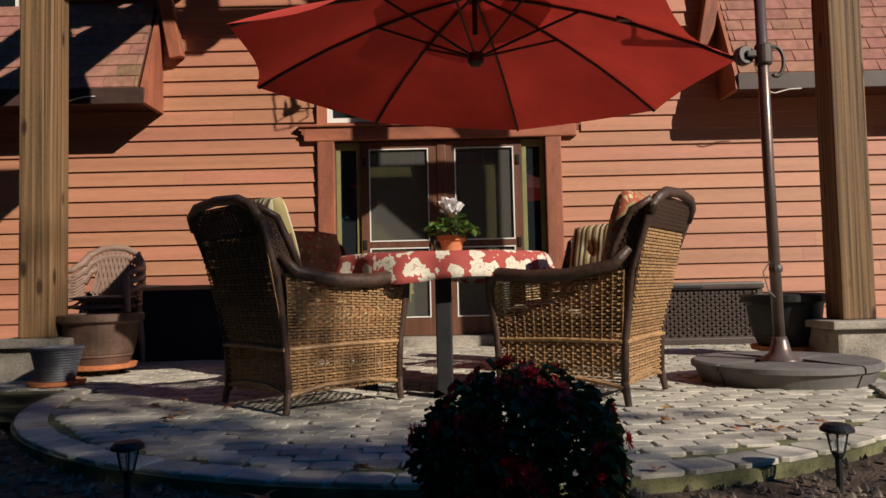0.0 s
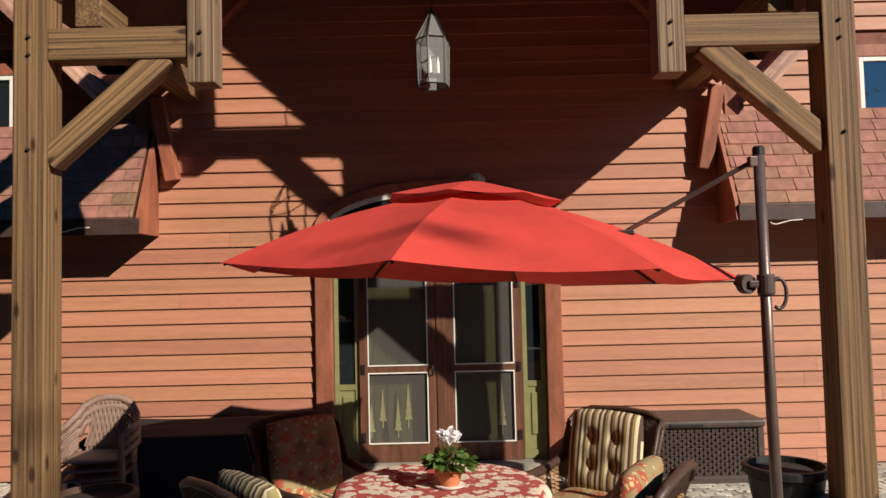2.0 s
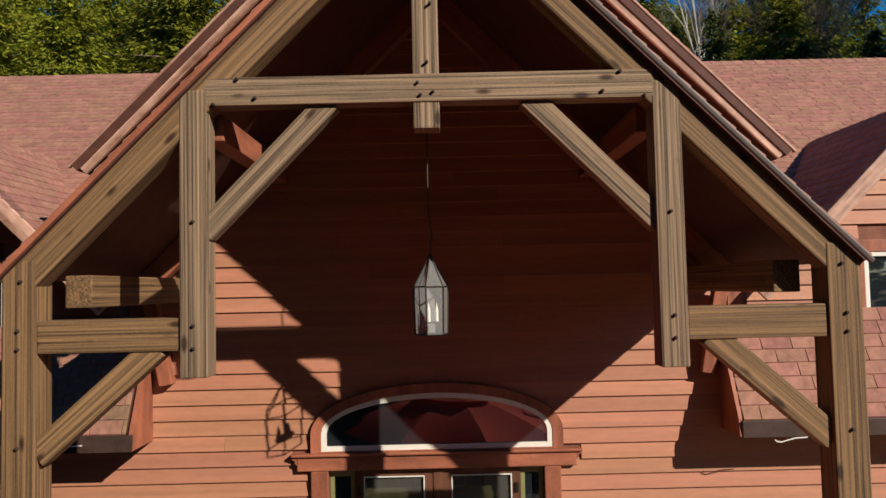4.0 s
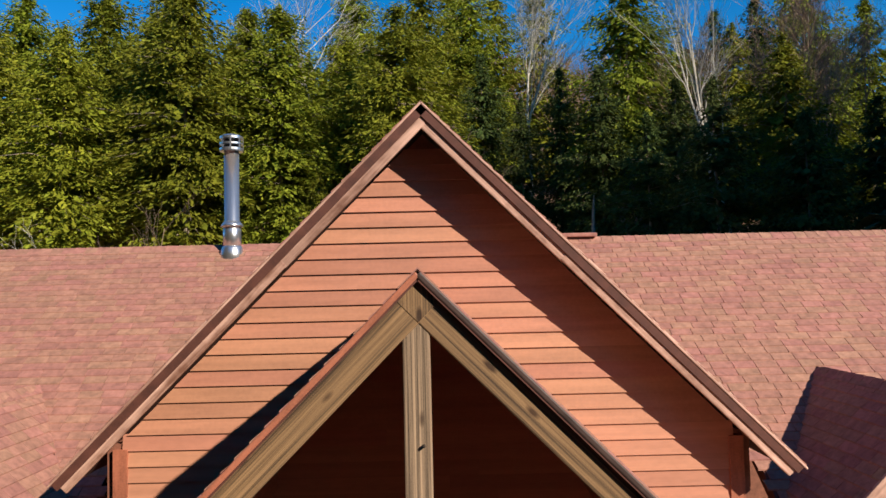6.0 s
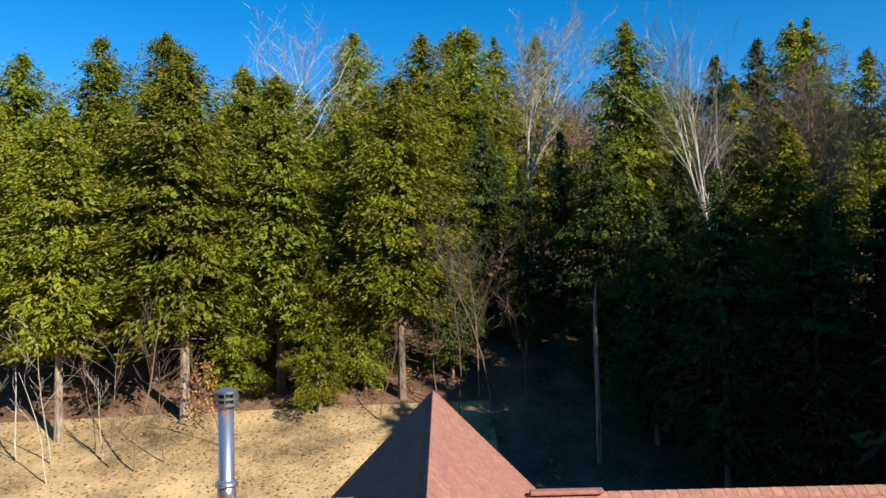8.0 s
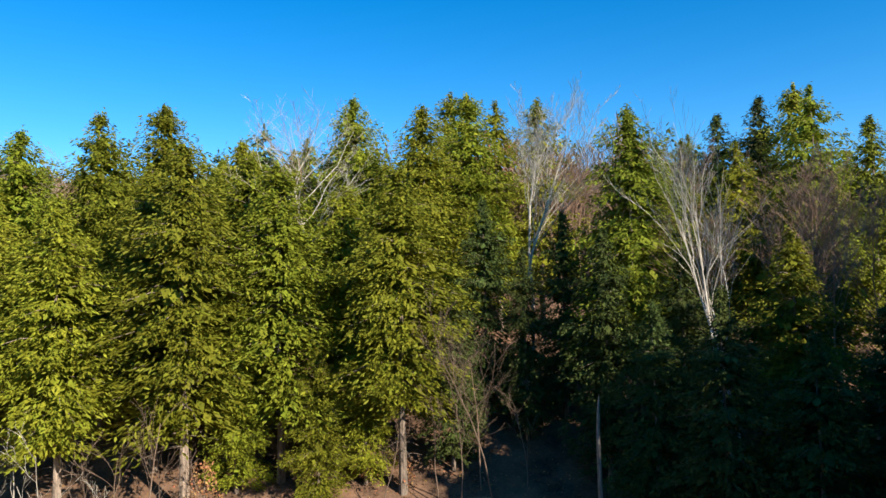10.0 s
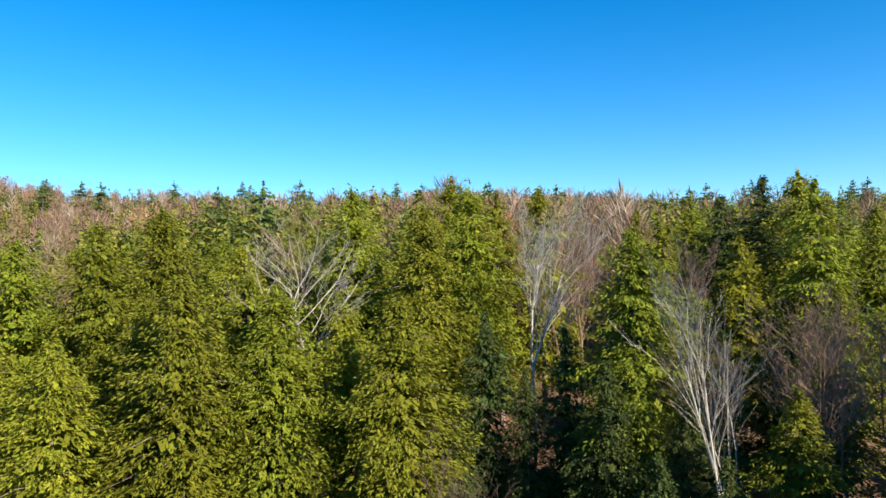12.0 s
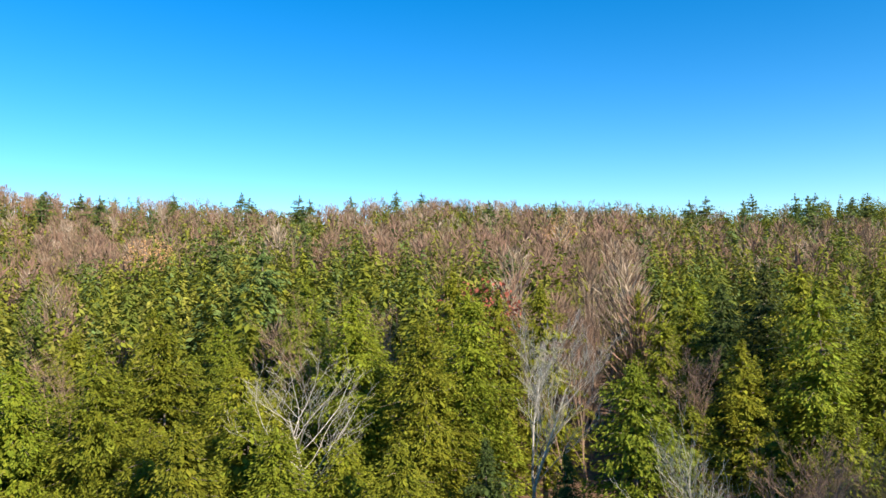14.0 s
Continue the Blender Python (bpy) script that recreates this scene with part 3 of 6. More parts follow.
for sx in (-1, 1):
    side = "left" if sx < 0 else "right"
    if sx > 0:
        corner, along = (CX + 3.66, 7.38, GABLE_TOP - 3.66), (0, 1, 0)
    else:
        corner, along = (CX - 3.66, 18.6, GABLE_TOP - 3.66), (0, -1, 0)

    def keep_gable(u, v, sx=sx):
        y = 7.38 + u if sx > 0 else 18.6 - u
        z = GABLE_TOP - 3.66 + v * R2
        return y < 7.9 or z > main_z(y) - 0.12 if y < RIDGE_Y + 5.4 else True
    roof_plane("roof_gable", corner, along, (-sx, 0, 1), 18.6 - 7.38, GL, 0.10, keep_gable,
               (lambda u, v: v > GL - 2.0 and u < 6.5) if sx > 0 else (lambda u, v: v > GL - 2.0 and u > 11.22 - 6.5), M["shingle"], "steep red-brown shingled roof of the gabled bay")
    # porch roof
    PL = 3.10 / R2
    c2 = (CX + 3.10, 5.20, 7.25 - 3.10) if sx > 0 else (CX - 3.10, 7.78, 7.25 - 3.10)
    roof_plane("roof_porch", c2, along, (-sx, 0, 1), 2.58, PL, 0.05, lambda u, v: True,
               (lambda u, v: u < 1.5) if sx > 0 else (lambda u, v: u > 1.18), M["shingle"], "steep red-brown shingled porch roof with dark board soffit")
    # dormers
    DLN = 1.95 / R2
    for dx in (-1, 1):
        c3 = (sx * DORMER_X + 1.95, 7.55, DORMER_TOP - 1.95) if dx > 0 else (sx * DORMER_X - 1.95, 11.2, DORMER_TOP - 1.95)

        def keep_dormer(u, v, dx=dx):
            y = 7.55 + u if dx > 0 else 11.2 - u
            return DORMER_TOP - 1.95 + v * R2 > main_z(y) - 0.1
        roof_plane("roof_dormer", c3, (0, 1, 0) if dx > 0 else (0, -1, 0), (-dx, 0, 1), 3.65, DLN, 0.08, keep_dormer, lambda u, v: True, M["shingle_weathered"], "weathered tan and brown shingled dormer roof")
        timber("rake_board", (sx * DORMER_X + dx * 1.98, 7.57, DORMER_TOP - 0.10 - 1.98), (sx * DORMER_X, 7.57, DORMER_TOP - 0.10), 0.17, 0.045, M["rake"], None)
    # steep skirt roof above the ground floor
    S = Vector((0, 0.50, 1.05))
    c4 = (3.02, 7.28, 2.63) if sx > 0 else (-11.3, 7.28, 2.63)
    roof_plane("roof_skirt", c4, (1, 0, 0), S, 8.28, S.length, 0.05, lambda u, v: True, (lambda u, v: u < 3.0) if sx > 0 else (lambda u, v: u > 5.3), M["shingle_weathered" if sx < 0 else "shingle"], "steep shingled skirt roof above the ground-floor wall")
    fa = part("fascia", box(*((3.0, 11.3) if sx > 0 else (-11.3, -2.95)), 7.25, 7.285, 2.46, 2.62, 0.004), M["fascia"])
    tagged_structure(fa, "dark brown fascia board of the skirt roof", "fascia")
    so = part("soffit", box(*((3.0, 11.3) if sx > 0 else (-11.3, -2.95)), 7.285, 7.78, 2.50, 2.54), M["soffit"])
    tagged_structure(so, "dark brown soffit under the skirt roof", "soffit")
    xe = 3.0 if sx > 0 else -2.97
    bm = bmesh.new()
    q = [(7.26, 2.47), (7.285, 2.64), (7.78, 3.69), (7.78, 2.47)]
    a = [bm.verts.new((xe - 0.025, y, z)) for y, z in q]
    b = [bm.verts.new((xe + 0.025, y, z)) for y, z in q]
    bm.faces.new(a)
    bm.faces.new(b[::-1])
    for i in range(4):
        bm.faces.new((a[i], b[i], b[(i + 1) % 4], a[(i + 1) % 4]))
    bmesh.ops.recalc_face_normals(bm, faces=bm.faces)
    e = part("skirt_end_board", bm, M["trim"])
    tagged_structure(e, "triangular brown end board of the skirt roof", "trim")
    # rakes and corner boards of the bay
    k = 1.42
    r1 = timber("rake_board", (CX + sx * 3.58, 7.42, GABLE_TOP - 0.115 - 3.58), (CX + sx * k, 7.42, GABLE_TOP - 0.115 - k), 0.20, 0.05, M["rake"], None)
    r2 = timber("rake_board", (CX + sx * (k + 0.02), 7.425 + 0.002 * sx, GABLE_TOP - 0.125 - k - 0.02), (CX, 7.425 + 0.002 * sx, GABLE_TOP - 0.125), 0.20, 0.05, M["rake"], None)
    r3 = timber("rake_trim", (CX + sx * 3.68, 7.40, GABLE_TOP - 0.015 - 3.68), (CX, 7.40, GABLE_TOP - 0.015), 0.022, 0.06, M["rake"], None)
    cb = part("corner_board", box(CX + sx * 3.14 - 0.075, CX + sx * 3.14 + 0.075, 7.745, 7.80, 3.4, 5.55, 0.004), M["trim"])
    tagged_structure(cb, "brown corner board of the gabled bay", "trim")
ab = part("rake_apex", prism([(CX - 0.142, GABLE_TOP - 0.125), (CX, GABLE_TOP - 0.267), (CX + 0.142, GABLE_TOP - 0.125), (CX, GABLE_TOP + 0.012)], 7.403, 7.447), M["rake"])
tagged_structure(ab, "weathered reddish block where the rake boards meet", "trim")
for o in bpy.data.objects:
    if o.name.startswith(("rake_board", "rake_trim")):
        tagged_structure(o, "weathered reddish rake board along the gable edge" if "board" in o.name else "reddish drip edge along the gable", "trim")


def ridge_caps(name, p0, p1, slope_a, slope_b, label):
    """Bent cap shingles laid along a ridge."""
    p0, p1 = Vector(p0), Vector(p1)
    d = (p1 - p0).normalized()
    sd = Vector((d.y, -d.x, 0))
    par = new(name)
    tagged_structure(par, label, "ridge cap")
    n = int((p1 - p0).length / 0.2)
    prof = [(-0.15, -0.15 * slope_a), (0, 0.0), (0.15, -0.15 * slope_b)]
    vs = []
    for y, lift in ((0, 0.020), (0.24, 0.011)):
        for s, z in prof:
            vs.append((s, y, z + lift))
        for s, z in prof:
            vs.append((s, y, z + lift - 0.012))
    fs = [(0, 1, 7, 6), (1, 2, 8, 7), (3, 9, 10, 4), (4, 10, 11, 5), (0, 3, 4, 1), (1, 4, 5, 2), (6, 7, 10, 9), (7, 8, 11, 10), (0, 6, 9, 3), (2, 5, 11, 8)]
    me = mesh_of("ridge_cap", vs, fs)
    rot = Matrix((sd, d, Vector((0, 0, 1)))).transposed().to_4x4()
    for i in range(n):
        part("cap_shingle", me, M["shingle"], par, "", Matrix.Translation(p0 + d * 0.2 * i) @ rot)


ridge_caps("ridge_main", (-11.2, RIDGE_Y, RIDGE_Z), (CX - 1.0, RIDGE_Y, RIDGE_Z), 0.74, 0.74, "row of bent cap shingles along the main ridge")
ridge_caps("ridge_main", (CX + 1.0, RIDGE_Y, RIDGE_Z), (11.2, RIDGE_Y, RIDGE_Z), 0.74, 0.74, "row of bent cap shingles along the main ridge")
ridge_caps("ridge_gable", (CX, 7.44, GABLE_TOP), (CX, 18.5, GABLE_TOP), 1.0, 1.0, "row of bent cap shingles along the gable ridge")
ridge_caps("ridge_porch", (CX, 5.22, 7.25), (CX, 7.74, 7.25), 1.0, 1.0, "row of bent cap shingles along the porch ridge")
ridge_caps("ridge_dormer", (DORMER_X, 7.58, DORMER_TOP), (DORMER_X, 10.3, DORMER_TOP), 1.0, 1.0, "row of bent cap shingles along a dormer ridge")
ridge_caps("ridge_dormer", (-DORMER_X, 7.58, DORMER_TOP), (-DORMER_X, 10.3, DORMER_TOP), 1.0, 1.0, "row of bent cap shingles along a dormer ridge")
rv = part("ridge_vent", box(1.70, 2.95, RIDGE_Y - 0.14, RIDGE_Y + 0.05, RIDGE_Z + 0.005, RIDGE_Z + 0.075, 0.02), M["shingle"])
tagged_structure(rv, "short raised ridge vent on the main ridge", "ridge vent")


# ---- timber porch ----
def porch():
    p = thing("timber_porch", "weathered heavy-timber porch frame with king post and braces", "porch")
    g, w = M["timber_grey"], M["timber"]
    yf = 5.24 + 0.10
    for sx, xc in ((-1, -2.91), (1, 2.96)):
        timber("post", (xc, 5.36, 0.26), (xc, 5.36, 4.25), 0.24, 0.24, w, p)
        xd = -1.67 if sx < 0 else 1.74
        timber("drop_post", (xd, yf, 3.39), (xd, yf, 5.45), 0.20, 0.20, g, p)
        timber("tie_beam", (xc - sx * 0.12, yf + 0.005, 3.70), (xd + sx * 0.10, yf + 0.005, 3.70), 0.235, 0.17, w, p)
        timber("knee_brace", (xc - sx * 0.10, yf + 0.01, 2.86), (CX + sx * 1.98, yf + 0.01, 3.62), 0.18, 0.15, w, p)
        timber("collar_brace", (xd - sx * 0.05, yf + 0.01, 4.42), (CX + sx * 0.72, yf + 0.01, 5.37), 0.165, 0.14, g, p)
        timber("rafter", (CX + sx * 3.02, yf + 0.002 * sx, 7.07 - 3.02), (CX, yf + 0.002 * sx, 7.07), 0.265, 0.19, w, p)
        timber("rear_rafter", (CX + sx * 3.02, 7.55, 7.02 - 3.02 + 0.01), (CX, 7.55, 7.02 + 0.01), 0.21, 0.15, M["trim"], p)
        timber("plate_beam", (CX + sx * 2.62, 5.46, 4.02), (CX + sx * 2.62, 7.76, 4.02), 0.20, 0.24, w, p, side=(0, 0, 1))
        timber("purlin", (CX + sx * 1.62, 5.46, 5.22), (CX + sx * 1.62, 7.76, 5.22), 0.16, 0.20, M["trim"], p, side=(0, 0, 1))
        timber("wall_bracket", (CX + sx * 2.80, 7.70, 3.05), (CX + sx * 2.94, 7.62, 3.92), 0.14, 0.12, M["trim"], p)
        timber("rake_trim", (CX + sx * 3.12, 5.208, 7.225 - 3.12), (CX, 5.208, 7.225), 0.045, 0.03, M["fascia"] if sx > 0 else M["trim"], p, "drip edge along the rafter")
        for px, pz in ((xc, 3.75), (xc, 3.62), (xd, 3.76), (xd, 3.60), (xc - sx * 0.02, 4.10), (xc, 2.93), (xd, 4.5), (CX + sx * 1.25, 5.38), (CX + sx * 1.38, 5.52), (CX + sx * 1.55, 5.34)):
            part("peg", lathe([(0.013, -0.02), (0.013, 0.012), (0.008, 0.016)], 8), M["knot"], p, "", Matrix.Translation((px, 5.235, pz)) @ pose(0, 0, 0, 90))
    timber("collar_beam", (CX - 1.62, yf - 0.008, 5.435), (CX + 1.62, yf - 0.008, 5.435), 0.205, 0.18, g, p)
    timber("king_post", (0.01, yf + 0.010, 5.14), (0.01, yf + 0.010, 6.98), 0.19, 0.19, g, p)
    part("apex_block", prism([(CX - 0.18, 7.07), (CX, 6.89), (CX + 0.18, 7.07), (CX, 7.22)], 5.239, 5.43), w, p)
    timber("ridge_beam", (CX, 5.44, 6.86), (CX, 7.76, 6.86), 0.14, 0.22, w, p, side=(0, 0, 1))
    for px, pz in ((-0.05, 5.47), (0.06, 5.40), (-0.03, 5.38), (0.02, 5.62), (0.05, 6.05)):
        part("peg", lathe([(0.011, -0.02), (0.011, 0.01), (0.007, 0.013)], 8), M["knot"], p, "", Matrix.Translation((px, 5.232, pz)) @ pose(0, 0, 0, 90))
    for xc in (-2.91, 2.96):
        ob = thing("stone_plinth", "rough grey stone plinth with a flat cap under the porch post", "plinth", Matrix.Translation((xc, 5.36, 0)), "plinths")
        part("base", box(-0.22, 0.22, -0.22, 0.22, -0.2, 0.205, 0.03), M["stone"], ob)
        part("cap", box(-0.27, 0.27, -0.27, 0.27, 0.2, 0.258, 0.012), M["stone"], ob)


porch()


# ---- patio, bed and forest ----
def in_patio(x, y):
    return (x - 0.1) ** 2 + (y - 4.45) ** 2 < 2.32 ** 2 or (abs(x) < 5.4 and 4.55 < y < 7.74)


def patio():
    bm = bmesh.new()
    ring = [(0.1 + 2.34 * math.cos(a), 4.45 + 2.34 * math.sin(a)) for a in [math.radians(180 + 3 * i) for i in range(61)]]
    poly = [(-5.4, 7.74), (-5.4, 4.55)] + ring + [(5.4, 4.55), (5.4, 7.74)]
    top = [bm.verts.new((x, y, gz(y) - 0.012)) for x, y in poly]
    bot = [bm.verts.new((x, y, -0.2)) for x, y in poly]
    bm.faces.new(top)
    for i in range(len(poly)):
        j = (i + 1) % len(poly)
        bm.faces.new((top[i], bot[i], bot[j], top[j]))
    bmesh.ops.triangulate(bm, faces=bm.faces[:])
    bmesh.ops.recalc_face_normals(bm, faces=bm.faces)
    ob = part("pavement", bm, M["sand"])
    tagged_structure(ob, "round-fronted patio of grey tumbled concrete pavers", "patio")
    w, d = 0.145, 0.098

    def paver(w, d):
        a, b = w / 2 - 0.0035, d / 2 - 0.0035
        c = 0.016
        out = [(-a + c, -b), (a - c, -b), (a, -b + c), (a, b - c), (a - c, b), (-a + c, b), (-a, b - c), (-a, -b + c)]
        vs = [(x, y, -0.02) for x, y in out] + [(x, y, -0.004) for x, y in out] + [(x * 0.96, y * 0.94, 0.0) for x, y in out]
        fs = [tuple(range(16, 24))]
        for k in (0, 8):
            fs += [(k + i, k + (i + 1) % 8, k + 8 + (i + 1) % 8, k + 8 + i) for i in range(8)]
        return vs, fs
    pv, pf = paver(w, d)
    pm = mesh_of("paver", pv, pf)
    sv, sf = paver(0.14, 0.172)
    sm = mesh_of("border_paver", sv, sf)
    r = random.Random(8)
    n = 41
    for i in range(n):
        a = math.pi * (1 + (i + 0.5) / n)
        part("paver", sm, M["paver"], ob, "", Matrix.Translation((0.1 + 2.26 * math.cos(a), 4.45 + 2.26 * math.sin(a), 0.002)) @ pose(0, 0, 0, r.uniform(-1, 1), r.uniform(-1, 1), math.degrees(a) + r.uniform(-2, 2)))
    vs, fs = [], []
    count = 0
    row = 0
    y = 2.2
    while y < 7.7:
        x = -5.3 + (row % 2) * w / 2
        while x < 5.35:
            inr = (x - 0.1) ** 2 + (y - 4.45) ** 2
            if (inr < 2.15 ** 2 or (y > 4.63 and inr > 2.1 ** 2)) and in_patio(x, y):
                m = Matrix.Translation((x + r.uniform(-0.004, 0.004), y + 0.012 * math.sin(x * 20.0 + row * math.pi), gz(y) + r.uniform(-0.003, 0.003))) @ pose(0, 0, 0, r.uniform(-0.8, 0.8), r.uniform(-0.8, 0.8), r.uniform(-2.5, 2.5))
                if y < 3.75 and count < 250:
                    count += 1
                    part("paver", pm, M["paver"], ob, "", m)
                else:
                    b = len(vs)
                    vs += [tuple(m @ Vector(p)) for p in pv]
                    fs += [tuple(b + i for i in f) for f in pf]
            x += w
        y += d
        row += 1
    o = part("pavers", mesh_of("pavers", vs, fs), M["paver"], ob)
    o["kind"] = "stuff"


def rock_mesh(r):
    bm = bmesh.new()
    bmesh.ops.create_icosphere(bm, subdivisions=1, radius=1)
    for v in bm.verts:
        v.co *= r.uniform(0.7, 1.2)
    return bm


def bed():
    bm = bmesh.new()
    xs = [-9 + 0.25 * i for i in range(73)]
    ys = [-3 + 0.25 * i for i in range(31)]
    grid = [[bm.verts.new((x, y, -0.05 + 0.018 * noise.noise((x * 2.1, y * 2.1, 0)) - (0.16 if y > 4.3 else 0))) for x in xs] for y in ys]
    for j in range(len(ys) - 1):
        for i in range(len(xs) - 1):
            bm.faces.new((grid[j][i], grid[j][i + 1], grid[j + 1][i + 1], grid[j + 1][i]))
    ob = part("ground", bm, M["mulch"], smooth=True)
    tagged_structure(ob, "dark mulch and gravel bed in front of the patio", "planting bed")
    r = random.Random(5)
    vs, fs = [], []
    for i in range(5200):
        x, y = r.uniform(-2.6, 2.6), r.uniform(1.5, 3.6)
        if in_patio(x, y) or (y > 2.8 and abs(x) < 1.5):
            continue
        s = r.uniform(0.005, 0.018)
        z = -0.045 + 0.018 * noise.noise((x * 2.1, y * 2.1, 0))
        b = len(vs)
        sc = [r.uniform(0.6, 1.4) * s for _ in range(3)]
        vs += [(x + sc[0], y, z), (x, y + sc[1], z), (x - sc[0], y, z), (x, y - sc[1], z), (x + sc[0] * 0.2, y, z + sc[2])]
        fs += [(b, b + 1, b + 4), (b + 1, b + 2, b + 4), (b + 2, b + 3, b + 4), (b + 3, b, b + 4)]
    o = part("gravel", mesh_of("gravel", vs, fs), M["pebble"])
    tagged(o, "wet-looking brown gravel and bark chips on the bed", "gravel", kind="stuff")


patio()
bed()


def rhombi(name, centres, along, across, material, slots=None):
    """Many small pointed sprays of needles or leaves as one mesh; slots picks one of several materials for each."""
    n = len(centres)
    v = np.empty((n, 4, 3), dtype=np.float32)
    v[:, 0] = centres - along * 0.5
    v[:, 1] = centres + across * 0.5
    v[:, 2] = centres + along * 0.5
    v[:, 3] = centres - across * 0.5
    me = bpy.data.meshes.new(name)
    me.vertices.add(n * 4)
    me.vertices.foreach_set("co", v.ravel())
    me.loops.add(n * 4)
    me.loops.foreach_set("vertex_index", np.arange(n * 4, dtype=np.int32))
    me.polygons.add(n)
    me.polygons.foreach_set("loop_start", np.arange(0, n * 4, 4, dtype=np.int32))
    for m in material if slots is not None else (material,):
        me.materials.append(m)
    if slots is not None:
        me.polygons.foreach_set("material_index", np.asarray(slots, dtype=np.int32))
    me.update()
    me.validate()
    return me


def unit(a):
    return a / np.maximum(np.linalg.norm(a, axis=1, keepdims=True), 1e-6)


def hemlock_meshes(seed, h, rad, bare, nbr=430, dens=1.05, big=0.84, foliage="hemlock", tiers=0):
    """Trunk and crown of a conifer: layered boughs of flat sprays, a lobed outline, bare below."""
    g = np.random.default_rng(seed)
    nb = nbr
    t = np.sort(g.random(nb)) ** 0.85
    if tiers:
        t = np.clip(np.round(t * tiers) / tiers + g.normal(0, 0.008, nb), 0, 0.995)
    z0 = bare * h + t * (1 - bare) * h * 0.985
    u = np.maximum(t - 0.22, 0) / 0.78
    prof = np.where(t < 0.22, 0.74 + 1.18 * t, (1 - u ** 2.3) * 0.94 + 0.06)
    az = g.random(nb) * 2 * np.pi
    ph = g.random(3) * 6.28
    lobes = 1 + 0.13 * np.sin(3 * az + 5.0 * t + ph[0]) + 0.12 * np.sin(2 * az - 17.0 * t + ph[1]) + 0.10 * np.sin(31.0 * t + ph[2])
    ln = rad * prof * lobes * g.uniform(0.68, 1.12, nb)
    if tiers:
        ln = ln * g.uniform(0.55, 1.25, nb)
    cs, al, ac = [], [], []
    for i in range(nb):
        m = int((9 + 44 * ln[i] / rad) * dens)
        s = g.random(m) ** 0.42 * 0.95 + 0.05
        d = np.array([np.cos(az[i]), np.sin(az[i])])
        p = np.array([-d[1], d[0]])
        lat = g.normal(0, 0.17, m) * (ln[i] + 0.5) * (0.4 + 0.6 * (1 - s))
        c = np.empty((m, 3))
        c[:, :2] = s[:, None] * ln[i] * d + lat[:, None] * p
        rise = 0.10 + 0.40 * t[i]
        c[:, 2] = z0[i] + ln[i] * (rise * s - (0.42 - 0.15 * t[i]) * s * s) - 0.14 * np.abs(lat) + g.normal(0, 0.20, m)
        # each spray points outward and a little sideways, lying nearly flat, its tip hanging
        fan = np.arctan2(d[1], d[0]) + np.sign(lat) * g.uniform(0.1, 0.9, m) + g.normal(0, 0.25, m)
        out = unit(np.column_stack([np.cos(fan), np.sin(fan), g.normal(-0.42, 0.40, m)]))
        flat = unit(np.column_stack([-out[:, 1], out[:, 0], np.zeros(m)]))
        nrm = np.cross(out, flat)
        roll = g.normal(0, 0.80, m)[:, None]
        side = flat * np.cos(roll) + nrm * np.sin(roll)
        sz = g.uniform(0.30, 0.66, m) * big * (1.08 - 0.5 * t[i])
        al.append(out * sz[:, None])
        ac.append(side * (sz * g.uniform(0.24, 0.40, m))[:, None])
        cs.append(c)
    # coarse inner sprays that close the crown round the trunk
    m = nb * 5
    i = g.integers(0, nb, m)
    s = g.uniform(0.10, 0.60, m)
    fan = az[i] + g.normal(0, 0.35, m)
    cs.append(np.column_stack([s * ln[i] * np.cos(fan), s * ln[i] * np.sin(fan), z0[i] + ln[i] * ((0.10 + 0.40 * t[i]) * s - 0.42 * s * s) - 0.15 + g.normal(0, 0.15, m)]))
    out = unit(np.column_stack([np.cos(fan), np.sin(fan), g.normal(-0.7, 0.4, m)]))
    side = unit(np.column_stack([-np.sin(fan), np.cos(fan), g.normal(0, 0.4, m)]))
    sz = g.uniform(0.6, 1.05, m)[:, None] * (0.4 + 0.6 * ln[i] / rad)[:, None] * (430 / nb) ** 0.3
    al.append(out * sz)
    ac.append(side * sz * 0.6)
    crown = rhombi("crown", np.concatenate(cs), np.concatenate(al), np.concatenate(ac), M[foliage])
    bm = bmesh.new()
    r = random.Random(seed)
    bend = [(r.uniform(-0.25, 0.25) * k, r.uniform(-0.25, 0.25) * k, h * k) for k in (0, 0.15, 0.35, 0.6, 0.85, 0.985)]
    tube([(bend[0][0], bend[0][1], -1.0)] + bend[1:], [0.30, 0.24, 0.17, 0.10, 0.05, 0.012], 8, bm)
    for i in range(16):
        z = h * r.uniform(0.07, bare + 0.18)
        a = r.uniform(0, 6.28)
        q = r.uniform(0.7, 2.2)
        tube([(0, 0, z), (math.cos(a) * q * 0.5, math.sin(a) * q * 0.5, z - 0.05), (math.cos(a) * q, math.sin(a) * q, z - 0.35)], [0.025, 0.016, 0.006], 4, bm)
    for i in range(0, nb, 4):
        e = 0.10 + 0.40 * t[i]
        tube([(0, 0, z0[i]), (math.cos(az[i]) * ln[i] * 0.45, math.sin(az[i]) * ln[i] * 0.45, z0[i] + ln[i] * (e * 0.45 - 0.08)), (math.cos(az[i]) * ln[i] * 0.85, math.sin(az[i]) * ln[i] * 0.85, z0[i] + ln[i] * (e * 0.85 - 0.30))], [0.04, 0.025, 0.01], 4, bm)
    trunk = bpy.data.meshes.new("trunk")
    bm.to_mesh(trunk)
    bm.free()
    trunk.materials.append(M["bark"])
    return trunk, crown


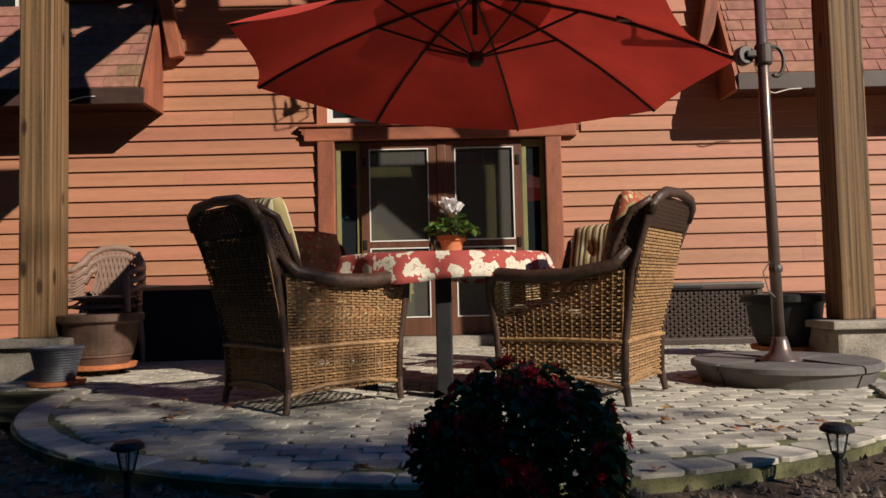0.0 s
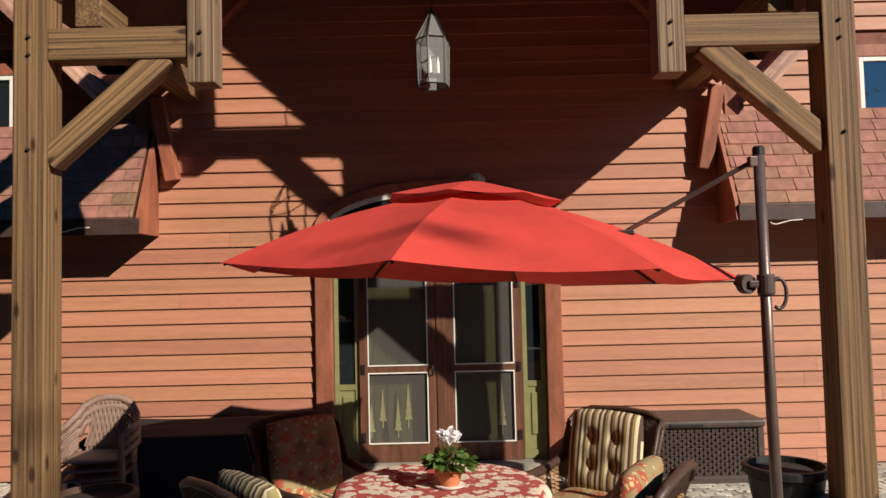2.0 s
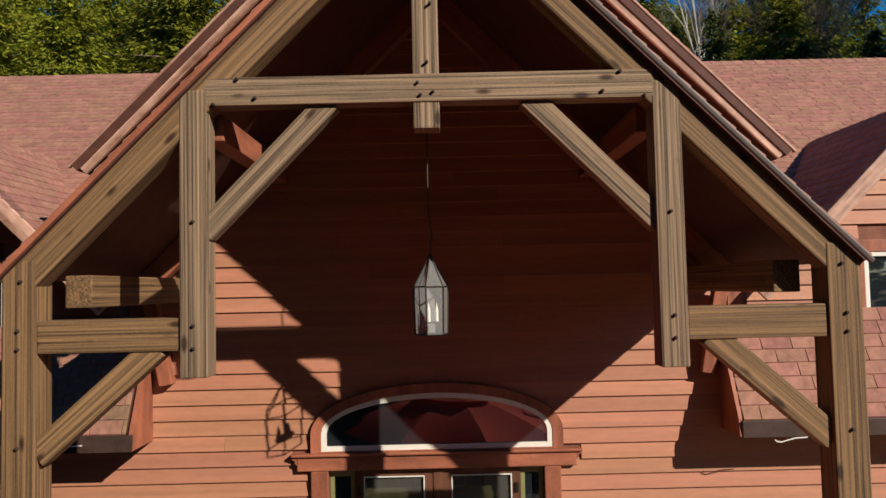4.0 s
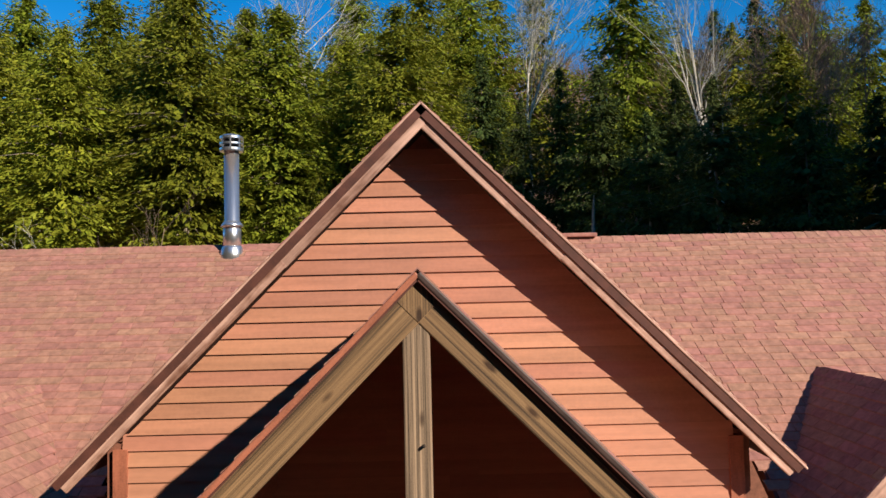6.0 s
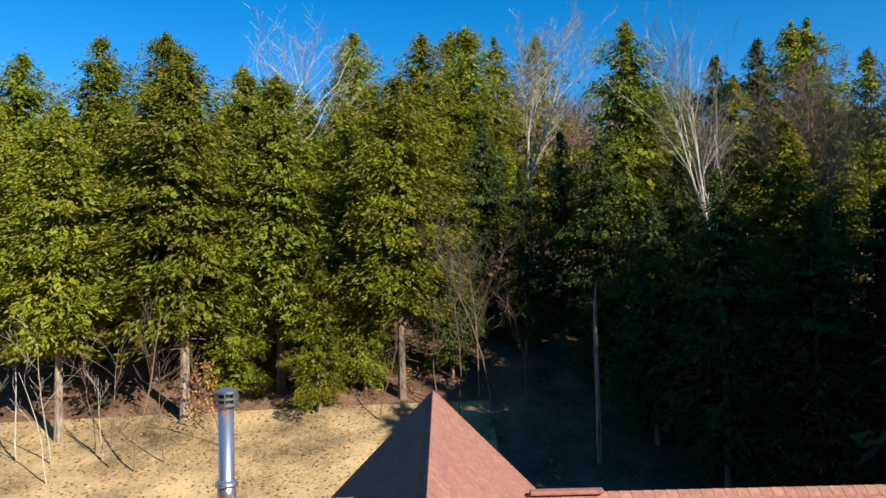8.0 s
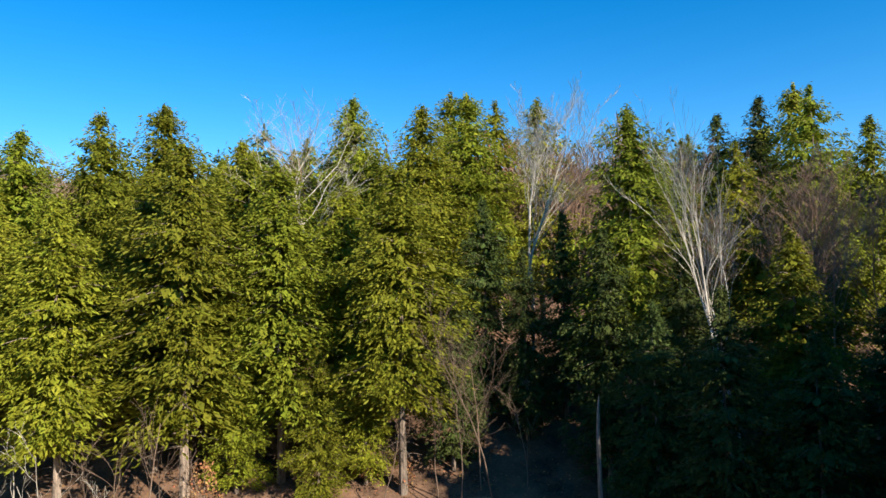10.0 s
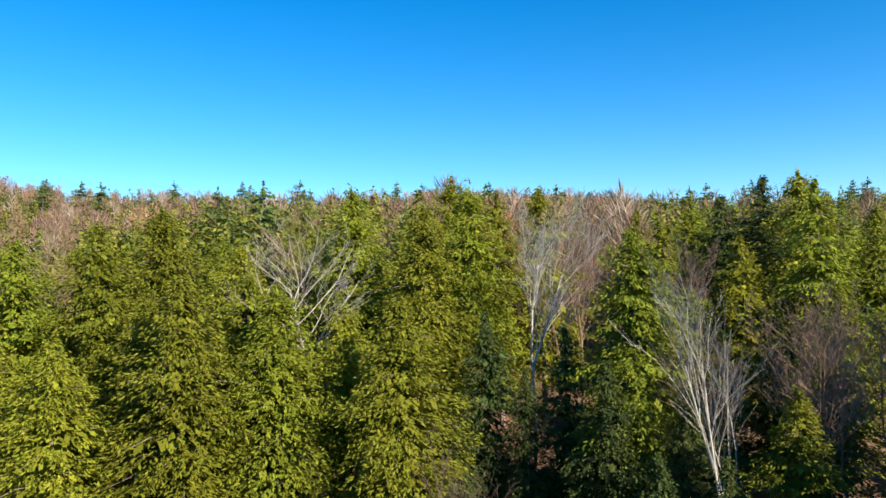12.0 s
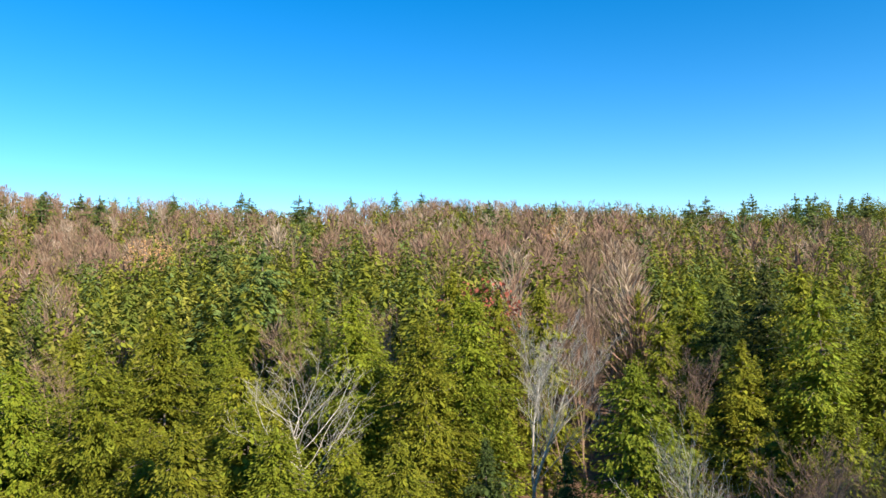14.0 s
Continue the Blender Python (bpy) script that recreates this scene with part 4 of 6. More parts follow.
# 0 to 4 stand along the lawn, 5 to 7 further up, 8 and 9 are dark and out of view, 10 and 11 are pines, 12 has shade
# put into its colour
HEM = [hemlock_meshes(s, 22.0, r, b) for s, r, b in ((1, 4.3, 0.24), (2, 4.6, 0.22), (3, 4.0, 0.26), (4, 4.7, 0.18), (5, 4.3, 0.07))]
HEM += [hemlock_meshes(s, 22.0, r, 0.15, 230, 1.0, 0.92) for s, r in ((11, 4.4), (12, 4.7), (13, 4.1))]
HEM += [hemlock_meshes(s, 22.0, 5.6, 0.06, 130, 0.5, 3.0, "spruce") for s in (14, 15)]
HEM += [hemlock_meshes(s, 22.0, 4.6, 0.22, 90, 0.8, 1.8, "pine", 15) for s in (16, 17)]
HEM += [hemlock_meshes(s, 22.0, 4.4, 0.08, 330, 1.1, 0.9, "shaded_hemlock") for s in (18,)]


def hemlock(x, y, h, variant, turn, wide=1.0, label="tall hemlock with drooping olive-green boughs on the slope", name="hemlock_tree", group="hemlocks on the slope"):
    s = h / 22.0
    tr, cr = HEM[variant]
    ob = thing(name, label, "tree", Matrix.Translation((x, y, hill(x, y))) @ pose(0, 0, 0, 0, 0, turn) @ Matrix.Diagonal((s * wide, s * wide, s, 1)), group)
    part("trunk", tr, M["bark"], ob)
    part("crown", cr, M["hemlock"], ob)


def bare_tree(name, x, y, h, seed, material, label, spread=0.35, stems=1, limbs=5, depth=4, r0=0.16, lift=0.0, start=0.35, group="bare trees"):
    """A leafless tree: stems that fork again and again."""
    r = random.Random(seed)
    bm = bmesh.new()
    fine = bmesh.new()

    def grow(p, d, length, rad, level):
        nodes, ds = [p], []
        n = 5 if level < 2 else 3
        for i in range(n):
            d = (d + Vector((r.uniform(-1, 1), r.uniform(-1, 1), r.uniform(-0.1, 0.6))) * (0.17 if level < 1 else 0.30)).normalized()
            nodes.append(nodes[-1] + d * length / n)
            ds.append(d)
        tube(nodes, [max(0.006, rad * (1 - 0.75 * i / n)) for i in range(n + 1)], 6 if level == 0 else (4 if level == 1 else 3), bm if level == 0 else fine)
        if level >= depth:
            return
        kids = (limbs + 3, 6, 5, 4, 3)[min(level, 4)]
        for i in range(kids):
            f = (start if level == 0 else 0.22) + ((1 - start) if level == 0 else 0.75) * (i + r.random()) / kids
            k = min(n - 1, int(f * n))
            base = nodes[k].lerp(nodes[k + 1], f * n - k if f * n - k < 1 else 1)
            a = r.uniform(0, 6.28)
            nd = (ds[k] + Vector((math.cos(a), math.sin(a), 0.15)) * spread * r.uniform(1.2, 2.4)).normalized()
            grow(base, nd, length * r.uniform(0.38, 0.62) * (1.1 - 0.55 * f), max(0.007, rad * (1 - 0.7 * f) * 0.46), level + 1)
    for s in range(stems):
        a = r.uniform(0, 6.28)
        lean = 0.0 if stems == 1 else 0.08
        grow(Vector((math.cos(a) * 0.25, math.sin(a) * 0.25, -0.5)) if stems > 1 else Vector((0, 0, -0.5)), Vector((math.cos(a) * lean, math.sin(a) * lean, 1)).normalized(), h * 0.92, r0, 0)
    ob = thing(name, label, "tree", Matrix.Translation((x, y, hill(x, y) + lift)), group)
    part("trunk", bm, material, ob)
    part("crown", fine, material, ob)
    return ob


def forest():
    r = random.Random(21)
    # the row along the lawn's edge, the taller row behind it, and the wood on the shady side, whose variant 12 carries
    # shade in its colour
    stand = [(-20.3, 40.2, 18.4, 2, 1.05), (-14.0, 41.5, 20.9, 1, 1.1), (-9.2, 44.0, 18.8, 3, 1.1), (-2.0, 42.6, 18.7, 0, 1.1), (-26.0, 42.0, 20.0, 1, 1.1), (-17.2, 45.5, 18.5, 3, 1.1), (-5.6, 46.5, 16.5, 3, 1.15), (-32.5, 44.0, 20.0, 0, 1.1), (-11.8, 47.0, 18.5, 0, 1.1),
             (-22.5, 50.0, 21.4, 0, 1.0), (-19.2, 53.0, 21.1, 3, 1.05), (-27.9, 50.0, 20.6, 2, 1.1), (-13.4, 52.0, 18.4, 1, 1.1), (-6.2, 58.0, 19.8, 2, 1.05), (-0.7, 53.5, 19.8, 1, 1.0), (2.8, 57.0, 19.8, 3, 1.0), (1.6, 64.0, 19.5, 6, 1.1), (8.8, 61.0, 18.7, 6, 1.0), (5.2, 60.0, 18.6, 5, 1.0), (-31.2, 52.0, 18.0, 5, 1.1),
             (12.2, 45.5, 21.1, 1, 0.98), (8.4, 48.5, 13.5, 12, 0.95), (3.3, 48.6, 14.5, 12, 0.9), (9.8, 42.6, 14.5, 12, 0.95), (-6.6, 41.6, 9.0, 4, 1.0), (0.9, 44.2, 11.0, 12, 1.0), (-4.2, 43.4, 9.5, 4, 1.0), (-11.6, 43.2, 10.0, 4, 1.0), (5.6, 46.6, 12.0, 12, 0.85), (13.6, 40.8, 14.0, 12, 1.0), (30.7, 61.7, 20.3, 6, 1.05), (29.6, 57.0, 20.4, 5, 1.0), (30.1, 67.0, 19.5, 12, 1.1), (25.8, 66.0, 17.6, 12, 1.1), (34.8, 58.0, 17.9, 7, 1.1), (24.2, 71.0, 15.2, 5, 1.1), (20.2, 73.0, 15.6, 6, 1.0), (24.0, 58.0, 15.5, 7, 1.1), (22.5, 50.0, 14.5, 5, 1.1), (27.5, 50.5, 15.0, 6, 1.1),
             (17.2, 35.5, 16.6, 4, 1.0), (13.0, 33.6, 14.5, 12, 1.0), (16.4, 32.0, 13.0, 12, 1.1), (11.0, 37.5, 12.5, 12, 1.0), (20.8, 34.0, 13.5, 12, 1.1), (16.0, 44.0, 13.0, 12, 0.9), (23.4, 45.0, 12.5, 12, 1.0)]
    for x, y, h, v, w in stand:
        hemlock(x, y, h, v, r.uniform(0, 360), w * r.uniform(0.96, 1.04))
    for y, n, half in ((50, 9, 38), (57, 11, 42), (64, 12, 46), (71, 14, 52), (78, 14, 56)):
        for i in range(n):
            x, yy = -half + 2 * half * (i + r.uniform(0.15, 0.85)) / n, y + r.uniform(-2.5, 2.5)
            h = r.uniform(12, 16.5)
            if min(math.hypot(x - q[0], yy - q[1]) for q in stand) < 3.6 or abs(x - 0.2 * yy) < 5.5 or r.random() < 0.1:
                continue
            hemlock(x, yy, h, r.choice((5, 6, 7)), r.uniform(0, 360), r.uniform(1.05, 1.35))
    # pines standing out on the hillside and along its crest
    for x, y, h in ((-41.1, 140, 19.5), (-21.5, 93, 18.6), (19.9, 270, 21), (-55.2, 300, 25), (114.9, 330, 24), (153.4, 300, 25), (-22.5, 430, 22), (-150, 330, 24), (-166, 345, 24), (-128, 360, 23), (-100, 380, 24), (-70, 410, 22), (-48, 420, 21), (-8, 440, 20), (66, 400, 20), (88, 370, 21), (131, 310, 24), (166, 290, 24), (178, 300, 25), (143, 330, 25), (128, 345, 24), (101, 340, 22), (-185, 350, 24), (-176, 330, 24), (-88, 350, 22), (12, 118, 15), (-30, 170, 18), (158, 320, 25), (172, 330, 25), (-116, 300, 20)):
        hemlock(x, y, h, r.choice((10, 11)), r.uniform(0, 360), r.uniform(0.9, 1.2), "layered blue-green white pine standing out on the hillside", "pine_tree", "pines on the hillside")
    # a stand added out of view beside the house on the sunny side, to shade the wood behind it
    for x, y, h in ((25, 27, 21), (29.5, 30, 23), (34, 25.5, 22), (28, 33, 24.5), (38, 31, 25), (33.5, 35.5, 26), (43, 27, 25), (31.5, 39.5, 26), (36, 38, 25), (22.5, 25.5, 21), (23.5, 21, 23), (28, 22, 23), (33, 19, 24), (25.5, 30.5, 19), (38, 22, 24), (27, 16, 24), (18.8, 22, 19.5), (22, 17, 22), (17.5, 18, 16.5)):
        hemlock(x, y, h + 2.0, r.choice((8, 9)), r.uniform(0, 360), 0.85)
    # leafless trees
    bare_tree("birch_tree", 5.9, 51.7, 18.4, 3, M["pale_bark"], "pale leafless tree with several upright forking stems", 0.30, 2, 8, 4, 0.15, 0, 0.56)
    bare_tree("birch_tree", 15.0, 35.8, 19.8, 12, M["pale_bark"], "pale leafless tree with a fan of bleached stems", 0.20, 2, 7, 3, 0.12, 0, 0.58)
    bare_tree("maple_tree", -6.6, 49.0, 19.0, 7, M["pale_bark"], "pale leafless maple with spreading limbs among the hemlocks", 0.60, 1, 12, 3, 0.20, 0, 0.68)
    for i, (x, y, h) in enumerate(((19.0, 39.5, 16.8), (21.2, 38.6, 17.4), (23.6, 40.2, 17.2), (17.8, 41.5, 16.0), (19.2, 54.5, 15.0), (26.0, 41.0, 17.0))):
        bare_tree("maple_tree", x, y, h, 60 + i, M["brown_twig"], "leafless maple with a haze of fine brown twigs", 0.34, 1, 12, 4, 0.09, 0, 0.60)
    for i, (x, y, h) in enumerate(((13.2, 66.0, 13.5), (15.5, 74.0, 13.0), (11.0, 58.0, 13.0), (17.0, 80.0, 14.0), (-30.5, 60.0, 15.0), (-9.0, 61.0, 16.5), (-3.4, 68.0, 14.5), (14.5, 70.5, 12.5))):
        bare_tree("maple_tree", x, y, h, 80 + i, M["brown_twig"], "leafless grey-brown maple between the conifers", 0.34, 2, 8, 3, 0.09, 0, 0.5)
    bare_tree("sapling", 2.9, 40.0, 11.5, 9, M["twig"], "slender leafless brown sapling at the wood's edge", 0.35, 1, 6, 3, 0.055, 0, 0.5, "saplings")
    bare_tree("sapling", 1.2, 39.5, 9.5, 10, M["twig"], "slender leafless brown sapling at the wood's edge", 0.5, 1, 6, 3, 0.04, 0, 0.4, "saplings")
    for i, (x, y, h, m) in enumerate(((-14.9, 36.8, 9, "twig"), (-13.6, 37.5, 6, "twig"), (-18.6, 36, 6.5, "pale_bark"), (-16.2, 37.2, 7, "twig"), (-17.6, 38.5, 6, "twig"), (-11.2, 38.8, 5.5, "twig"), (0.0, 41.5, 7, "twig"), (2.4, 42.5, 9, "twig"), (5.0, 41, 6.5, "twig"), (-19.4, 37.8, 7.5, "pale_bark"), (-21.4, 38.2, 8, "pale_bark"), (-16.9, 38.0, 5, "pale_bark"), (-22.6, 37.0, 7, "pale_bark"), (-3.2, 40.6, 6, "twig"))):
        bare_tree("sapling" if h < 10 else "bare_tree", x, y, h, 40 + i, M[m], "thin leafless young tree at the wood's edge" if h < 10 else "leafless grey-brown tree among the hemlocks", 0.4, 1, 0 if m == "pale_bark" else 3, 3 if h > 10 else 2, 0.014 + 0.0042 * h, 0, 0.45, "saplings" if h < 10 else "bare trees")
    sn = thing("dead_snag", "broken grey standing dead trunk at the wood's edge", "dead tree", Matrix.Translation((7.75, 36.1, hill(7.75, 36.1))))
    part("trunk", tube([(0, 0, -0.5), (0.03, 0, 3.5), (0.0, 0, 6.5), (0.04, 0, 7.9), (0.10, 0, 8.6)], [0.14, 0.12, 0.10, 0.07, 0.015], 9), M["bark"], sn)


forest()


def far_woods():
    """The wooded hillside behind: conifers, leafless woods and a few rust-coloured crowns."""
    g = np.random.default_rng(77)
    ys, xs = [], []
    y = 72.0
    while y < 475:
        half = 0.66 * y + 12
        step = 5.0 + y * 0.007
        n = int(2 * half / step)
        x = np.linspace(-half, half, n) + g.normal(0, step * 0.4, n)
        xs.append(x)
        ys.append(np.full(n, y) + g.normal(0, step * 0.35, n))
        y += step * 0.9
    X, Y = np.concatenate(xs), np.concatenate(ys)
    Z = np.array([hill(a, b) for a, b in zip(X, Y)])
    patch = np.array([noise.noise((a * 0.034, b * 0.022, 3.0)) for a, b in zip(X, Y)])
    lean = np.where(Y < 165, 0.34 + 0.32 * (X < -6), 0.06 + 0.10 * (X < -20)) - 0.9 * ((np.abs(X - 0.2 * Y) < 7 + 0.03 * Y) & (Y < 170)) + 0.55 * ((X > 0.30 * Y) & ((Y < 120) | (Y > 230))) - 0.15 * (Y > 300) * (X < 60)
    green = patch * 1.3 + lean + g.normal(0, 0.28, len(X)) > 0.0
    rust = (~green) & (g.random(len(X)) < 0.006)
    for x, y in ((-65.2, 164.0), (4.2, 75.0)):
        rust[np.argmin((X - x) ** 2 + (Y - y) ** 2)] = True
    green &= ~rust
    bare = ~green & ~rust
    near = Y < 165
    groups = (("conifer_woods", green & near, 400, WOODS_GREEN, "hemlocks and pines covering the lower hillside", 1.18), ("conifer_woods", green & ~near, 100, WOODS_GREEN, "dense far hemlocks and pines covering the hillside", 2.0),
              ("bare_woods", bare & near, 330, WOODS_BROWN, "leafless grey-brown woods covering the lower hillside", 1.0), ("bare_woods", bare & ~near, 110, WOODS_BROWN, "leafless grey-brown woods covering the far hillside", 1.9),
              ("rust_woods", rust, 700, WOODS_RUST, "scattered tan and rust-red oak crowns on the hillside", 1.0))
    for name, sel, k, material, label, big in groups:
        px, py, pz = X[sel][:, None], Y[sel][:, None], Z[sel][:, None]
        n = len(px)
        h = g.uniform(11.5, 18, (n, 1)) if name != "rust_woods" else np.where(py < 120, 17.0, 19.5)
        a = g.random((n, k)) * 2 * np.pi
        if name == "conifer_woods":
            rad = h * g.uniform(0.17, 0.27, (n, 1))
            t = 1 - g.random((n, k)) ** 0.62
            lobe = 1 + 0.22 * np.sin(3 * a + 9 * t + 6.3 * g.random((n, 1)))
            rr = rad * (1.04 - t ** 1.35) * lobe * (0.62 + 0.38 * np.sqrt(g.random((n, k))))
            zz = h * (0.10 + 0.90 * t)
            out = np.stack([np.cos(a), np.sin(a), g.normal(-0.45, 0.3, (n, k))], -1).reshape(-1, 3)
            side = np.stack([-np.sin(a), np.cos(a), g.normal(0, 0.45, (n, k))], -1).reshape(-1, 3)
            out[:, :2] += g.normal(0, 0.35, (n * k, 2))
            sz = (g.uniform(0.75, 1.5, (n, k)) * big * (1.1 - 0.55 * t)).reshape(-1, 1)
            wd = 0.42
        elif name == "bare_woods":
            t = g.random((n, k)) ** 0.8
            rad = h * g.uniform(0.20, 0.30, (n, 1))
            rr = rad * np.sin(np.pi * (0.12 + 0.80 * t)) * np.sqrt(g.random((n, k)))
            zz = h * (0.22 + 0.76 * t)
            lift = g.uniform(0.9, 2.4, (n, k))
            out = np.stack([np.cos(a), np.sin(a), lift], -1).reshape(-1, 3) + g.normal(0, 0.25, (n * k, 3))
            side = g.normal(0, 1, (n * k, 3))
            sz = g.uniform(1.0, 2.8, (n * k, 1)) * big ** 0.5
            # a few strands are stems
            stem = np.zeros((n, k), dtype=bool)
            stem[:, ::40] = True
            rr = np.where(stem, rr * 0.25, rr)
            zz = np.where(stem, h * 0.42, zz)
            sz = np.where(stem.reshape(-1, 1), h.mean() * 0.8, sz)
            out[stem.ravel()] = out[stem.ravel()] * (0.12, 0.12, 1.0)
            wd = 0.052 * big ** 0.7
        else:
            rr = h * 0.27 * np.sqrt(g.random((n, k)))
            zz = h * (0.70 + 0.25 * np.sqrt(np.maximum(0, 1 - (rr / (h * 0.27)) ** 2)) * g.uniform(-1, 1, (n, k)))
            out = g.normal(0, 1, (n * k, 3))
            side = g.normal(0, 1, (n * k, 3))
            sz = g.uniform(0.3, 0.65, (n * k, 1))
            wd = 0.6
        c = np.stack([px + rr * np.cos(a), py + rr * np.sin(a), pz + zz], -1).reshape(-1, 3)
        out = unit(out)
        side = unit(side - out * np.sum(side * out, axis=1, keepdims=True))
        if name == "rust_woods":
            tint = (py[:, 0] < 120).astype(int)
        else:
            tint = g.choice(4, n, p=(0.4, 0.25, 0.2, 0.15))
        me = rhombi(name, c, out * sz, side * sz * wd, material, np.repeat(tint, k))
        tagged(new(name, me), label, "woods", kind="stuff")


far_woods()


def lawn_litter():
    g = np.random.default_rng(5)
    n = 9000
    x, y = g.uniform(-30, 14, n), 22 + 24 * g.random(n) ** 0.8
    z = np.array([hill(a, b) for a, b in zip(x, y)]) + 0.04
    c = np.column_stack([x, y, z])
    out = unit(np.column_stack([g.normal(0, 1, n), g.normal(0, 1, n), g.normal(0, 0.35, n)]))
    side = unit(np.cross(out, np.column_stack([g.normal(0, 0.3, n), g.normal(0, 0.3, n), np.ones(n)])))
    s = g.uniform(0.08, 0.22, (n, 1))
    tagged(new("leaf_litter", rhombi("leaf_litter", c, out * s, side * s * 0.7, M["dry_leaf"])), "brown fallen leaves strewn over the lawn and wood floor", "leaf litter", kind="stuff")
    for bx, by, h, k in ((-12.6, 40.5, 3.6, 420), (-4.2, 43.5, 2.2, 200), (-1.8, 42.8, 1.6, 160)):
        b = thing("beech_sapling", "young beech still holding tan dry leaves", "sapling", Matrix.Translation((bx, by, hill(bx, by))), "beech saplings")
        part("trunk", tube([(0, 0, -0.2), (0.05, 0, h * 0.5), (0, 0.03, h * 0.95)], [0.035, 0.022, 0.006], 6), M["bark"], b)
        a = g.random(k) * 6.283
        t = g.random(k)
        q = (1 - 0.6 * t) * h * 0.36 * np.sqrt(g.random(k))
        c = np.column_stack([q * np.cos(a), q * np.sin(a), h * (0.15 + 0.85 * t)])
        o = unit(g.normal(0, 1, (k, 3)))
        sd = unit(np.cross(o, g.normal(0, 1, (k, 3))))
        s = g.uniform(0.12, 0.24, (k, 1))
        part("crown", rhombi("crown", c, o * s, sd * s * 0.6, M["dry_leaf"]), M["dry_leaf"], b)


lawn_litter()


# ---- doors and windows ----
def patio_doors():
    y = WALL_Y
    d = thing("door_1", "pair of brown screen doors with pale beading before green inner doors", "door", kind="structure")
    for a, b in ((-1.30, -1.12), (1.115, 1.285)):
        timber("casing", ((a + b) / 2, y - 0.012, -0.03), ((a + b) / 2, y - 0.012, 2.125), b - a, 0.06, M["trim"], d)
    timber("head_casing", (-1.44, y - 0.016, 2.20), (1.45, y - 0.016, 2.20), 0.15, 0.07, M["trim"], d)
    timber("head_cap", (-1.50, y - 0.03, 2.288), (1.51, y - 0.03, 2.288), 0.03, 0.10, M["trim"], d)
    for sx in (-1, 1):
        part("scroll_end", prism([(sx * 1.44, 2.275), (sx * 1.50, 2.275), (sx * 1.49, 2.245), (sx * 1.46, 2.235), (sx * 1.465, 2.205), (sx * 1.44, 2.19)], y - 0.05, y + 0.02), M["trim"], d)
    for a, b, lock in ((-0.850, -0.040, 1), (0.062, 0.868, -1)):
        leaf = part("screen_door", box(a, a + 0.085, y + 0.03, y + 0.07, 0.05, 2.115, 0.004), M["door_brown"], d)
        for x0, x1, z0, z1 in ((b - 0.085, b, 0.05, 2.115), (a + 0.085, b - 0.085, 2.045, 2.115), (a + 0.085, b - 0.085, 0.985, 1.045), (a + 0.085, b - 0.085, 0.05, 0.235)):
            part("door_rail", box(x0, x1, y + 0.032, y + 0.068, z0, z1, 0.003), M["door_brown"], leaf)
        for z0, z1 in ((1.045, 2.045), (0.235, 0.985)):
            part("screen_mesh", box(a + 0.085, b - 0.085, y + 0.050, y + 0.052, z0, z1), M["screen"], leaf)
            x0, x1 = a + 0.088, b - 0.088
            for q in ((x0, x0 + 0.012, z0 + 0.004, z1 - 0.004), (x1 - 0.012, x1, z0 + 0.004, z1 - 0.004), (x0 + 0.012, x1 - 0.012, z0 + 0.004, z0 + 0.016), (x0 + 0.012, x1 - 0.012, z1 - 0.016, z1 - 0.004)):
                part("beading", box(q[0], q[1], y + 0.024, y + 0.034, q[2], q[3]), M["white"], leaf)
        hx = b - 0.04 if lock > 0 else a + 0.04
        part("door_handle", tube([(hx, y + 0.03, 0.95), (hx, y - 0.015, 0.965), (hx, y - 0.02, 1.01), (hx, y - 0.015, 1.05), (hx, y + 0.03, 1.065)], 0.010, 8), M["black_plastic"], leaf)
        px = a + 0.04 if lock > 0 else b - 0.04
        for hz in (0.31, 1.02, 1.90):
            part("hinge", box(px - 0.02, px + 0.02, y + 0.016, y + 0.032, hz - 0.05, hz + 0.05, 0.003), M["lead"], leaf)
        # green inner door of upright planks with a row of small lights at its head
        inner = part("inner_door", box(a - 0.03, b + 0.03, y + 0.20, y + 0.235, 0.05, 2.115), M["door_green"], d)
        n = 6
        for i in range(n):
            x0 = a + (b - a) * i / n
            part("plank", box(x0 + 0.004, x0 + (b - a) / n - 0.004, y + 0.185, y + 0.20, 0.06, 1.82, 0.004), M["door_green"], inner)
        for i in range(4):
            x0 = a + 0.06 + (b - a - 0.12) * i / 4
            part("small_light", box(x0 + 0.012, x0 + (b - a - 0.12) / 4 - 0.012, y + 0.19, y + 0.199, 1.88, 2.02), M["pane"], inner)
        # cut-out fir trees on the lower screens
        trees = ((-0.735, 0.30, 0.66), (-0.615, 0.40, 0.82), (-0.455, 0.30, 0.72), (-0.345, 0.40, 0.88)) if lock > 0 else ((0.64, 0.30, 0.90),)
        for tx, z0, z1 in trees:
            h = z1 - z0
            bm = bmesh.new()
            pts = [(-0.006, 0), (0.006, 0), (0.006, 0.18 * h)]
            for k in range(5):
                wv = 0.042 * (1 - k / 5.2)
                pts += [(wv, (0.18 + 0.15 * k) * h), (wv * 0.45, (0.33 + 0.15 * k) * h)]
            pts += [(0, h)]
            pts += [(-x, z) for x, z in pts[-2:2:-1]] + [(-0.006, 0.18 * h)]
            bm.faces.new([bm.verts.new((tx + x, y + 0.044, z0 + z)) for x, z in pts])
            ex = bmesh.ops.extrude_face_region(bm, geom=bm.faces[:])
            for v in ex["geom"]:
                if isinstance(v, bmesh.types.BMVert):
                    v.co.y += 0.004
            part("fir_cutout", bm, M["green_pale"], leaf)
    timber("centre_post", (0.011, y + 0.05, 0.05), (0.011, y + 0.05, 2.115), 0.10, 0.06, M["door_brown"], d)
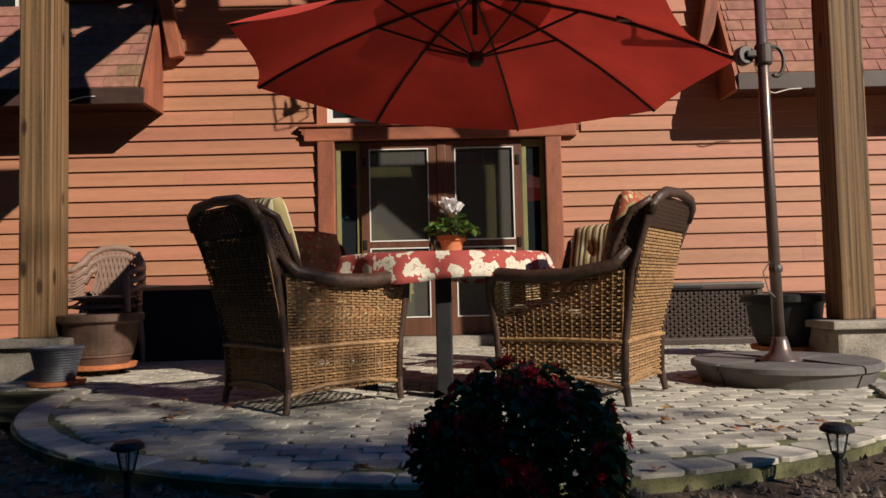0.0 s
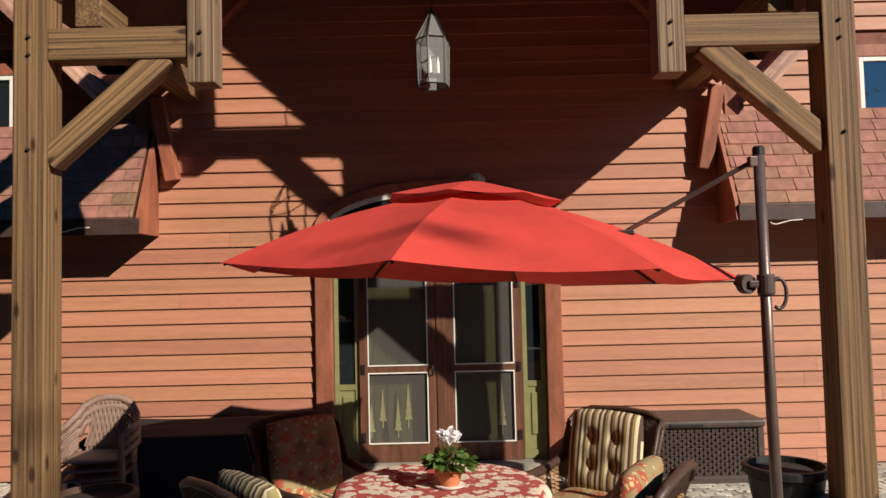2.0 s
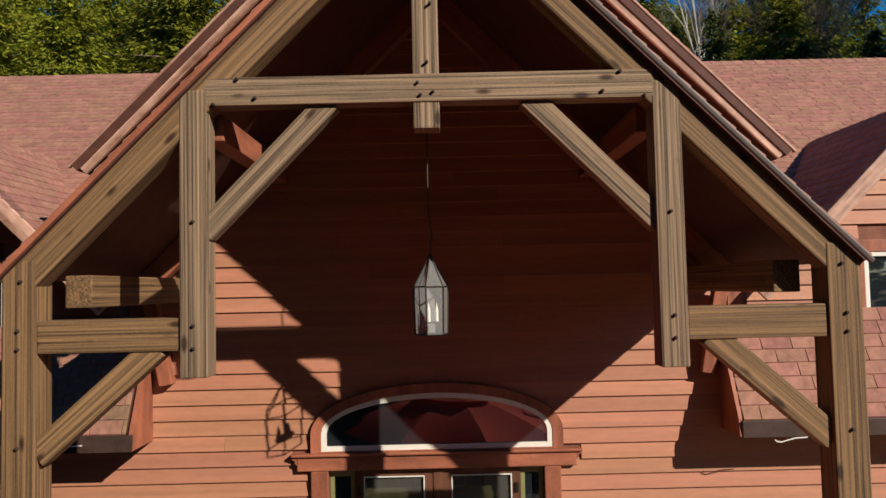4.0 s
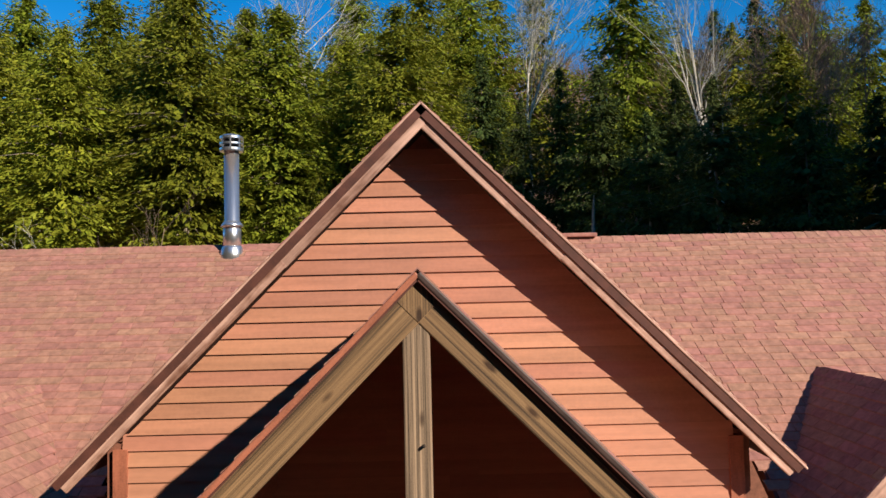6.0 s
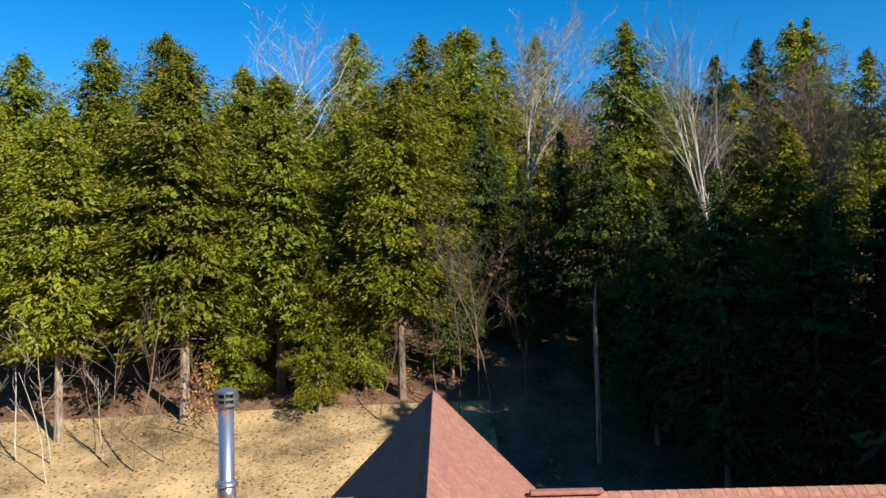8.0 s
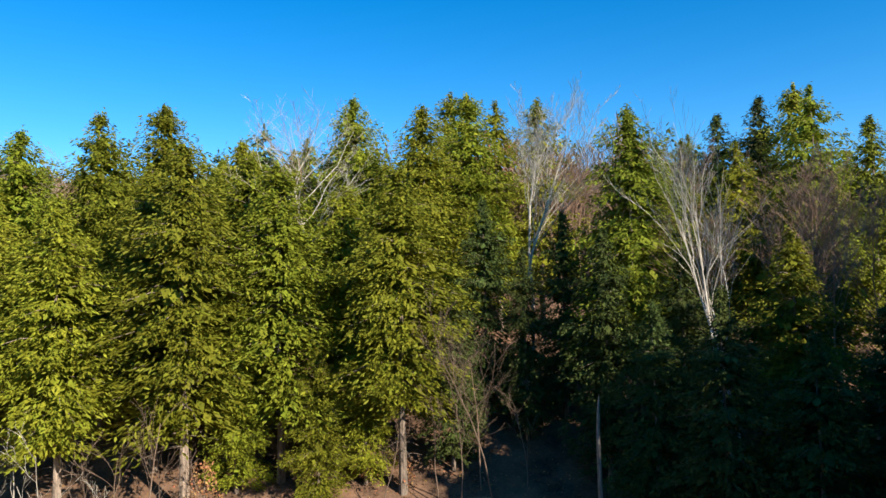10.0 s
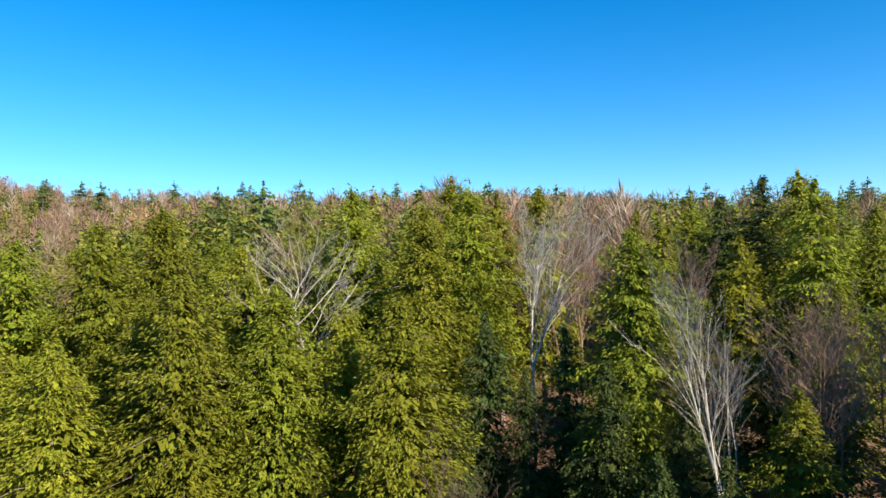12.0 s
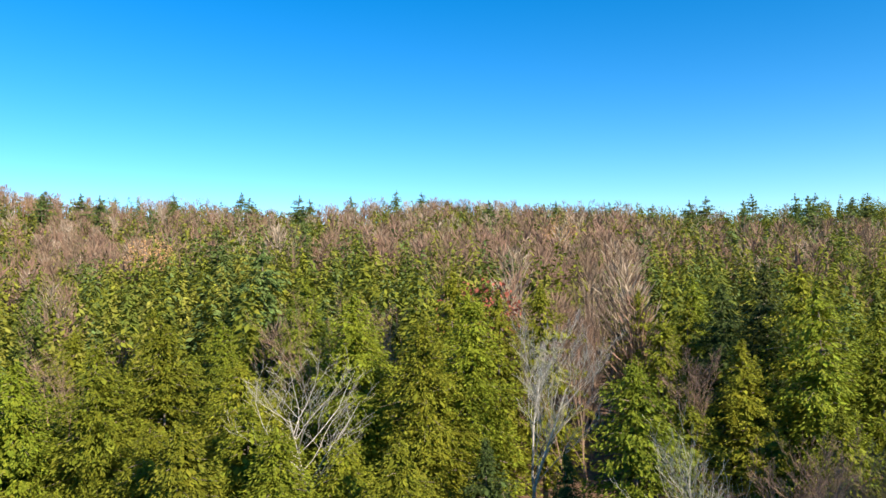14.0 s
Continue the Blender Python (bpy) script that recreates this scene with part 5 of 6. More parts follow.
    for a, b in ((-1.12, -0.85), (0.868, 1.115)):
        s = part("sidelight", box(a + 0.004, a + 0.05, y + 0.06, y + 0.10, 0.05, 2.12, 0.004), M["door_green"], d)
        for q in ((b - 0.05, b - 0.004, 0.05, 2.12), (a + 0.05, b - 0.05, 2.04, 2.12), (a + 0.05, b - 0.05, 0.80, 0.86), (a + 0.05, b - 0.05, 0.05, 0.14)):
            part("stile", box(q[0], q[1], y + 0.062, y + 0.098, q[2], q[3], 0.003), M["door_green"], s)
        part("panel", box(a + 0.05, b - 0.05, y + 0.075, y + 0.095, 0.14, 0.80, 0.004), M["door_green"], s)
        part("raised_field", box(a + 0.085, b - 0.085, y + 0.062, y + 0.076, 0.30, 0.74, 0.008), M["door_green"], s)
        part("pane", box(a + 0.05, b - 0.05, y + 0.08, y + 0.084, 0.86, 2.04), M["pane"], s)
    part("sill", box(-1.30, 1.29, y - 0.14, y + 0.2, -0.07, 0.045, 0.008), M["stone"], d, "pale stone door sill")
    # near-black sheets stand in for the unlit space behind the doors
    dim_room = part("interior", box(-1.6, 1.6, y + 0.45, y + 0.5, -0.1, 2.5), M["dim_room"], d)
    part("interior_floor", box(-1.6, 1.6, y + 0.2, y + 0.5, -0.12, 0.03), M["dim_room"], d)
    part("interior_head", box(-1.6, 1.6, y + 0.23, y + 0.5, 2.16, 2.3), M["dim_room"], d)
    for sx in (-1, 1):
        part("interior_side", box(sx * 1.2 - 0.05, sx * 1.2 + 0.05, y + 0.23, y + 0.5, -0.1, 2.2), M["dim_room"], d)


patio_doors()


def window(name, x0, x1, z0, z1, y, label, split=True):
    w = thing(name, label, "window", kind="structure")
    part("glass_pane", box(x0 + 0.05, x1 - 0.05, y - 0.012, y - 0.006, z0 + 0.05, z1 - 0.05), M["pane"], w)
    # dark sheet behind the pane, in place of a dim interior
    part("backing", box(x0 + 0.02, x1 - 0.02, y + 0.004, y + 0.012, z0 + 0.02, z1 - 0.02), M["dim_room"], w)
    for q in ((x0, x0 + 0.05, z0, z1), (x1 - 0.05, x1, z0, z1), (x0 + 0.05, x1 - 0.05, z0, z0 + 0.05), (x0 + 0.05, x1 - 0.05, z1 - 0.05, z1)):
        part("window_frame", box(q[0], q[1], y - 0.035, y + 0.01, q[2], q[3], 0.005), M["white"], w)
    if split:
        part("meeting_rail", box((x0 + x1) / 2 - 0.025, (x0 + x1) / 2 + 0.025, y - 0.03, y, z0 + 0.05, z1 - 0.05, 0.004), M["white"], w)
    for q in ((x0 - 0.12, x0, z0 - 0.04, z1), (x1, x1 + 0.12, z0 - 0.04, z1), (x0 - 0.2, x1 + 0.2, z1, z1 + 0.13)):
        part("casing", box(q[0], q[1], y - 0.045, y + 0.01, q[2], q[3], 0.005), M["trim"], w)
    part("window_sill", box(x0 - 0.14, x1 + 0.14, y - 0.07, y + 0.01, z0 - 0.10, z0 - 0.04, 0.006), M["trim"], w)


window("window_1", 4.63, 6.05, 3.23, 4.27, 7.92, "white-framed upper window with dark panes")
window("window_2", -6.0, -4.56, 3.30, 4.27, 7.92, "white-framed upper window with dark panes")


def arch_window():
    """A low arched transom over the doors."""
    w = thing("window_3", "white-framed arched transom window over the patio doors", "window", kind="structure")

    def ring(hw, z0, spring, rise, n=24):
        return [(hw, z0)] + [(hw * math.cos(math.pi * i / n), spring + rise * math.sin(math.pi * i / n)) for i in range(n + 1)] + [(-hw, z0)]

    def band(name, outer, inner, y0, y1, material):
        bm = bmesh.new()
        rows = [[bm.verts.new((x + 0.01, y, z)) for x, z in q] for q, y in ((outer, y0), (inner, y0), (inner, y1), (outer, y1))]
        n = len(outer)
        for a, b in ((0, 1), (1, 2), (2, 3), (3, 0)):
            for i in range(n):
                j = (i + 1) % n
                bm.faces.new((rows[a][i], rows[a][j], rows[b][j], rows[b][i]))
        bmesh.ops.recalc_face_normals(bm, faces=bm.faces)
        part(name, bm, material, w)
    band("casing", ring(1.31, 2.305, 2.50, 0.50), ring(1.20, 2.32, 2.50, 0.40), 7.715, 7.77, M["trim"])
    band("window_frame", ring(1.20, 2.32, 2.50, 0.40), ring(1.145, 2.37, 2.50, 0.345), 7.722, 7.77, M["white"])
    bm = bmesh.new()
    bm.faces.new([bm.verts.new((x + 0.01, 7.742, z)) for x, z in ring(1.16, 2.36, 2.50, 0.355)])
    part("glass_pane", bm, M["pane"], w)
    # backing darkened like an unlit interior
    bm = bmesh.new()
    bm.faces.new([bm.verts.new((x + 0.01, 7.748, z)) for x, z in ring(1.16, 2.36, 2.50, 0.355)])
    part("backing", bm, M["dim_room"], w)


arch_window()


# ---- on the roof ----
def flue():
    f = thing("chimney_flue", "shiny steel stove flue with slotted cap on the main roof", "chimney", Matrix.Translation((-3.42, 12.95, 7.84)))
    part("flashing", lathe([(0.24, -0.25), (0.20, -0.02), (0.175, 0.06), (0.15, 0.10)], 24), M["steel"], f, smooth=True)
    part("storm_collar", lathe([(0.150, 0.42), (0.195, 0.42), (0.185, 0.46), (0.135, 0.52)], 24), M["steel"], f, smooth=True)
    part("pipe", lathe([(0.155, 0.0), (0.155, 0.42), (0.130, 0.44), (0.130, 1.78)], 24), M["steel"], f, smooth=True)
    cap = part("cap", lathe([(0.205, 1.96), (0.205, 2.0), (0.15, 2.03), (0.03, 2.06)], 24), M["steel"], f)
    part("collar", lathe([(0.20, 1.74), (0.205, 1.76), (0.205, 1.80), (0.14, 1.80)], 24), M["steel"], f)
    part("core", lathe([(0.12, 1.78), (0.12, 1.98)], 16), M["black_plastic"], f, "dark inner vent")
    part("band", lathe([(0.200, 1.86), (0.206, 1.86), (0.206, 1.89), (0.200, 1.89)], 24), M["steel"], f)
    for i in range(8):
        a = i * math.pi / 4 + 0.2
        part("cap_post", box(-0.012, 0.012, -0.006, 0.006, 1.79, 1.97), M["steel"], f, "", Matrix.Translation((0.198 * math.cos(a), 0.198 * math.sin(a), 0)) @ pose(0, 0, 0, 0, 0, math.degrees(a) + 90))


flue()


# ---- porch lantern ----
def lantern():
    l = thing("hanging_lantern", "six-sided leaded glass lantern hanging in the porch", "lantern", Matrix.Translation((0.0, 6.26, 3.60)))
    R, H = 0.15, 0.40

    def at(i, r, z):
        a = math.pi / 3 * i + 0.26
        return Vector((r * math.cos(a), r * math.sin(a), z))
    for i in range(6):
        part("bar", tube([at(i, R * 0.93, 0.0), at(i, R, H)], 0.007, 5), M["lead"], l)
        part("roof_bar", tube([at(i, R, H), at(i, 0.02, H + 0.24)], 0.007, 5), M["lead"], l)
        part("bottom_bar", tube([at(i, R * 0.93, 0), at(i + 1, R * 0.93, 0)], 0.007, 5), M["lead"], l)
        part("top_bar", tube([at(i, R, H), at(i + 1, R, H)], 0.007, 5), M["lead"], l)
        for nm, q in (("pane", [at(i, R * 0.92, 0), at(i + 1, R * 0.92, 0), at(i + 1, R * 0.98, H), at(i, R * 0.98, H)]), ("roof_pane", [at(i, R * 0.98, H), at(i + 1, R * 0.98, H), at(i + 1, 0.02, H + 0.235), at(i, 0.02, H + 0.235)])):
            bm = bmesh.new()
            bm.faces.new([bm.verts.new(v) for v in q])
            o = part(nm, bm, M["clear"], l)
            o.visible_shadow = False
    part("finial", lathe([(0.018, 0.62), (0.026, 0.65), (0.012, 0.68)], 10), M["lead"], l)
    for i in range(3):
        a = i * 2.1
        c = part("candle", lathe([(0.014, 0.10), (0.014, 0.20), (0.006, 0.235), (0.002, 0.26)], 8, at=(0.045 * math.cos(a), 0.045 * math.sin(a), 0)), M["white"], l)
    part("candle_ring", lathe([(0.06, 0.09), (0.07, 0.09), (0.07, 0.105), (0.06, 0.105)], 12), M["lead"], l)
    part("chain", tube([(0, 0, 0.67), (0.015, 0, 0.85), (-0.01, 0, 1.05), (0, 0, 3.15)], 0.006, 5), M["lead"], l)


lantern()


# ---- wicker armchairs ----
def weave(P, nu, nv, amp, width, bm):
    """Strands woven in and out across stakes; P(u, v) gives a place on the panel and its normal."""
    for j in range(nv):
        v = (j + 0.5) / nv
        prev = None
        for i in range(nu + 1):
            u = i / nu
            p, n, up = P(u, v)
            o = n * amp * (1 if (i + j) % 2 else -1)
            a, b = bm.verts.new(p + o + up * width / 2), bm.verts.new(p + o - up * width / 2)
            if prev:
                bm.faces.new((prev[0], a, b, prev[1]))
            prev = (a, b)


def panel(corner00, corner10, corner01, corner11, nu, nv, amp=0.0045, fill=0.78):
    """A four-cornered woven panel with its stakes."""
    c00, c10, c01, c11 = [Vector(c) for c in (corner00, corner10, corner01, corner11)]
    nrm = (c10 - c00).cross(c01 - c00).normalized()
    hgt = ((c01 - c00).length + (c11 - c10).length) / 2

    def P(u, v):
        a, b = c00.lerp(c10, u), c01.lerp(c11, u)
        return a.lerp(b, v), nrm, (b - a).normalized()
    bm = bmesh.new()
    weave(P, nu, nv, amp, hgt / nv * fill, bm)
    for i in range(nu + 1):
        if i % 2 == 0:
            tube([P(i / nu, 0)[0], P(i / nu, 1)[0]], 0.0032, 4, bm)
    return bm


def cushion(w, d, t, tufts=True, seed=1):
    """A stuffed cushion, w by d and t thick, dimpled where it is tufted."""
    bm = bmesh.new()
    bmesh.ops.create_grid(bm, x_segments=18, y_segments=18, size=0.5)
    top = bmesh.ops.extrude_face_region(bm, geom=bm.faces[:])
    for e in top["geom"]:
        if isinstance(e, bmesh.types.BMVert):
            e.co.z = 1.0
    for v in bm.verts:
        x, y = v.co.x * 2, v.co.y * 2
        k = (1 - abs(x) ** 5) ** 0.5 * (1 - abs(y) ** 5) ** 0.5 if abs(x) < 1 and abs(y) < 1 else 0
        b = t * (0.28 + 0.72 * k) * 0.5
        if tufts:
            for tx in (-0.33, 0.33):
                for ty in (-0.33, 0.33):
                    b -= 0.32 * t * math.exp(-((x - tx) ** 2 + (y - ty) ** 2) / 0.02)
        b += 0.008 * noise.noise((x * 1.7 + seed, y * 1.7, seed))
        r = 1 - 0.06 * (abs(x) * abs(y)) ** 2
        v.co = Vector((x / 2 * w * r, y / 2 * d * r, b if v.co.z > 0.5 else -b))
    bmesh.ops.recalc_face_normals(bm, faces=bm.faces)
    return bm


def armchair(cloth_back, cloth_seat, label):
    c = thing("wicker_armchair", label, "armchair", group="armchairs round the table")
    hw, hd = 0.305, 0.315
    W, D = M["wicker"], M["wicker_dark"]
    top = 0.955
    # side panels under the arms
    for s in (-1, 1):
        part("side_panel", panel((s * hw, -hd, 0.30), (s * hw, hd, 0.30), (s * (hw + 0.035), -hd - 0.03, 0.62), (s * (hw + 0.03), hd + 0.01, 0.565), 26, 22, 0.008, 0.62), W, c)
        part("lower_side_panel", panel((s * (hw - 0.005), -hd, 0.085), (s * (hw - 0.005), hd, 0.085), (s * hw, -hd, 0.285), (s * hw, hd, 0.285), 26, 14, 0.008, 0.62), W, c)
        part("side_band", tube([(s * hw, -hd, 0.292), (s * (hw + 0.004), 0, 0.298), (s * hw, hd, 0.292)], 0.011, 6), W, c)
        part("hem_rail", tube([(s * hw, -hd, 0.085), (s * hw, -hd * 0.4, 0.115), (s * hw, hd * 0.4, 0.118), (s * hw, hd, 0.09)], 0.012, 6), W, c)
        part("arm_rail", tube([(s * (hw + 0.025), -hd - 0.055, 0.72), (s * (hw + 0.045), -hd + 0.01, 0.645), (s * (hw + 0.055), -0.08, 0.602), (s * (hw + 0.05), 0.12, 0.600), (s * (hw + 0.042), hd - 0.03, 0.618), (s * (hw + 0.035), hd + 0.022, 0.600), (s * (hw + 0.022), hd + 0.035, 0.54), (s * hw, hd + 0.012, 0.30), (s * hw, hd, 0.03)], [0.020, 0.030, 0.034, 0.034, 0.034, 0.030, 0.024, 0.018, 0.016], 10), D, c, smooth=True)
        part("leg", tube([(s * hw, hd, 0.11), (s * (hw + 0.006), hd + 0.006, 0.0)], [0.020, 0.016], 10), D, c)
        part("leg", tube([(s * (hw - 0.01), -hd, 0.11), (s * hw, -hd - 0.02, 0.0)], [0.020, 0.016], 10), D, c)
        part("back_post", tube([(s * (hw - 0.01), -hd, 0.06), (s * (hw - 0.012), -hd - 0.01, 0.30), (s * (hw + 0.005), -hd - 0.06, 0.62), (s * (hw + 0.035), -hd - 0.155, 0.88), (s * (hw + 0.022), -hd - 0.185, 0.93)], 0.019, 8), D, c, smooth=True)
    # wings that run from the back round to the arms
    for s in (-1, 1):
        part("wing_panel", panel((s * (hw + 0.006), -hd - 0.06, 0.63), (s * (hw + 0.030), -hd + 0.045, 0.65), (s * (hw + 0.030), -hd - 0.165, 0.90), (s * (hw + 0.034), -hd - 0.085, 0.90), 8, 20, 0.003, 0.97), D, c)
        part("wing_edge", tube([(s * (hw + 0.045), -hd + 0.05, 0.63), (s * (hw + 0.034), -hd + 0.005, 0.74), (s * (hw + 0.036), -hd - 0.075, 0.89), (s * (hw + 0.028), -hd - 0.165, 0.935)], 0.017, 8), D, c, smooth=True)
    # back
    part("back_panel", panel((-hw + 0.01, -hd - 0.012, 0.30), (hw - 0.01, -hd - 0.012, 0.30), (-hw - 0.028, -hd - 0.135, 0.81), (hw + 0.028, -hd - 0.135, 0.81), 26, 34, 0.008, 0.64), W, c)
    part("back_top_panel", panel((-hw - 0.03, -hd - 0.137, 0.815), (hw + 0.03, -hd - 0.137, 0.815), (-hw + 0.01, -hd - 0.195, top), (hw - 0.01, -hd - 0.195, top), 34, 16, 0.003, 0.97), D, c)
    part("back_lower_panel", panel((-hw + 0.01, -hd, 0.085), (hw - 0.01, -hd, 0.085), (-hw + 0.01, -hd - 0.01, 0.285), (hw - 0.01, -hd - 0.01, 0.285), 26, 14, 0.008, 0.62), W, c)
    part("back_band", tube([(-hw, -hd - 0.02, 0.292), (0, -hd - 0.024, 0.297), (hw, -hd - 0.02, 0.292)], 0.011, 6), W, c)
    part("back_hem", tube([(-hw, -hd, 0.085), (-hw * 0.4, -hd, 0.118), (hw * 0.4, -hd, 0.118), (hw, -hd, 0.085)], 0.012, 6), W, c)
    part("top_rail", tube([(-hw - 0.036, -hd - 0.155, 0.87), (-hw - 0.012, -hd - 0.185, 0.935), (-hw * 0.72, -hd - 0.20, 0.972), (0, -hd - 0.205, 0.985), (hw * 0.72, -hd - 0.20, 0.972), (hw + 0.012, -hd - 0.185, 0.935), (hw + 0.036, -hd - 0.155, 0.87)], 0.024, 10), D, c, smooth=True)
    part("back_lining", panel((-hw + 0.02, -hd + 0.018, 0.34), (hw - 0.02, -hd + 0.018, 0.34), (-hw, -hd - 0.13, 0.94), (hw, -hd - 0.13, 0.94), 20, 30, 0.002, 1.0), D, c)
    # seat and front
    part("front_panel", panel((-hw, hd, 0.09), (hw, hd, 0.09), (-hw, hd, 0.36), (hw, hd, 0.36), 26, 18, 0.008, 0.62), W, c)
    part("seat_deck", box(-hw, hw, -hd, hd, 0.335, 0.36, 0.006), D, c)
    part("seat_cushion", cushion(0.55, 0.58, 0.13, False, 3), M[cloth_seat], c, "padded patterned seat cushion", pose(0, 0.02, 0.42), True)
    part("back_cushion", cushion(0.54, 0.58, 0.14, True, 5), M[cloth_back], c, "tufted patterned back cushion", pose(0, -hd + 0.045, 0.72, 104), True)
    for o in c.children:
        if o.name.startswith(("side_panel", "wing_panel", "lower_side_panel", "back_panel", "back_top_panel", "back_lower_panel", "back_lining", "front_panel")):
            o["kind"] = "stuff"
    return c


def turn_to(fx, fy):
    return math.degrees(math.atan2(-fx, fy))


ch = armchair("striped", "floral", "brown woven wicker armchair with striped and floral cushions")
ch.matrix_basis = pose(-0.675, 3.78, 0, 0, 0, turn_to(0.74, 0.67))
ch2 = armchair("floral", "striped", "brown woven wicker armchair with a floral back cushion")
ch2.matrix_basis = pose(0.705, 3.79, 0, 0, 0, turn_to(-0.85, 0.53))
ch3 = copy_thing(ch, pose(0.98, 4.98, gz(4.98), 0, 0, turn_to(-0.62, -0.78)))
ch4 = copy_thing(ch2, pose(-0.78, 5.02, gz(5.02), 0, 0, turn_to(0.62, -0.78)))


# ---- table, cloth and cyclamen ----
def table():
    t = thing("round_table", "dark round patio table on four square legs", "table", pose(0.0, 4.25, gz(4.25), 0, 0, 0))
    part("tabletop", lathe([(0.56, 0.715), (0.585, 0.725), (0.585, 0.745), (0.57, 0.752)], 40), M["black_plastic"], t)
    part("apron", lathe([(0.47, 0.62), (0.50, 0.62), (0.50, 0.716), (0.47, 0.716)], 32), M["wicker_dark"], t)
    for a in (-90, 0, 90, 180):
        x, y = 0.43 * math.cos(radians(a)), 0.43 * math.sin(radians(a))
        part("leg", box(x - 0.042, x + 0.042, y - 0.042, y + 0.042, 0, 0.72, 0.008), M["black_plastic"], t)
    # cloth: flat on top, falling in soft folds to an uneven hem
    cl = bmesh.new()
    seg = 128
    rings = []
    for k, (r, z) in enumerate(((0.0, 0.757), (0.3, 0.757), (0.52, 0.757), (0.585, 0.755), (0.605, 0.744), (0.615, 0.718), (0.624, 0.678), (0.634, 0.636), (0.641, 0.604))):
        ring = []
        for i in range(seg):
            a = 2 * math.pi * i / seg
            f = max(0, k - 3) / 5
            wob = f * (0.030 * math.sin(9 * a + 0.6) + 0.014 * math.sin(17 * a + 2))
            zz = z + (f * 0.018 * math.sin(4 * a + 0.5) if k > 4 else 0) + (0.003 * noise.noise((6 * r * math.cos(a), 6 * r * math.sin(a), 0)) if 0 < k < 4 else 0)
            ring.append(cl.verts.new(((r + wob) * math.cos(a), (r + wob) * math.sin(a), zz)) if r else None)
        rings.append(ring)
    c0 = cl.verts.new((0, 0, 0.757))
    for i in range(seg):
        j = (i + 1) % seg
        cl.faces.new((c0, rings[1][i], rings[1][j]))
        for a, b in zip(rings[1:], rings[2:]):
            cl.faces.new((a[i], b[i], b[j], a[j]))
    o = part("tablecloth", cl, M["tablecloth"], None, m=pose(0.0, 4.25, gz(4.25) + 0.001), smooth=True)
    mod = o.modifiers.new("thick", "SOLIDIFY")
    mod.thickness = 0.003
    tagged(o, "red tablecloth printed with large cream blossoms on the round table", "tablecloth")


table()


def leaf_blade(w, l, fold=0.25):
    return [(0, 0, 0), (w * 0.5, l * 0.35, fold * w), (w * 0.42, l * 0.75, fold * w), (0, l, 0), (-w * 0.42, l * 0.75, fold * w), (-w * 0.5, l * 0.35, fold * w)], [(0, 1, 2, 3), (0, 3, 4, 5)]


def scatter_leaves(n, place, size, seed, droop=(20, 80)):
    r = random.Random(seed)
    vs, fs = [], []
    for i in range(n):
        p, a = place(r)
        s = r.uniform(*size)
        lv, lf = leaf_blade(s * 0.85, s)
        m = Matrix.Translation(p) @ pose(0, 0, 0, 0, 0, math.degrees(a) - 90 + r.uniform(-30, 30)) @ pose(0, 0, 0, -r.uniform(*droop) + 40, r.uniform(-25, 25), 0)
        b = len(vs)
        vs += [tuple(m @ Vector(v)) for v in lv]
        fs += [tuple(b + k for k in f) for f in lf]
    return mesh_of("leaves", vs, fs)


def flower_pot():
    f = thing("potted_cyclamen", "white cyclamen in a small terracotta pot on the table", "potted plant", pose(0.055, 4.23, gz(4.23) + 0.760))
    part("saucer", lathe([(0.075, 0.0), (0.085, 0.006), (0.087, 0.014), (0.075, 0.012)], 24), M["white"], f)
    part("pot", lathe([(0.055, 0.012), (0.070, 0.075), (0.082, 0.076), (0.084, 0.105), (0.074, 0.105), (0.070, 0.09)], 28), M["terracotta"], f, smooth=False)

    def place(r):
        a = r.uniform(0, 6.283)
        q = math.sqrt(r.random()) * 0.12
        return Vector((q * math.cos(a), q * math.sin(a), 0.115 + 0.115 * r.random() * (1.15 - q / 0.14))), a
    part("foliage", scatter_leaves(150, place, (0.040, 0.065), 3), M["leaf"], f)

    def bloom(r):
        a = r.uniform(0, 6.283)
        q = math.sqrt(r.random()) * 0.05
        return Vector((q * math.cos(a), q * math.sin(a), 0.235 + 0.055 * r.random())), a
    part("blooms", scatter_leaves(90, bloom, (0.03, 0.05), 5, (-60, 30)), M["petal"], f)
    bm = bmesh.new()
    for i in range(10):
        a = i * 0.63
        tube([(0, 0, 0.1), (0.02 * math.cos(a), 0.02 * math.sin(a), 0.18), (0.045 * math.cos(a), 0.045 * math.sin(a), 0.24)], 0.0025, 4, bm)
    part("stems", bm, M["leaf"], f)


flower_pot()


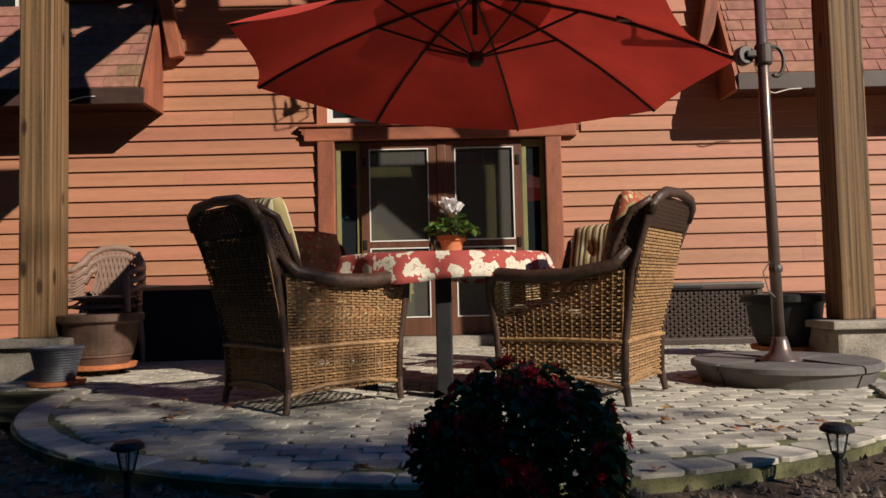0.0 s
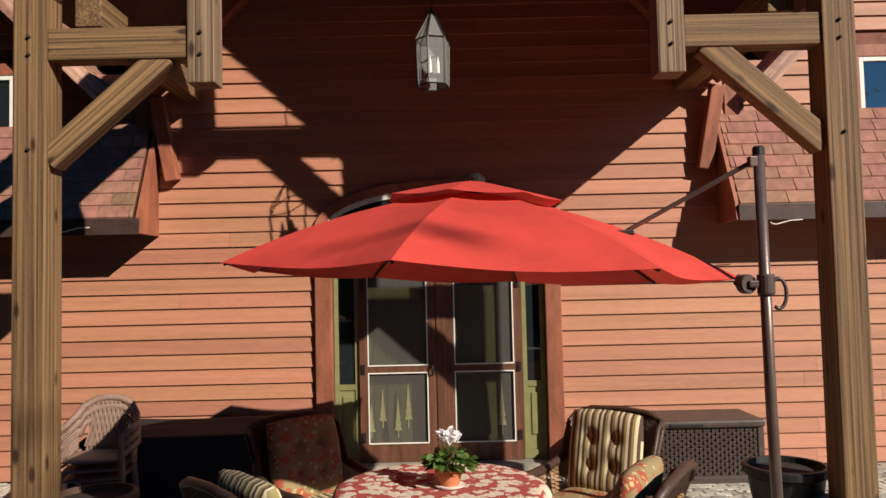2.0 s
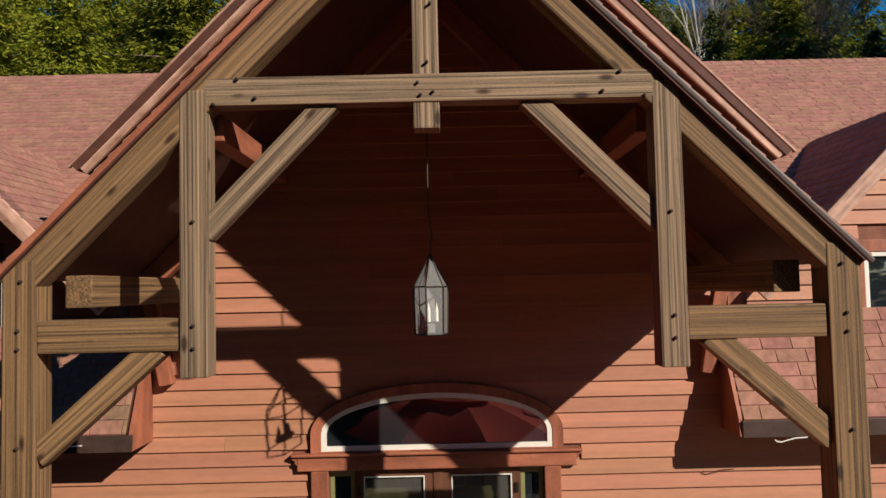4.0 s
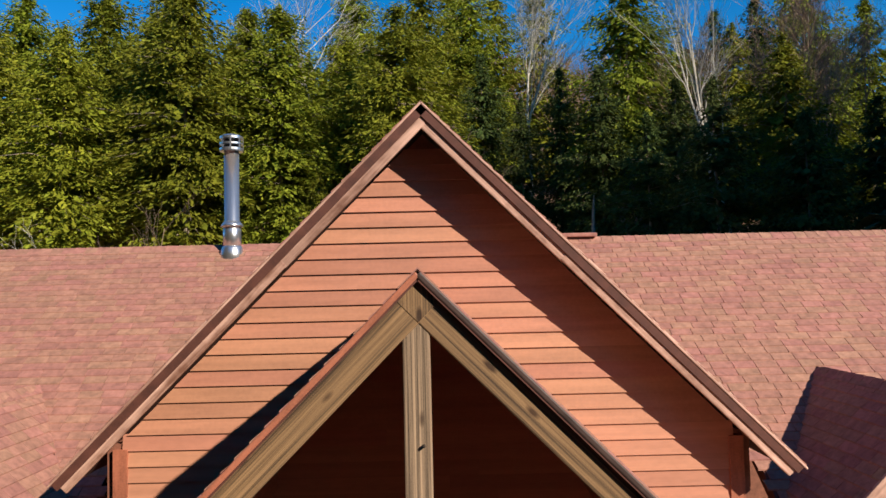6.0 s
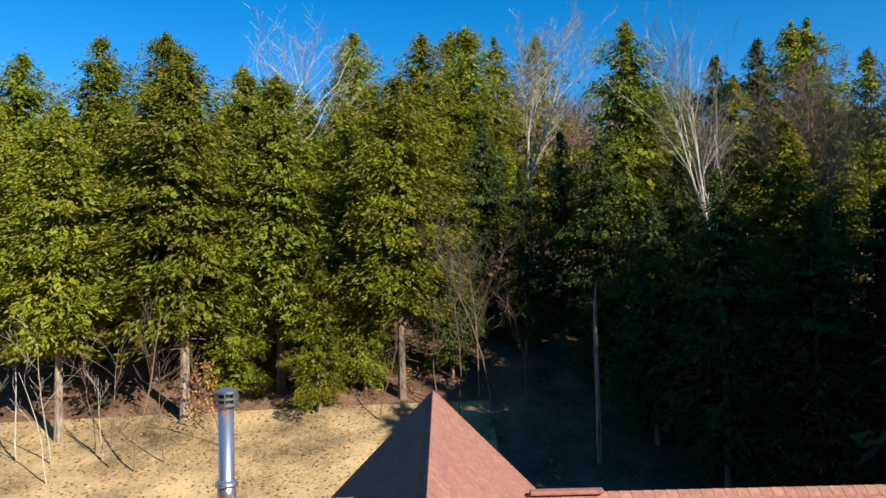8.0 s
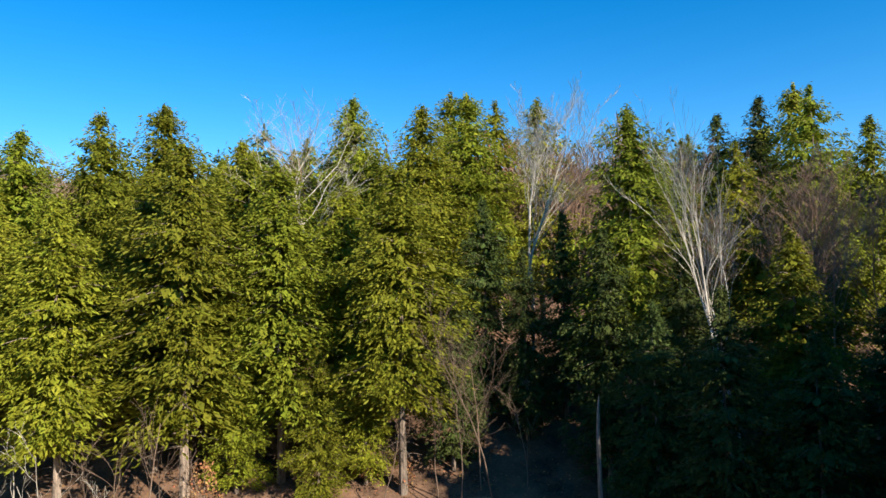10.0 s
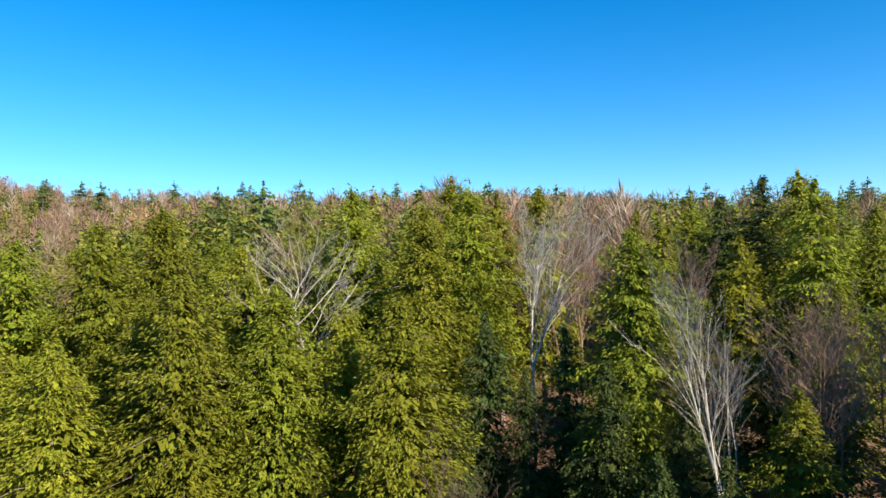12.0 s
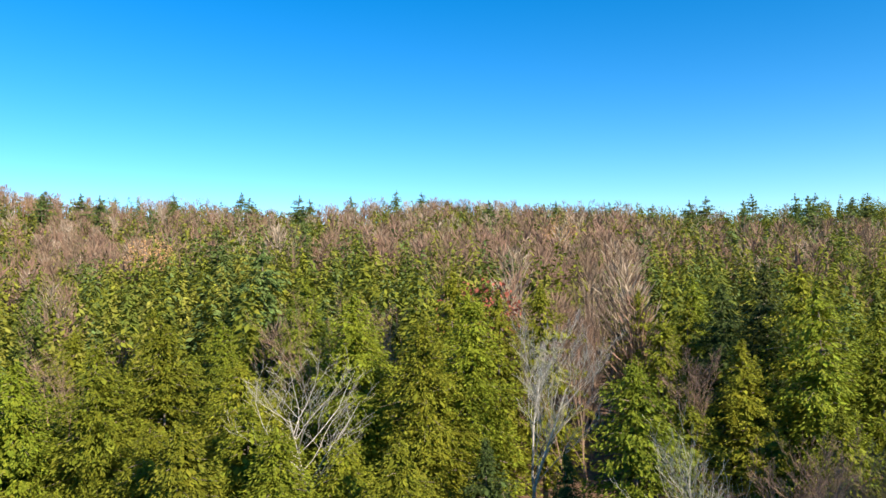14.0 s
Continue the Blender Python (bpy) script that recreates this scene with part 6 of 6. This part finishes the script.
# ---- cantilever umbrella ----
def umbrella():
    u = thing("cantilever_umbrella", "red eight-sided cantilever umbrella on a bronze pole", "umbrella")
    cx, cy, R, rim, apex = 0.25, 4.78, 1.62, 1.955, 2.50
    rot = radians(29.4)
    vx = [(cx + R * math.cos(rot + k * math.pi / 4), cy + R * math.sin(rot + k * math.pi / 4)) for k in range(8)]

    def surf(k, s, f):
        """A place on gore k: s from apex to rim, f across it. Edges sag inward between the ribs."""
        a, b = Vector((*vx[k], 0)), Vector((*vx[(k + 1) % 8], 0))
        p = a.lerp(b, f)
        c = Vector((cx, cy, 0))
        e = c + (p - c) * s
        bow = math.sin(math.pi * f)
        e = c + (e - c) * (1 - 0.055 * bow * s * s)
        z = apex - (apex - rim) * (0.52 * s + 0.48 * s ** 2.1) - 0.030 * bow * s
        return Vector((e.x, e.y, z - 0.048 * (e.x - cx) - 0.018 * (e.y - cy)))
    bm = bmesh.new()
    for k in range(8):
        g = [[bm.verts.new(surf(k, 0.13 + 0.87 * i / 12, j / 8)) for j in range(9)] for i in range(13)]
        for i in range(12):
            for j in range(8):
                bm.faces.new((g[i][j], g[i + 1][j], g[i + 1][j + 1], g[i][j + 1]))
    bmesh.ops.remove_doubles(bm, verts=bm.verts, dist=1e-4)
    can = part("canopy", bm, M["umbrella"], u)
    # vent tier above the opening
    bm = bmesh.new()
    for k in range(8):
        a, b = Vector((*vx[k], 0)), Vector((*vx[(k + 1) % 8], 0))
        c = Vector((cx, cy, 0))
        g = []
        for i in range(6):
            s = 0.36 * i / 5
            row = []
            for j in range(5):
                p = c + (a.lerp(b, j / 4) - c) * s
                row.append(bm.verts.new((p.x, p.y, apex + 0.065 - 0.13 * (s / 0.36) ** 1.2 - 0.012 * math.sin(math.pi * j / 4) * s / 0.36 - 0.048 * (p.x - cx))))
            g.append(row)
        for i in range(5):
            for j in range(4):
                if i == 0:
                    continue
                bm.faces.new((g[i][j], g[i + 1][j], g[i + 1][j + 1], g[i][j + 1]))
        q = g[1]
        top = bm.verts.new((cx, cy, apex + 0.068))
        for j in range(4):
            bm.faces.new((top, q[j], q[j + 1]))
    bmesh.ops.remove_doubles(bm, verts=bm.verts, dist=1e-4)
    part("vent", bm, M["umbrella"], can, "raised red vent tier")
    part("finial", lathe([(0.06, -0.01), (0.065, 0.02), (0.035, 0.05), (0.01, 0.055)], 14), M["rib"], u, "", pose(cx + 0.02, cy, apex + 0.06))
    hub = (cx, cy, 2.06)
    part("hub", lathe([(0.03, -0.05), (0.055, -0.03), (0.055, 0.03), (0.03, 0.04)], 14), M["rib"], u, "", pose(*hub))
    part("upper_hub", lathe([(0.05, -0.03), (0.05, 0.03)], 14), M["rib"], u, "", pose(cx, cy, apex - 0.03))
    part("centre_mast", tube([(cx, cy, apex - 0.02), (cx, cy, 2.22)], 0.018, 10), M["rib"], u)
    for k in range(8):
        pts = [surf(k, s, 0) - Vector((0, 0, 0.016)) for s in (0.04, 0.25, 0.45, 0.65, 0.85, 0.99)]
        rib = part("rib", tube(pts, 0.011, 6), M["rib"], u)
        part("strut", tube([hub, surf(k, 0.42, 0) - Vector((0, 0, 0.02))], 0.009, 6), M["rib"], rib)
    # pole, arm, clamp and base
    px, py = 1.87, 4.16
    part("pole", tube([(px + 0.02, py, 0.10), (px, py, 1.2), (px - 0.01, py, 2.62)], 0.031, 16), M["pole"], u, smooth=True)
    part("pole_cap", lathe([(0.034, -0.03), (0.034, 0.01), (0.025, 0.02)], 14), M["black_plastic"], u, "", pose(px - 0.01, py, 2.62))
    part("arm", tube([(px - 0.05, py + 0.01, 2.55), (1.16, 4.43, 2.19)], 0.014, 8), M["pole"], u)
    part("arm_bracket", box(px - 0.07, px + 0.0, py - 0.025, py + 0.025, 2.52, 2.58, 0.006), M["pole"], u)
    part("arm_foot", box(1.10, 1.20, 4.40, 4.46, 2.165, 2.195, 0.006), M["rib"], u)
    rimv = surf(7, 0.99, 0)
    part("boom", tube([rimv, (px - 0.14, py + 0.07, 1.86)], 0.016, 8), M["rib"], u)
    part("tilt_joint", lathe([(0.05, -0.03), (0.056, -0.02), (0.056, 0.02), (0.05, 0.03)], 18), M["dark_plastic"], u, "", pose(px - 0.10, py + 0.03, 1.855, 90, 0, 15))
    part("slide_clamp", lathe([(0.042, -0.06), (0.048, -0.05), (0.048, 0.05), (0.042, 0.06)], 18), M["dark_plastic"], u, "", pose(px, py, 1.85))
    ring = [(px + 0.045 + 0.045 * math.cos(a) + 0.01, py - 0.03, 1.80 + 0.085 * math.sin(a)) for a in [math.radians(d) for d in range(-120, 151, 18)]]
    part("handle", tube(ring, 0.011, 8), M["dark_plastic"], u, smooth=True)
    part("clamp_link", box(px - 0.10, px, py - 0.02, py + 0.04, 1.835, 1.875, 0.008), M["dark_plastic"], u)
    part("lower_clip", lathe([(0.034, -0.02), (0.038, 0), (0.034, 0.02)], 12), M["dark_plastic"], u, "", pose(px + 0.015, py, 0.62))
    part("pole_cord", tube([(px - 0.03, py - 0.03, 0.66), (px - 0.07, py - 0.03, 0.60), (px - 0.05, py - 0.04, 0.50), (px - 0.01, py - 0.035, 0.46)], 0.004, 5), M["steel"], u)
    part("base_flange", lathe([(0.115, 0.115), (0.11, 0.125), (0.06, 0.16), (0.045, 0.22), (0.036, 0.25)], 24), M["pole"], u, "", pose(px + 0.02, py, gz(py)), True)
    # four weighted quarter tanks
    bx, by = 1.93, 4.22
    for q in range(4):
        bm = bmesh.new()
        a0, a1 = radians(90 * q + 25) + 0.015, radians(90 * q + 115) - 0.015
        outer = [(0.5 * math.cos(a0 + (a1 - a0) * i / 20), 0.5 * math.sin(a0 + (a1 - a0) * i / 20)) for i in range(21)]
        inner = [(0.10 * math.cos((a0 + a1) / 2), 0.10 * math.sin((a0 + a1) / 2))]
        poly = outer + inner
        lv = []
        for z, k in ((0.0, 0.90), (0.075, 0.965), (0.079, 1.0), (0.105, 1.0), (0.115, 0.97)):
            lv.append([bm.verts.new((x * k, y * k, z)) for x, y in poly])
        for a, b in zip(lv, lv[1:]):
            for i in range(len(poly)):
                j = (i + 1) % len(poly)
                bm.faces.new((a[i], a[j], b[j], b[i]))
        bm.faces.new(lv[-1])
        bmesh.ops.recalc_face_normals(bm, faces=bm.faces)
        part("base_tank", bm, M["base_grey"], u, "grey weighted plastic base tank", pose(bx, by, gz(by) + 0.004))
    part("base_core", lathe([(0.44, 0.002), (0.44, 0.085)], 32), M["dark_plastic"], u, "", pose(bx, by, gz(by) + 0.004))


umbrella()


# ---- pots, boxes and the rest of the patio ----
def big_pot(x, y, r, h, material, label, saucer, castor=False):
    p = thing("plant_pot", label, "plant pot", pose(x, y, gz(y)))
    z0 = 0.06 if castor else 0.02
    if castor:
        for k in range(4):
            a = k * math.pi / 2 + 0.5
            part("castor", lathe([(0.025, 0), (0.03, 0.015), (0.025, 0.05)], 10, at=(r * 0.5 * math.cos(a), r * 0.5 * math.sin(a), 0)), M["black_plastic"], p)
    part("saucer", lathe([(r * 0.70, z0 - 0.018), (r * 0.80, z0 - 0.01), (r * 0.84, z0 + 0.022), (r * 0.78, z0 + 0.02)], 28), M[saucer], p, "shallow saucer")
    part("body", lathe([(r * 0.62, z0), (r * 0.70, z0 + h * 0.18), (r * 0.74, z0 + h * 0.20), (r * 0.74, z0 + h * 0.24), (r * 0.76, z0 + h * 0.26), (r * 0.83, z0 + h * 0.50), (r * 0.87, z0 + h * 0.72), (r * 0.88, z0 + h * 0.80), (r * 1.0, z0 + h * 0.86), (r * 1.0, z0 + h * 0.97), (r * 0.96, z0 + h), (r * 0.88, z0 + h), (r * 0.86, z0 + h * 0.88)], 36), material, p)
    part("soil", lathe([(r * 0.86, z0 + h * 0.86), (r * 0.855, z0 + h * 0.885)], 24), M["soil"], p)
    return p


big_pot(-2.56, 5.50, 0.305, 0.39, M["brown_pot"], "large dark brown banded plant pot in a terracotta saucer", "terracotta", True)
big_pot(2.66, 5.75, 0.315, 0.42, M["black_plastic"], "large black plastic plant pot in a terracotta saucer", "terracotta", True)


def small_pot():
    p = thing("plant_pot", "small ribbed blue-grey plant pot in a terracotta saucer", "plant pot", pose(-2.52, 4.80, gz(4.8)))
    prof = [(0.105, 0.03)]
    for i in range(12):
        z = 0.03 + 0.2 * i / 12
        r = 0.108 + 0.048 * i / 12
        prof += [(r + 0.004, z + 0.004), (r, z + 0.014)]
    prof += [(0.165, 0.235), (0.163, 0.25), (0.15, 0.25), (0.145, 0.2)]
    part("body", lathe(prof, 32), M["blue_pot"], p)
    part("saucer", lathe([(0.15, 0.0), (0.172, 0.01), (0.176, 0.032), (0.165, 0.03)], 28), M["terracotta"], p)
    part("soil", lathe([(0.146, 0.20), (0.146, 0.215)], 20), M["soil"], p)


small_pot()


def deck_box():
    b = thing("deck_box", "dark brown plastic deck box with woven-pattern front by the wall", "storage box", pose(2.33, 7.36, gz(7.36)))
    part("body", box(-0.72, 0.72, -0.27, 0.30, 0.03, 0.53, 0.015), M["dark_plastic"], b)
    part("plinth", box(-0.73, 0.73, -0.285, 0.30, 0.0, 0.065, 0.01), M["dark_plastic"], b)
    lid = part("lid", box(-0.755, 0.755, -0.31, 0.32, 0.53, 0.60, 0.022), M["dark_plastic"], b)
    part("latch", box(-0.16, 0.16, -0.318, -0.30, 0.545, 0.575, 0.006), M["black_plastic"], lid)
    for s in (-1, 1):
        part("corner_post", box(s * 0.715 - 0.03, s * 0.715 + 0.03, -0.288, -0.25, 0.05, 0.53, 0.008), M["dark_plastic"], b)
    bm = bmesh.new()
    for j in range(15):
        for i in range(34):
            x, z = -0.68 + 1.36 * (i + 0.5) / 34, 0.085 + 0.43 * (j + 0.5) / 15
            dy = 0.017 if (i + j) % 2 else 0.004
            w, h = (0.017, 0.0135) if (i + j) % 2 else (0.018, 0.010)
            a = [bm.verts.new(c) for c in ((x - w, -0.272, z - h), (x + w, -0.272, z - h), (x + w, -0.272, z + h), (x - w, -0.272, z + h))]
            t = [bm.verts.new(c) for c in ((x - w * 0.7, -0.272 - dy, z - h * 0.6), (x + w * 0.7, -0.272 - dy, z - h * 0.6), (x + w * 0.7, -0.272 - dy, z + h * 0.6), (x - w * 0.7, -0.272 - dy, z + h * 0.6))]
            bm.faces.new(t)
            for k in range(4):
                bm.faces.new((a[k], a[(k + 1) % 4], t[(k + 1) % 4], t[k]))
    part("woven_front", bm, M["dark_plastic"], b)


deck_box()


def covered_bench():
    # covered seat whose near-black bulk also takes in the umbrella's cast shadow
    b = thing("covered_bench", "low bench under a dark fitted cover against the wall", "bench", pose(-2.35, 6.98, gz(6.98)))
    bm = bmesh.new()
    bmesh.ops.create_grid(bm, x_segments=30, y_segments=14, size=1)
    for v in bm.verts:
        x, y = v.co.x, v.co.y
        e = max(abs(x), abs(y))
        z = 0.66 + 0.03 * y + 0.02 * noise.noise((x * 2, y * 2, 1))
        v.co = Vector((x * 0.98, y * 0.38, z if e < 0.93 else (z - 0.05 if e < 0.99 else 0.0)))
        if e >= 0.99:
            v.co.x += 0.02 * noise.noise((x * 6, y * 6, 2)) + 0.03 * x
            v.co.y += 0.02 * noise.noise((x * 6, y * 6, 5)) + 0.03 * y
    part("cover", bm, M["cover"], b, smooth=True)
    part("seat_frame", box(-0.9, 0.9, -0.32, 0.32, 0.0, 0.55, 0.02), M["black_plastic"], b)


covered_bench()


def plastic_chair():
    c = thing("plastic_chair", "tan moulded plastic garden armchair with a latticed back in a stack", "chair", pose(-2.86, 6.2, gz(6.2), 0, 0, turn_to(0.15, -0.99)), "stacked garden chairs")
    T = M["tan_plastic"]
    part("seat", cushion(0.48, 0.46, 0.035, False, 2), T, c, "", pose(0, 0, 0.42), True)
    for s in (-1, 1):
        part("leg", tube([(s * 0.24, 0.22, 0.62), (s * 0.26, 0.25, 0.3), (s * 0.28, 0.27, 0)], [0.022, 0.022, 0.018], 8), T, c)
        part("leg", tube([(s * 0.22, -0.22, 0.44), (s * 0.25, -0.27, 0)], [0.024, 0.018], 8), T, c)
        part("arm", tube([(s * 0.24, 0.24, 0.615), (s * 0.29, 0.1, 0.645), (s * 0.29, -0.1, 0.66), (s * 0.25, -0.24, 0.72), (s * 0.20, -0.29, 0.80)], [0.022, 0.028, 0.028, 0.028, 0.026], 8), T, c, smooth=True)
        for k in range(3):
            part("side_slat", tube([(s * 0.275, 0.02, 0.60 - 0.05 * k), (s * 0.27, -0.12, 0.61 - 0.05 * k), (s * 0.235, -0.24, 0.66 - 0.05 * k)], 0.012, 6), T, c)
    part("top_rail", tube([(-0.235, -0.25, 0.70), (-0.20, -0.30, 0.80), (-0.1, -0.325, 0.85), (0, -0.33, 0.862), (0.1, -0.325, 0.85), (0.20, -0.30, 0.80), (0.235, -0.25, 0.70)], 0.03, 8), T, c, smooth=True)
    for i in range(-5, 6):
        for sl in (-1, 1):
            x0, x1 = i * 0.036, i * 0.036 + sl * 0.10
            if abs(x1) < 0.19:
                part("lattice_bar", tube([(x0, -0.255, 0.46), ((x0 + x1) / 2, -0.29, 0.66), (x1, -0.318, 0.835)], 0.009, 5), T, c)
    return c


stack = plastic_chair()
for k in (1, 2):
    copy_thing(stack, Matrix.Translation((0, 0, 0.075 * k)) @ stack.matrix_basis)


def mum():
    m = thing("potted_chrysanthemum", "round chrysanthemum bush with dark red blooms in a terracotta pot", "potted plant", pose(0.165, 1.66, -0.07) @ Matrix.Diagonal((0.78, 0.78, 1.05, 1)))
    part("pot", lathe([(0.09, 0.0), (0.12, 0.11), (0.135, 0.115), (0.135, 0.145), (0.12, 0.145), (0.115, 0.12)], 24), M["terracotta"], m)

    def place(r):
        a = r.uniform(0, 6.283)
        u = r.uniform(-0.55, 1.0)
        k = 0.72 + 0.28 * r.random()
        q = math.sqrt(max(0, 1 - u * u)) * 0.295 * k * (1 + 0.08 * math.sin(5 * a))
        return Vector((q * math.cos(a), q * math.sin(a), 0.225 + 0.20 * u * k)), a
    part("foliage", scatter_leaves(2600, place, (0.022, 0.045), 8, (0, 90)), M["mum_leaf"], m)
    r = random.Random(13)
    heads = []
    for v in range(5):
        vs, fs = [], []
        for cnt, tilt, k in ((12, 12, 1.0), (10, 35, 0.8), (7, 60, 0.55)):
            for j in range(cnt):
                mm = pose(0, 0, 0, 0, 0, 360 * j / cnt + r.uniform(-8, 8)) @ pose(0, 0, 0, tilt + r.uniform(-6, 6), 0, 0)
                b = len(vs)
                L = k * r.uniform(0.8, 1.1)
                vs += [tuple(mm @ Vector(p)) for p in ((0, 0, 0), (L * 0.16, L * 0.6, 0.03), (0, L, 0), (-L * 0.16, L * 0.6, 0.03))]
                fs.append((b, b + 1, b + 2, b + 3))
        heads.append(mesh_of("bloom", vs, fs))
    for i in range(165):
        p, a = place(r)
        if p.z < 0.14 and r.random() < 0.5:
            continue
        c = Vector((0, 0, 0.2))
        n = (p - c).normalized()
        p = c + (p - c) * 1.05
        s = r.uniform(0.032, 0.047)
        part("bloom", heads[i % 5], M["mum_red"], m, "", Matrix.Translation(p) @ n.to_track_quat("Z", "Y").to_matrix().to_4x4() @ Matrix.Diagonal((s, s, s, 1)))
    bm = bmesh.new()
    for i in range(26):
        a = i * 2.4
        k = 0.05 + 0.2 * (i / 26)
        tube([(0, 0, 0.1), (k * 0.5 * math.cos(a), k * 0.5 * math.sin(a), 0.2), (k * math.cos(a), k * math.sin(a), 0.34 - 0.5 * k)], 0.003, 4, bm)
    part("stems", bm, M["mum_leaf"], m)


mum()


def path_light(x, y):
    p = thing("solar_path_light", "small black solar path light with a clear ribbed lens", "path light", pose(x, y, -0.05), "path lights")
    part("stake", lathe([(0.008, -0.05), (0.010, 0.09), (0.016, 0.10), (0.018, 0.11)], 10), M["black_plastic"], p)
    part("lens", lathe([(0.018, 0.11), (0.030, 0.165), (0.029, 0.165), (0.016, 0.112)], 16), M["clear"], p, "clear plastic lens")
    for i in range(6):
        a = i * math.pi / 3
        part("rib", tube([(0.019 * math.cos(a), 0.019 * math.sin(a), 0.108), (0.032 * math.cos(a), 0.032 * math.sin(a), 0.168)], 0.0025, 4), M["black_plastic"], p)
    part("cap", lathe([(0.034, 0.165), (0.047, 0.170), (0.046, 0.178), (0.034, 0.190), (0.012, 0.194)], 20), M["black_plastic"], p)


path_light(-0.915, 2.13)
path_light(1.13, 2.15)


def slab():
    s = part("stepping_slab", box(0.98, 1.9, 1.2, 1.93, -0.09, -0.03, 0.012), M["stone"])
    tagged(s, "flat grey stone slab set in the bed", "paving slab")


slab()


def fallen_leaves():
    r = random.Random(17)
    vs, fs = [], []
    for i in range(26):
        pts = 7
        lobes = [(0.5 + 0.5 * (k % 2)) for k in range(2 * pts)]
        s = r.uniform(0.025, 0.055)
        bm = bmesh.new()
        c = bm.verts.new((0, 0, 0))
        ring = []
        for k in range(2 * pts):
            a = 2 * math.pi * k / (2 * pts)
            q = s * (0.5 if k % 2 else 1.0) * r.uniform(0.85, 1.15)
            ring.append(bm.verts.new((q * math.cos(a), q * math.sin(a), 0.25 * q * math.sin(2 * a + 1) + 0.004)))
        for k in range(2 * pts):
            bm.faces.new((c, ring[k], ring[(k + 1) % (2 * pts)]))
        if i < 8:
            x, y = r.uniform(-1.9, -1.0), r.uniform(2.9, 4.6)
        elif i < 14:
            x, y = r.uniform(0.6, 1.7), r.uniform(2.7, 3.7)
        elif i < 20:
            x, y = r.uniform(-1.4, 1.4), r.uniform(1.85, 2.3)
        else:
            x, y = r.uniform(1.4, 3.0), r.uniform(6.4, 6.95)
        o = part("fallen_leaf", bm, M["dry_leaf"], None, "", pose(x, y, (gz(y) + 0.012) if in_patio(x, y) else -0.025, r.uniform(-12, 12), r.uniform(-12, 12), r.uniform(0, 360)))
        tagged(o, "curled dry brown leaf lying on the ground", "leaf", "fallen leaves")


fallen_leaves()


def hose_hook(x0, z, flip, y):
    h = thing("wire_hook", "thin white wire hook hanging from the fascia", "hook", pose(x0, y, z))
    part("wire", tube([(0, 0, 0.02), (0.02 * flip, 0, 0.0), (0.06 * flip, 0, -0.005), (0.2 * flip, 0, 0.03), (0.32 * flip, 0, 0.035)], 0.006, 5), M["white"], h)


hose_hook(3.30, 2.42, 1, 7.24)
hose_hook(-3.75, 2.50, 1, 7.24)


# ---- unseen trees added round the patio: they shade its front, dim the skylight and close the view ----
def surround():
    r = random.Random(31)
    for ring, (d0, d1, step) in enumerate(((19, 23, 12), (27, 33, 11))):
        for i in range(int(215 / step)):
            deg = 148 + step * (i + 0.5 * ring)
            low = 294 < deg < 372
            if deg < 166 or (low and not ring) or 296 < deg < 313:
                continue
            a, d = radians(deg), r.uniform(d0, d1)
            hemlock(d * math.cos(a), 4 + d * math.sin(a), r.uniform(11, 13) if low else r.uniform(24, 29), r.choice((8, 9)), r.uniform(0, 360), 1.6 if low else 1.2, "unseen dark spruce added round the yard to dim the skylight")
    # unseen tree, set for the dappled shade on the patio's left
    hemlock(7.38, -6.75, 12.5, 4, 20, 1.0, "young hemlock on the lawn before the patio")
    # two trees towards the sun, whose shade lies over the bed and the patio's edge
    for far, off, h in ((22.0, -4.0, 25.0), (30.0, -9.5, 24.0)):
        hemlock(far * 0.724 + off * 0.69, -far * 0.69 + off * 0.724, h, 1, 40 * far, 1.25, "hemlock at the yard's sunny edge")


surround()
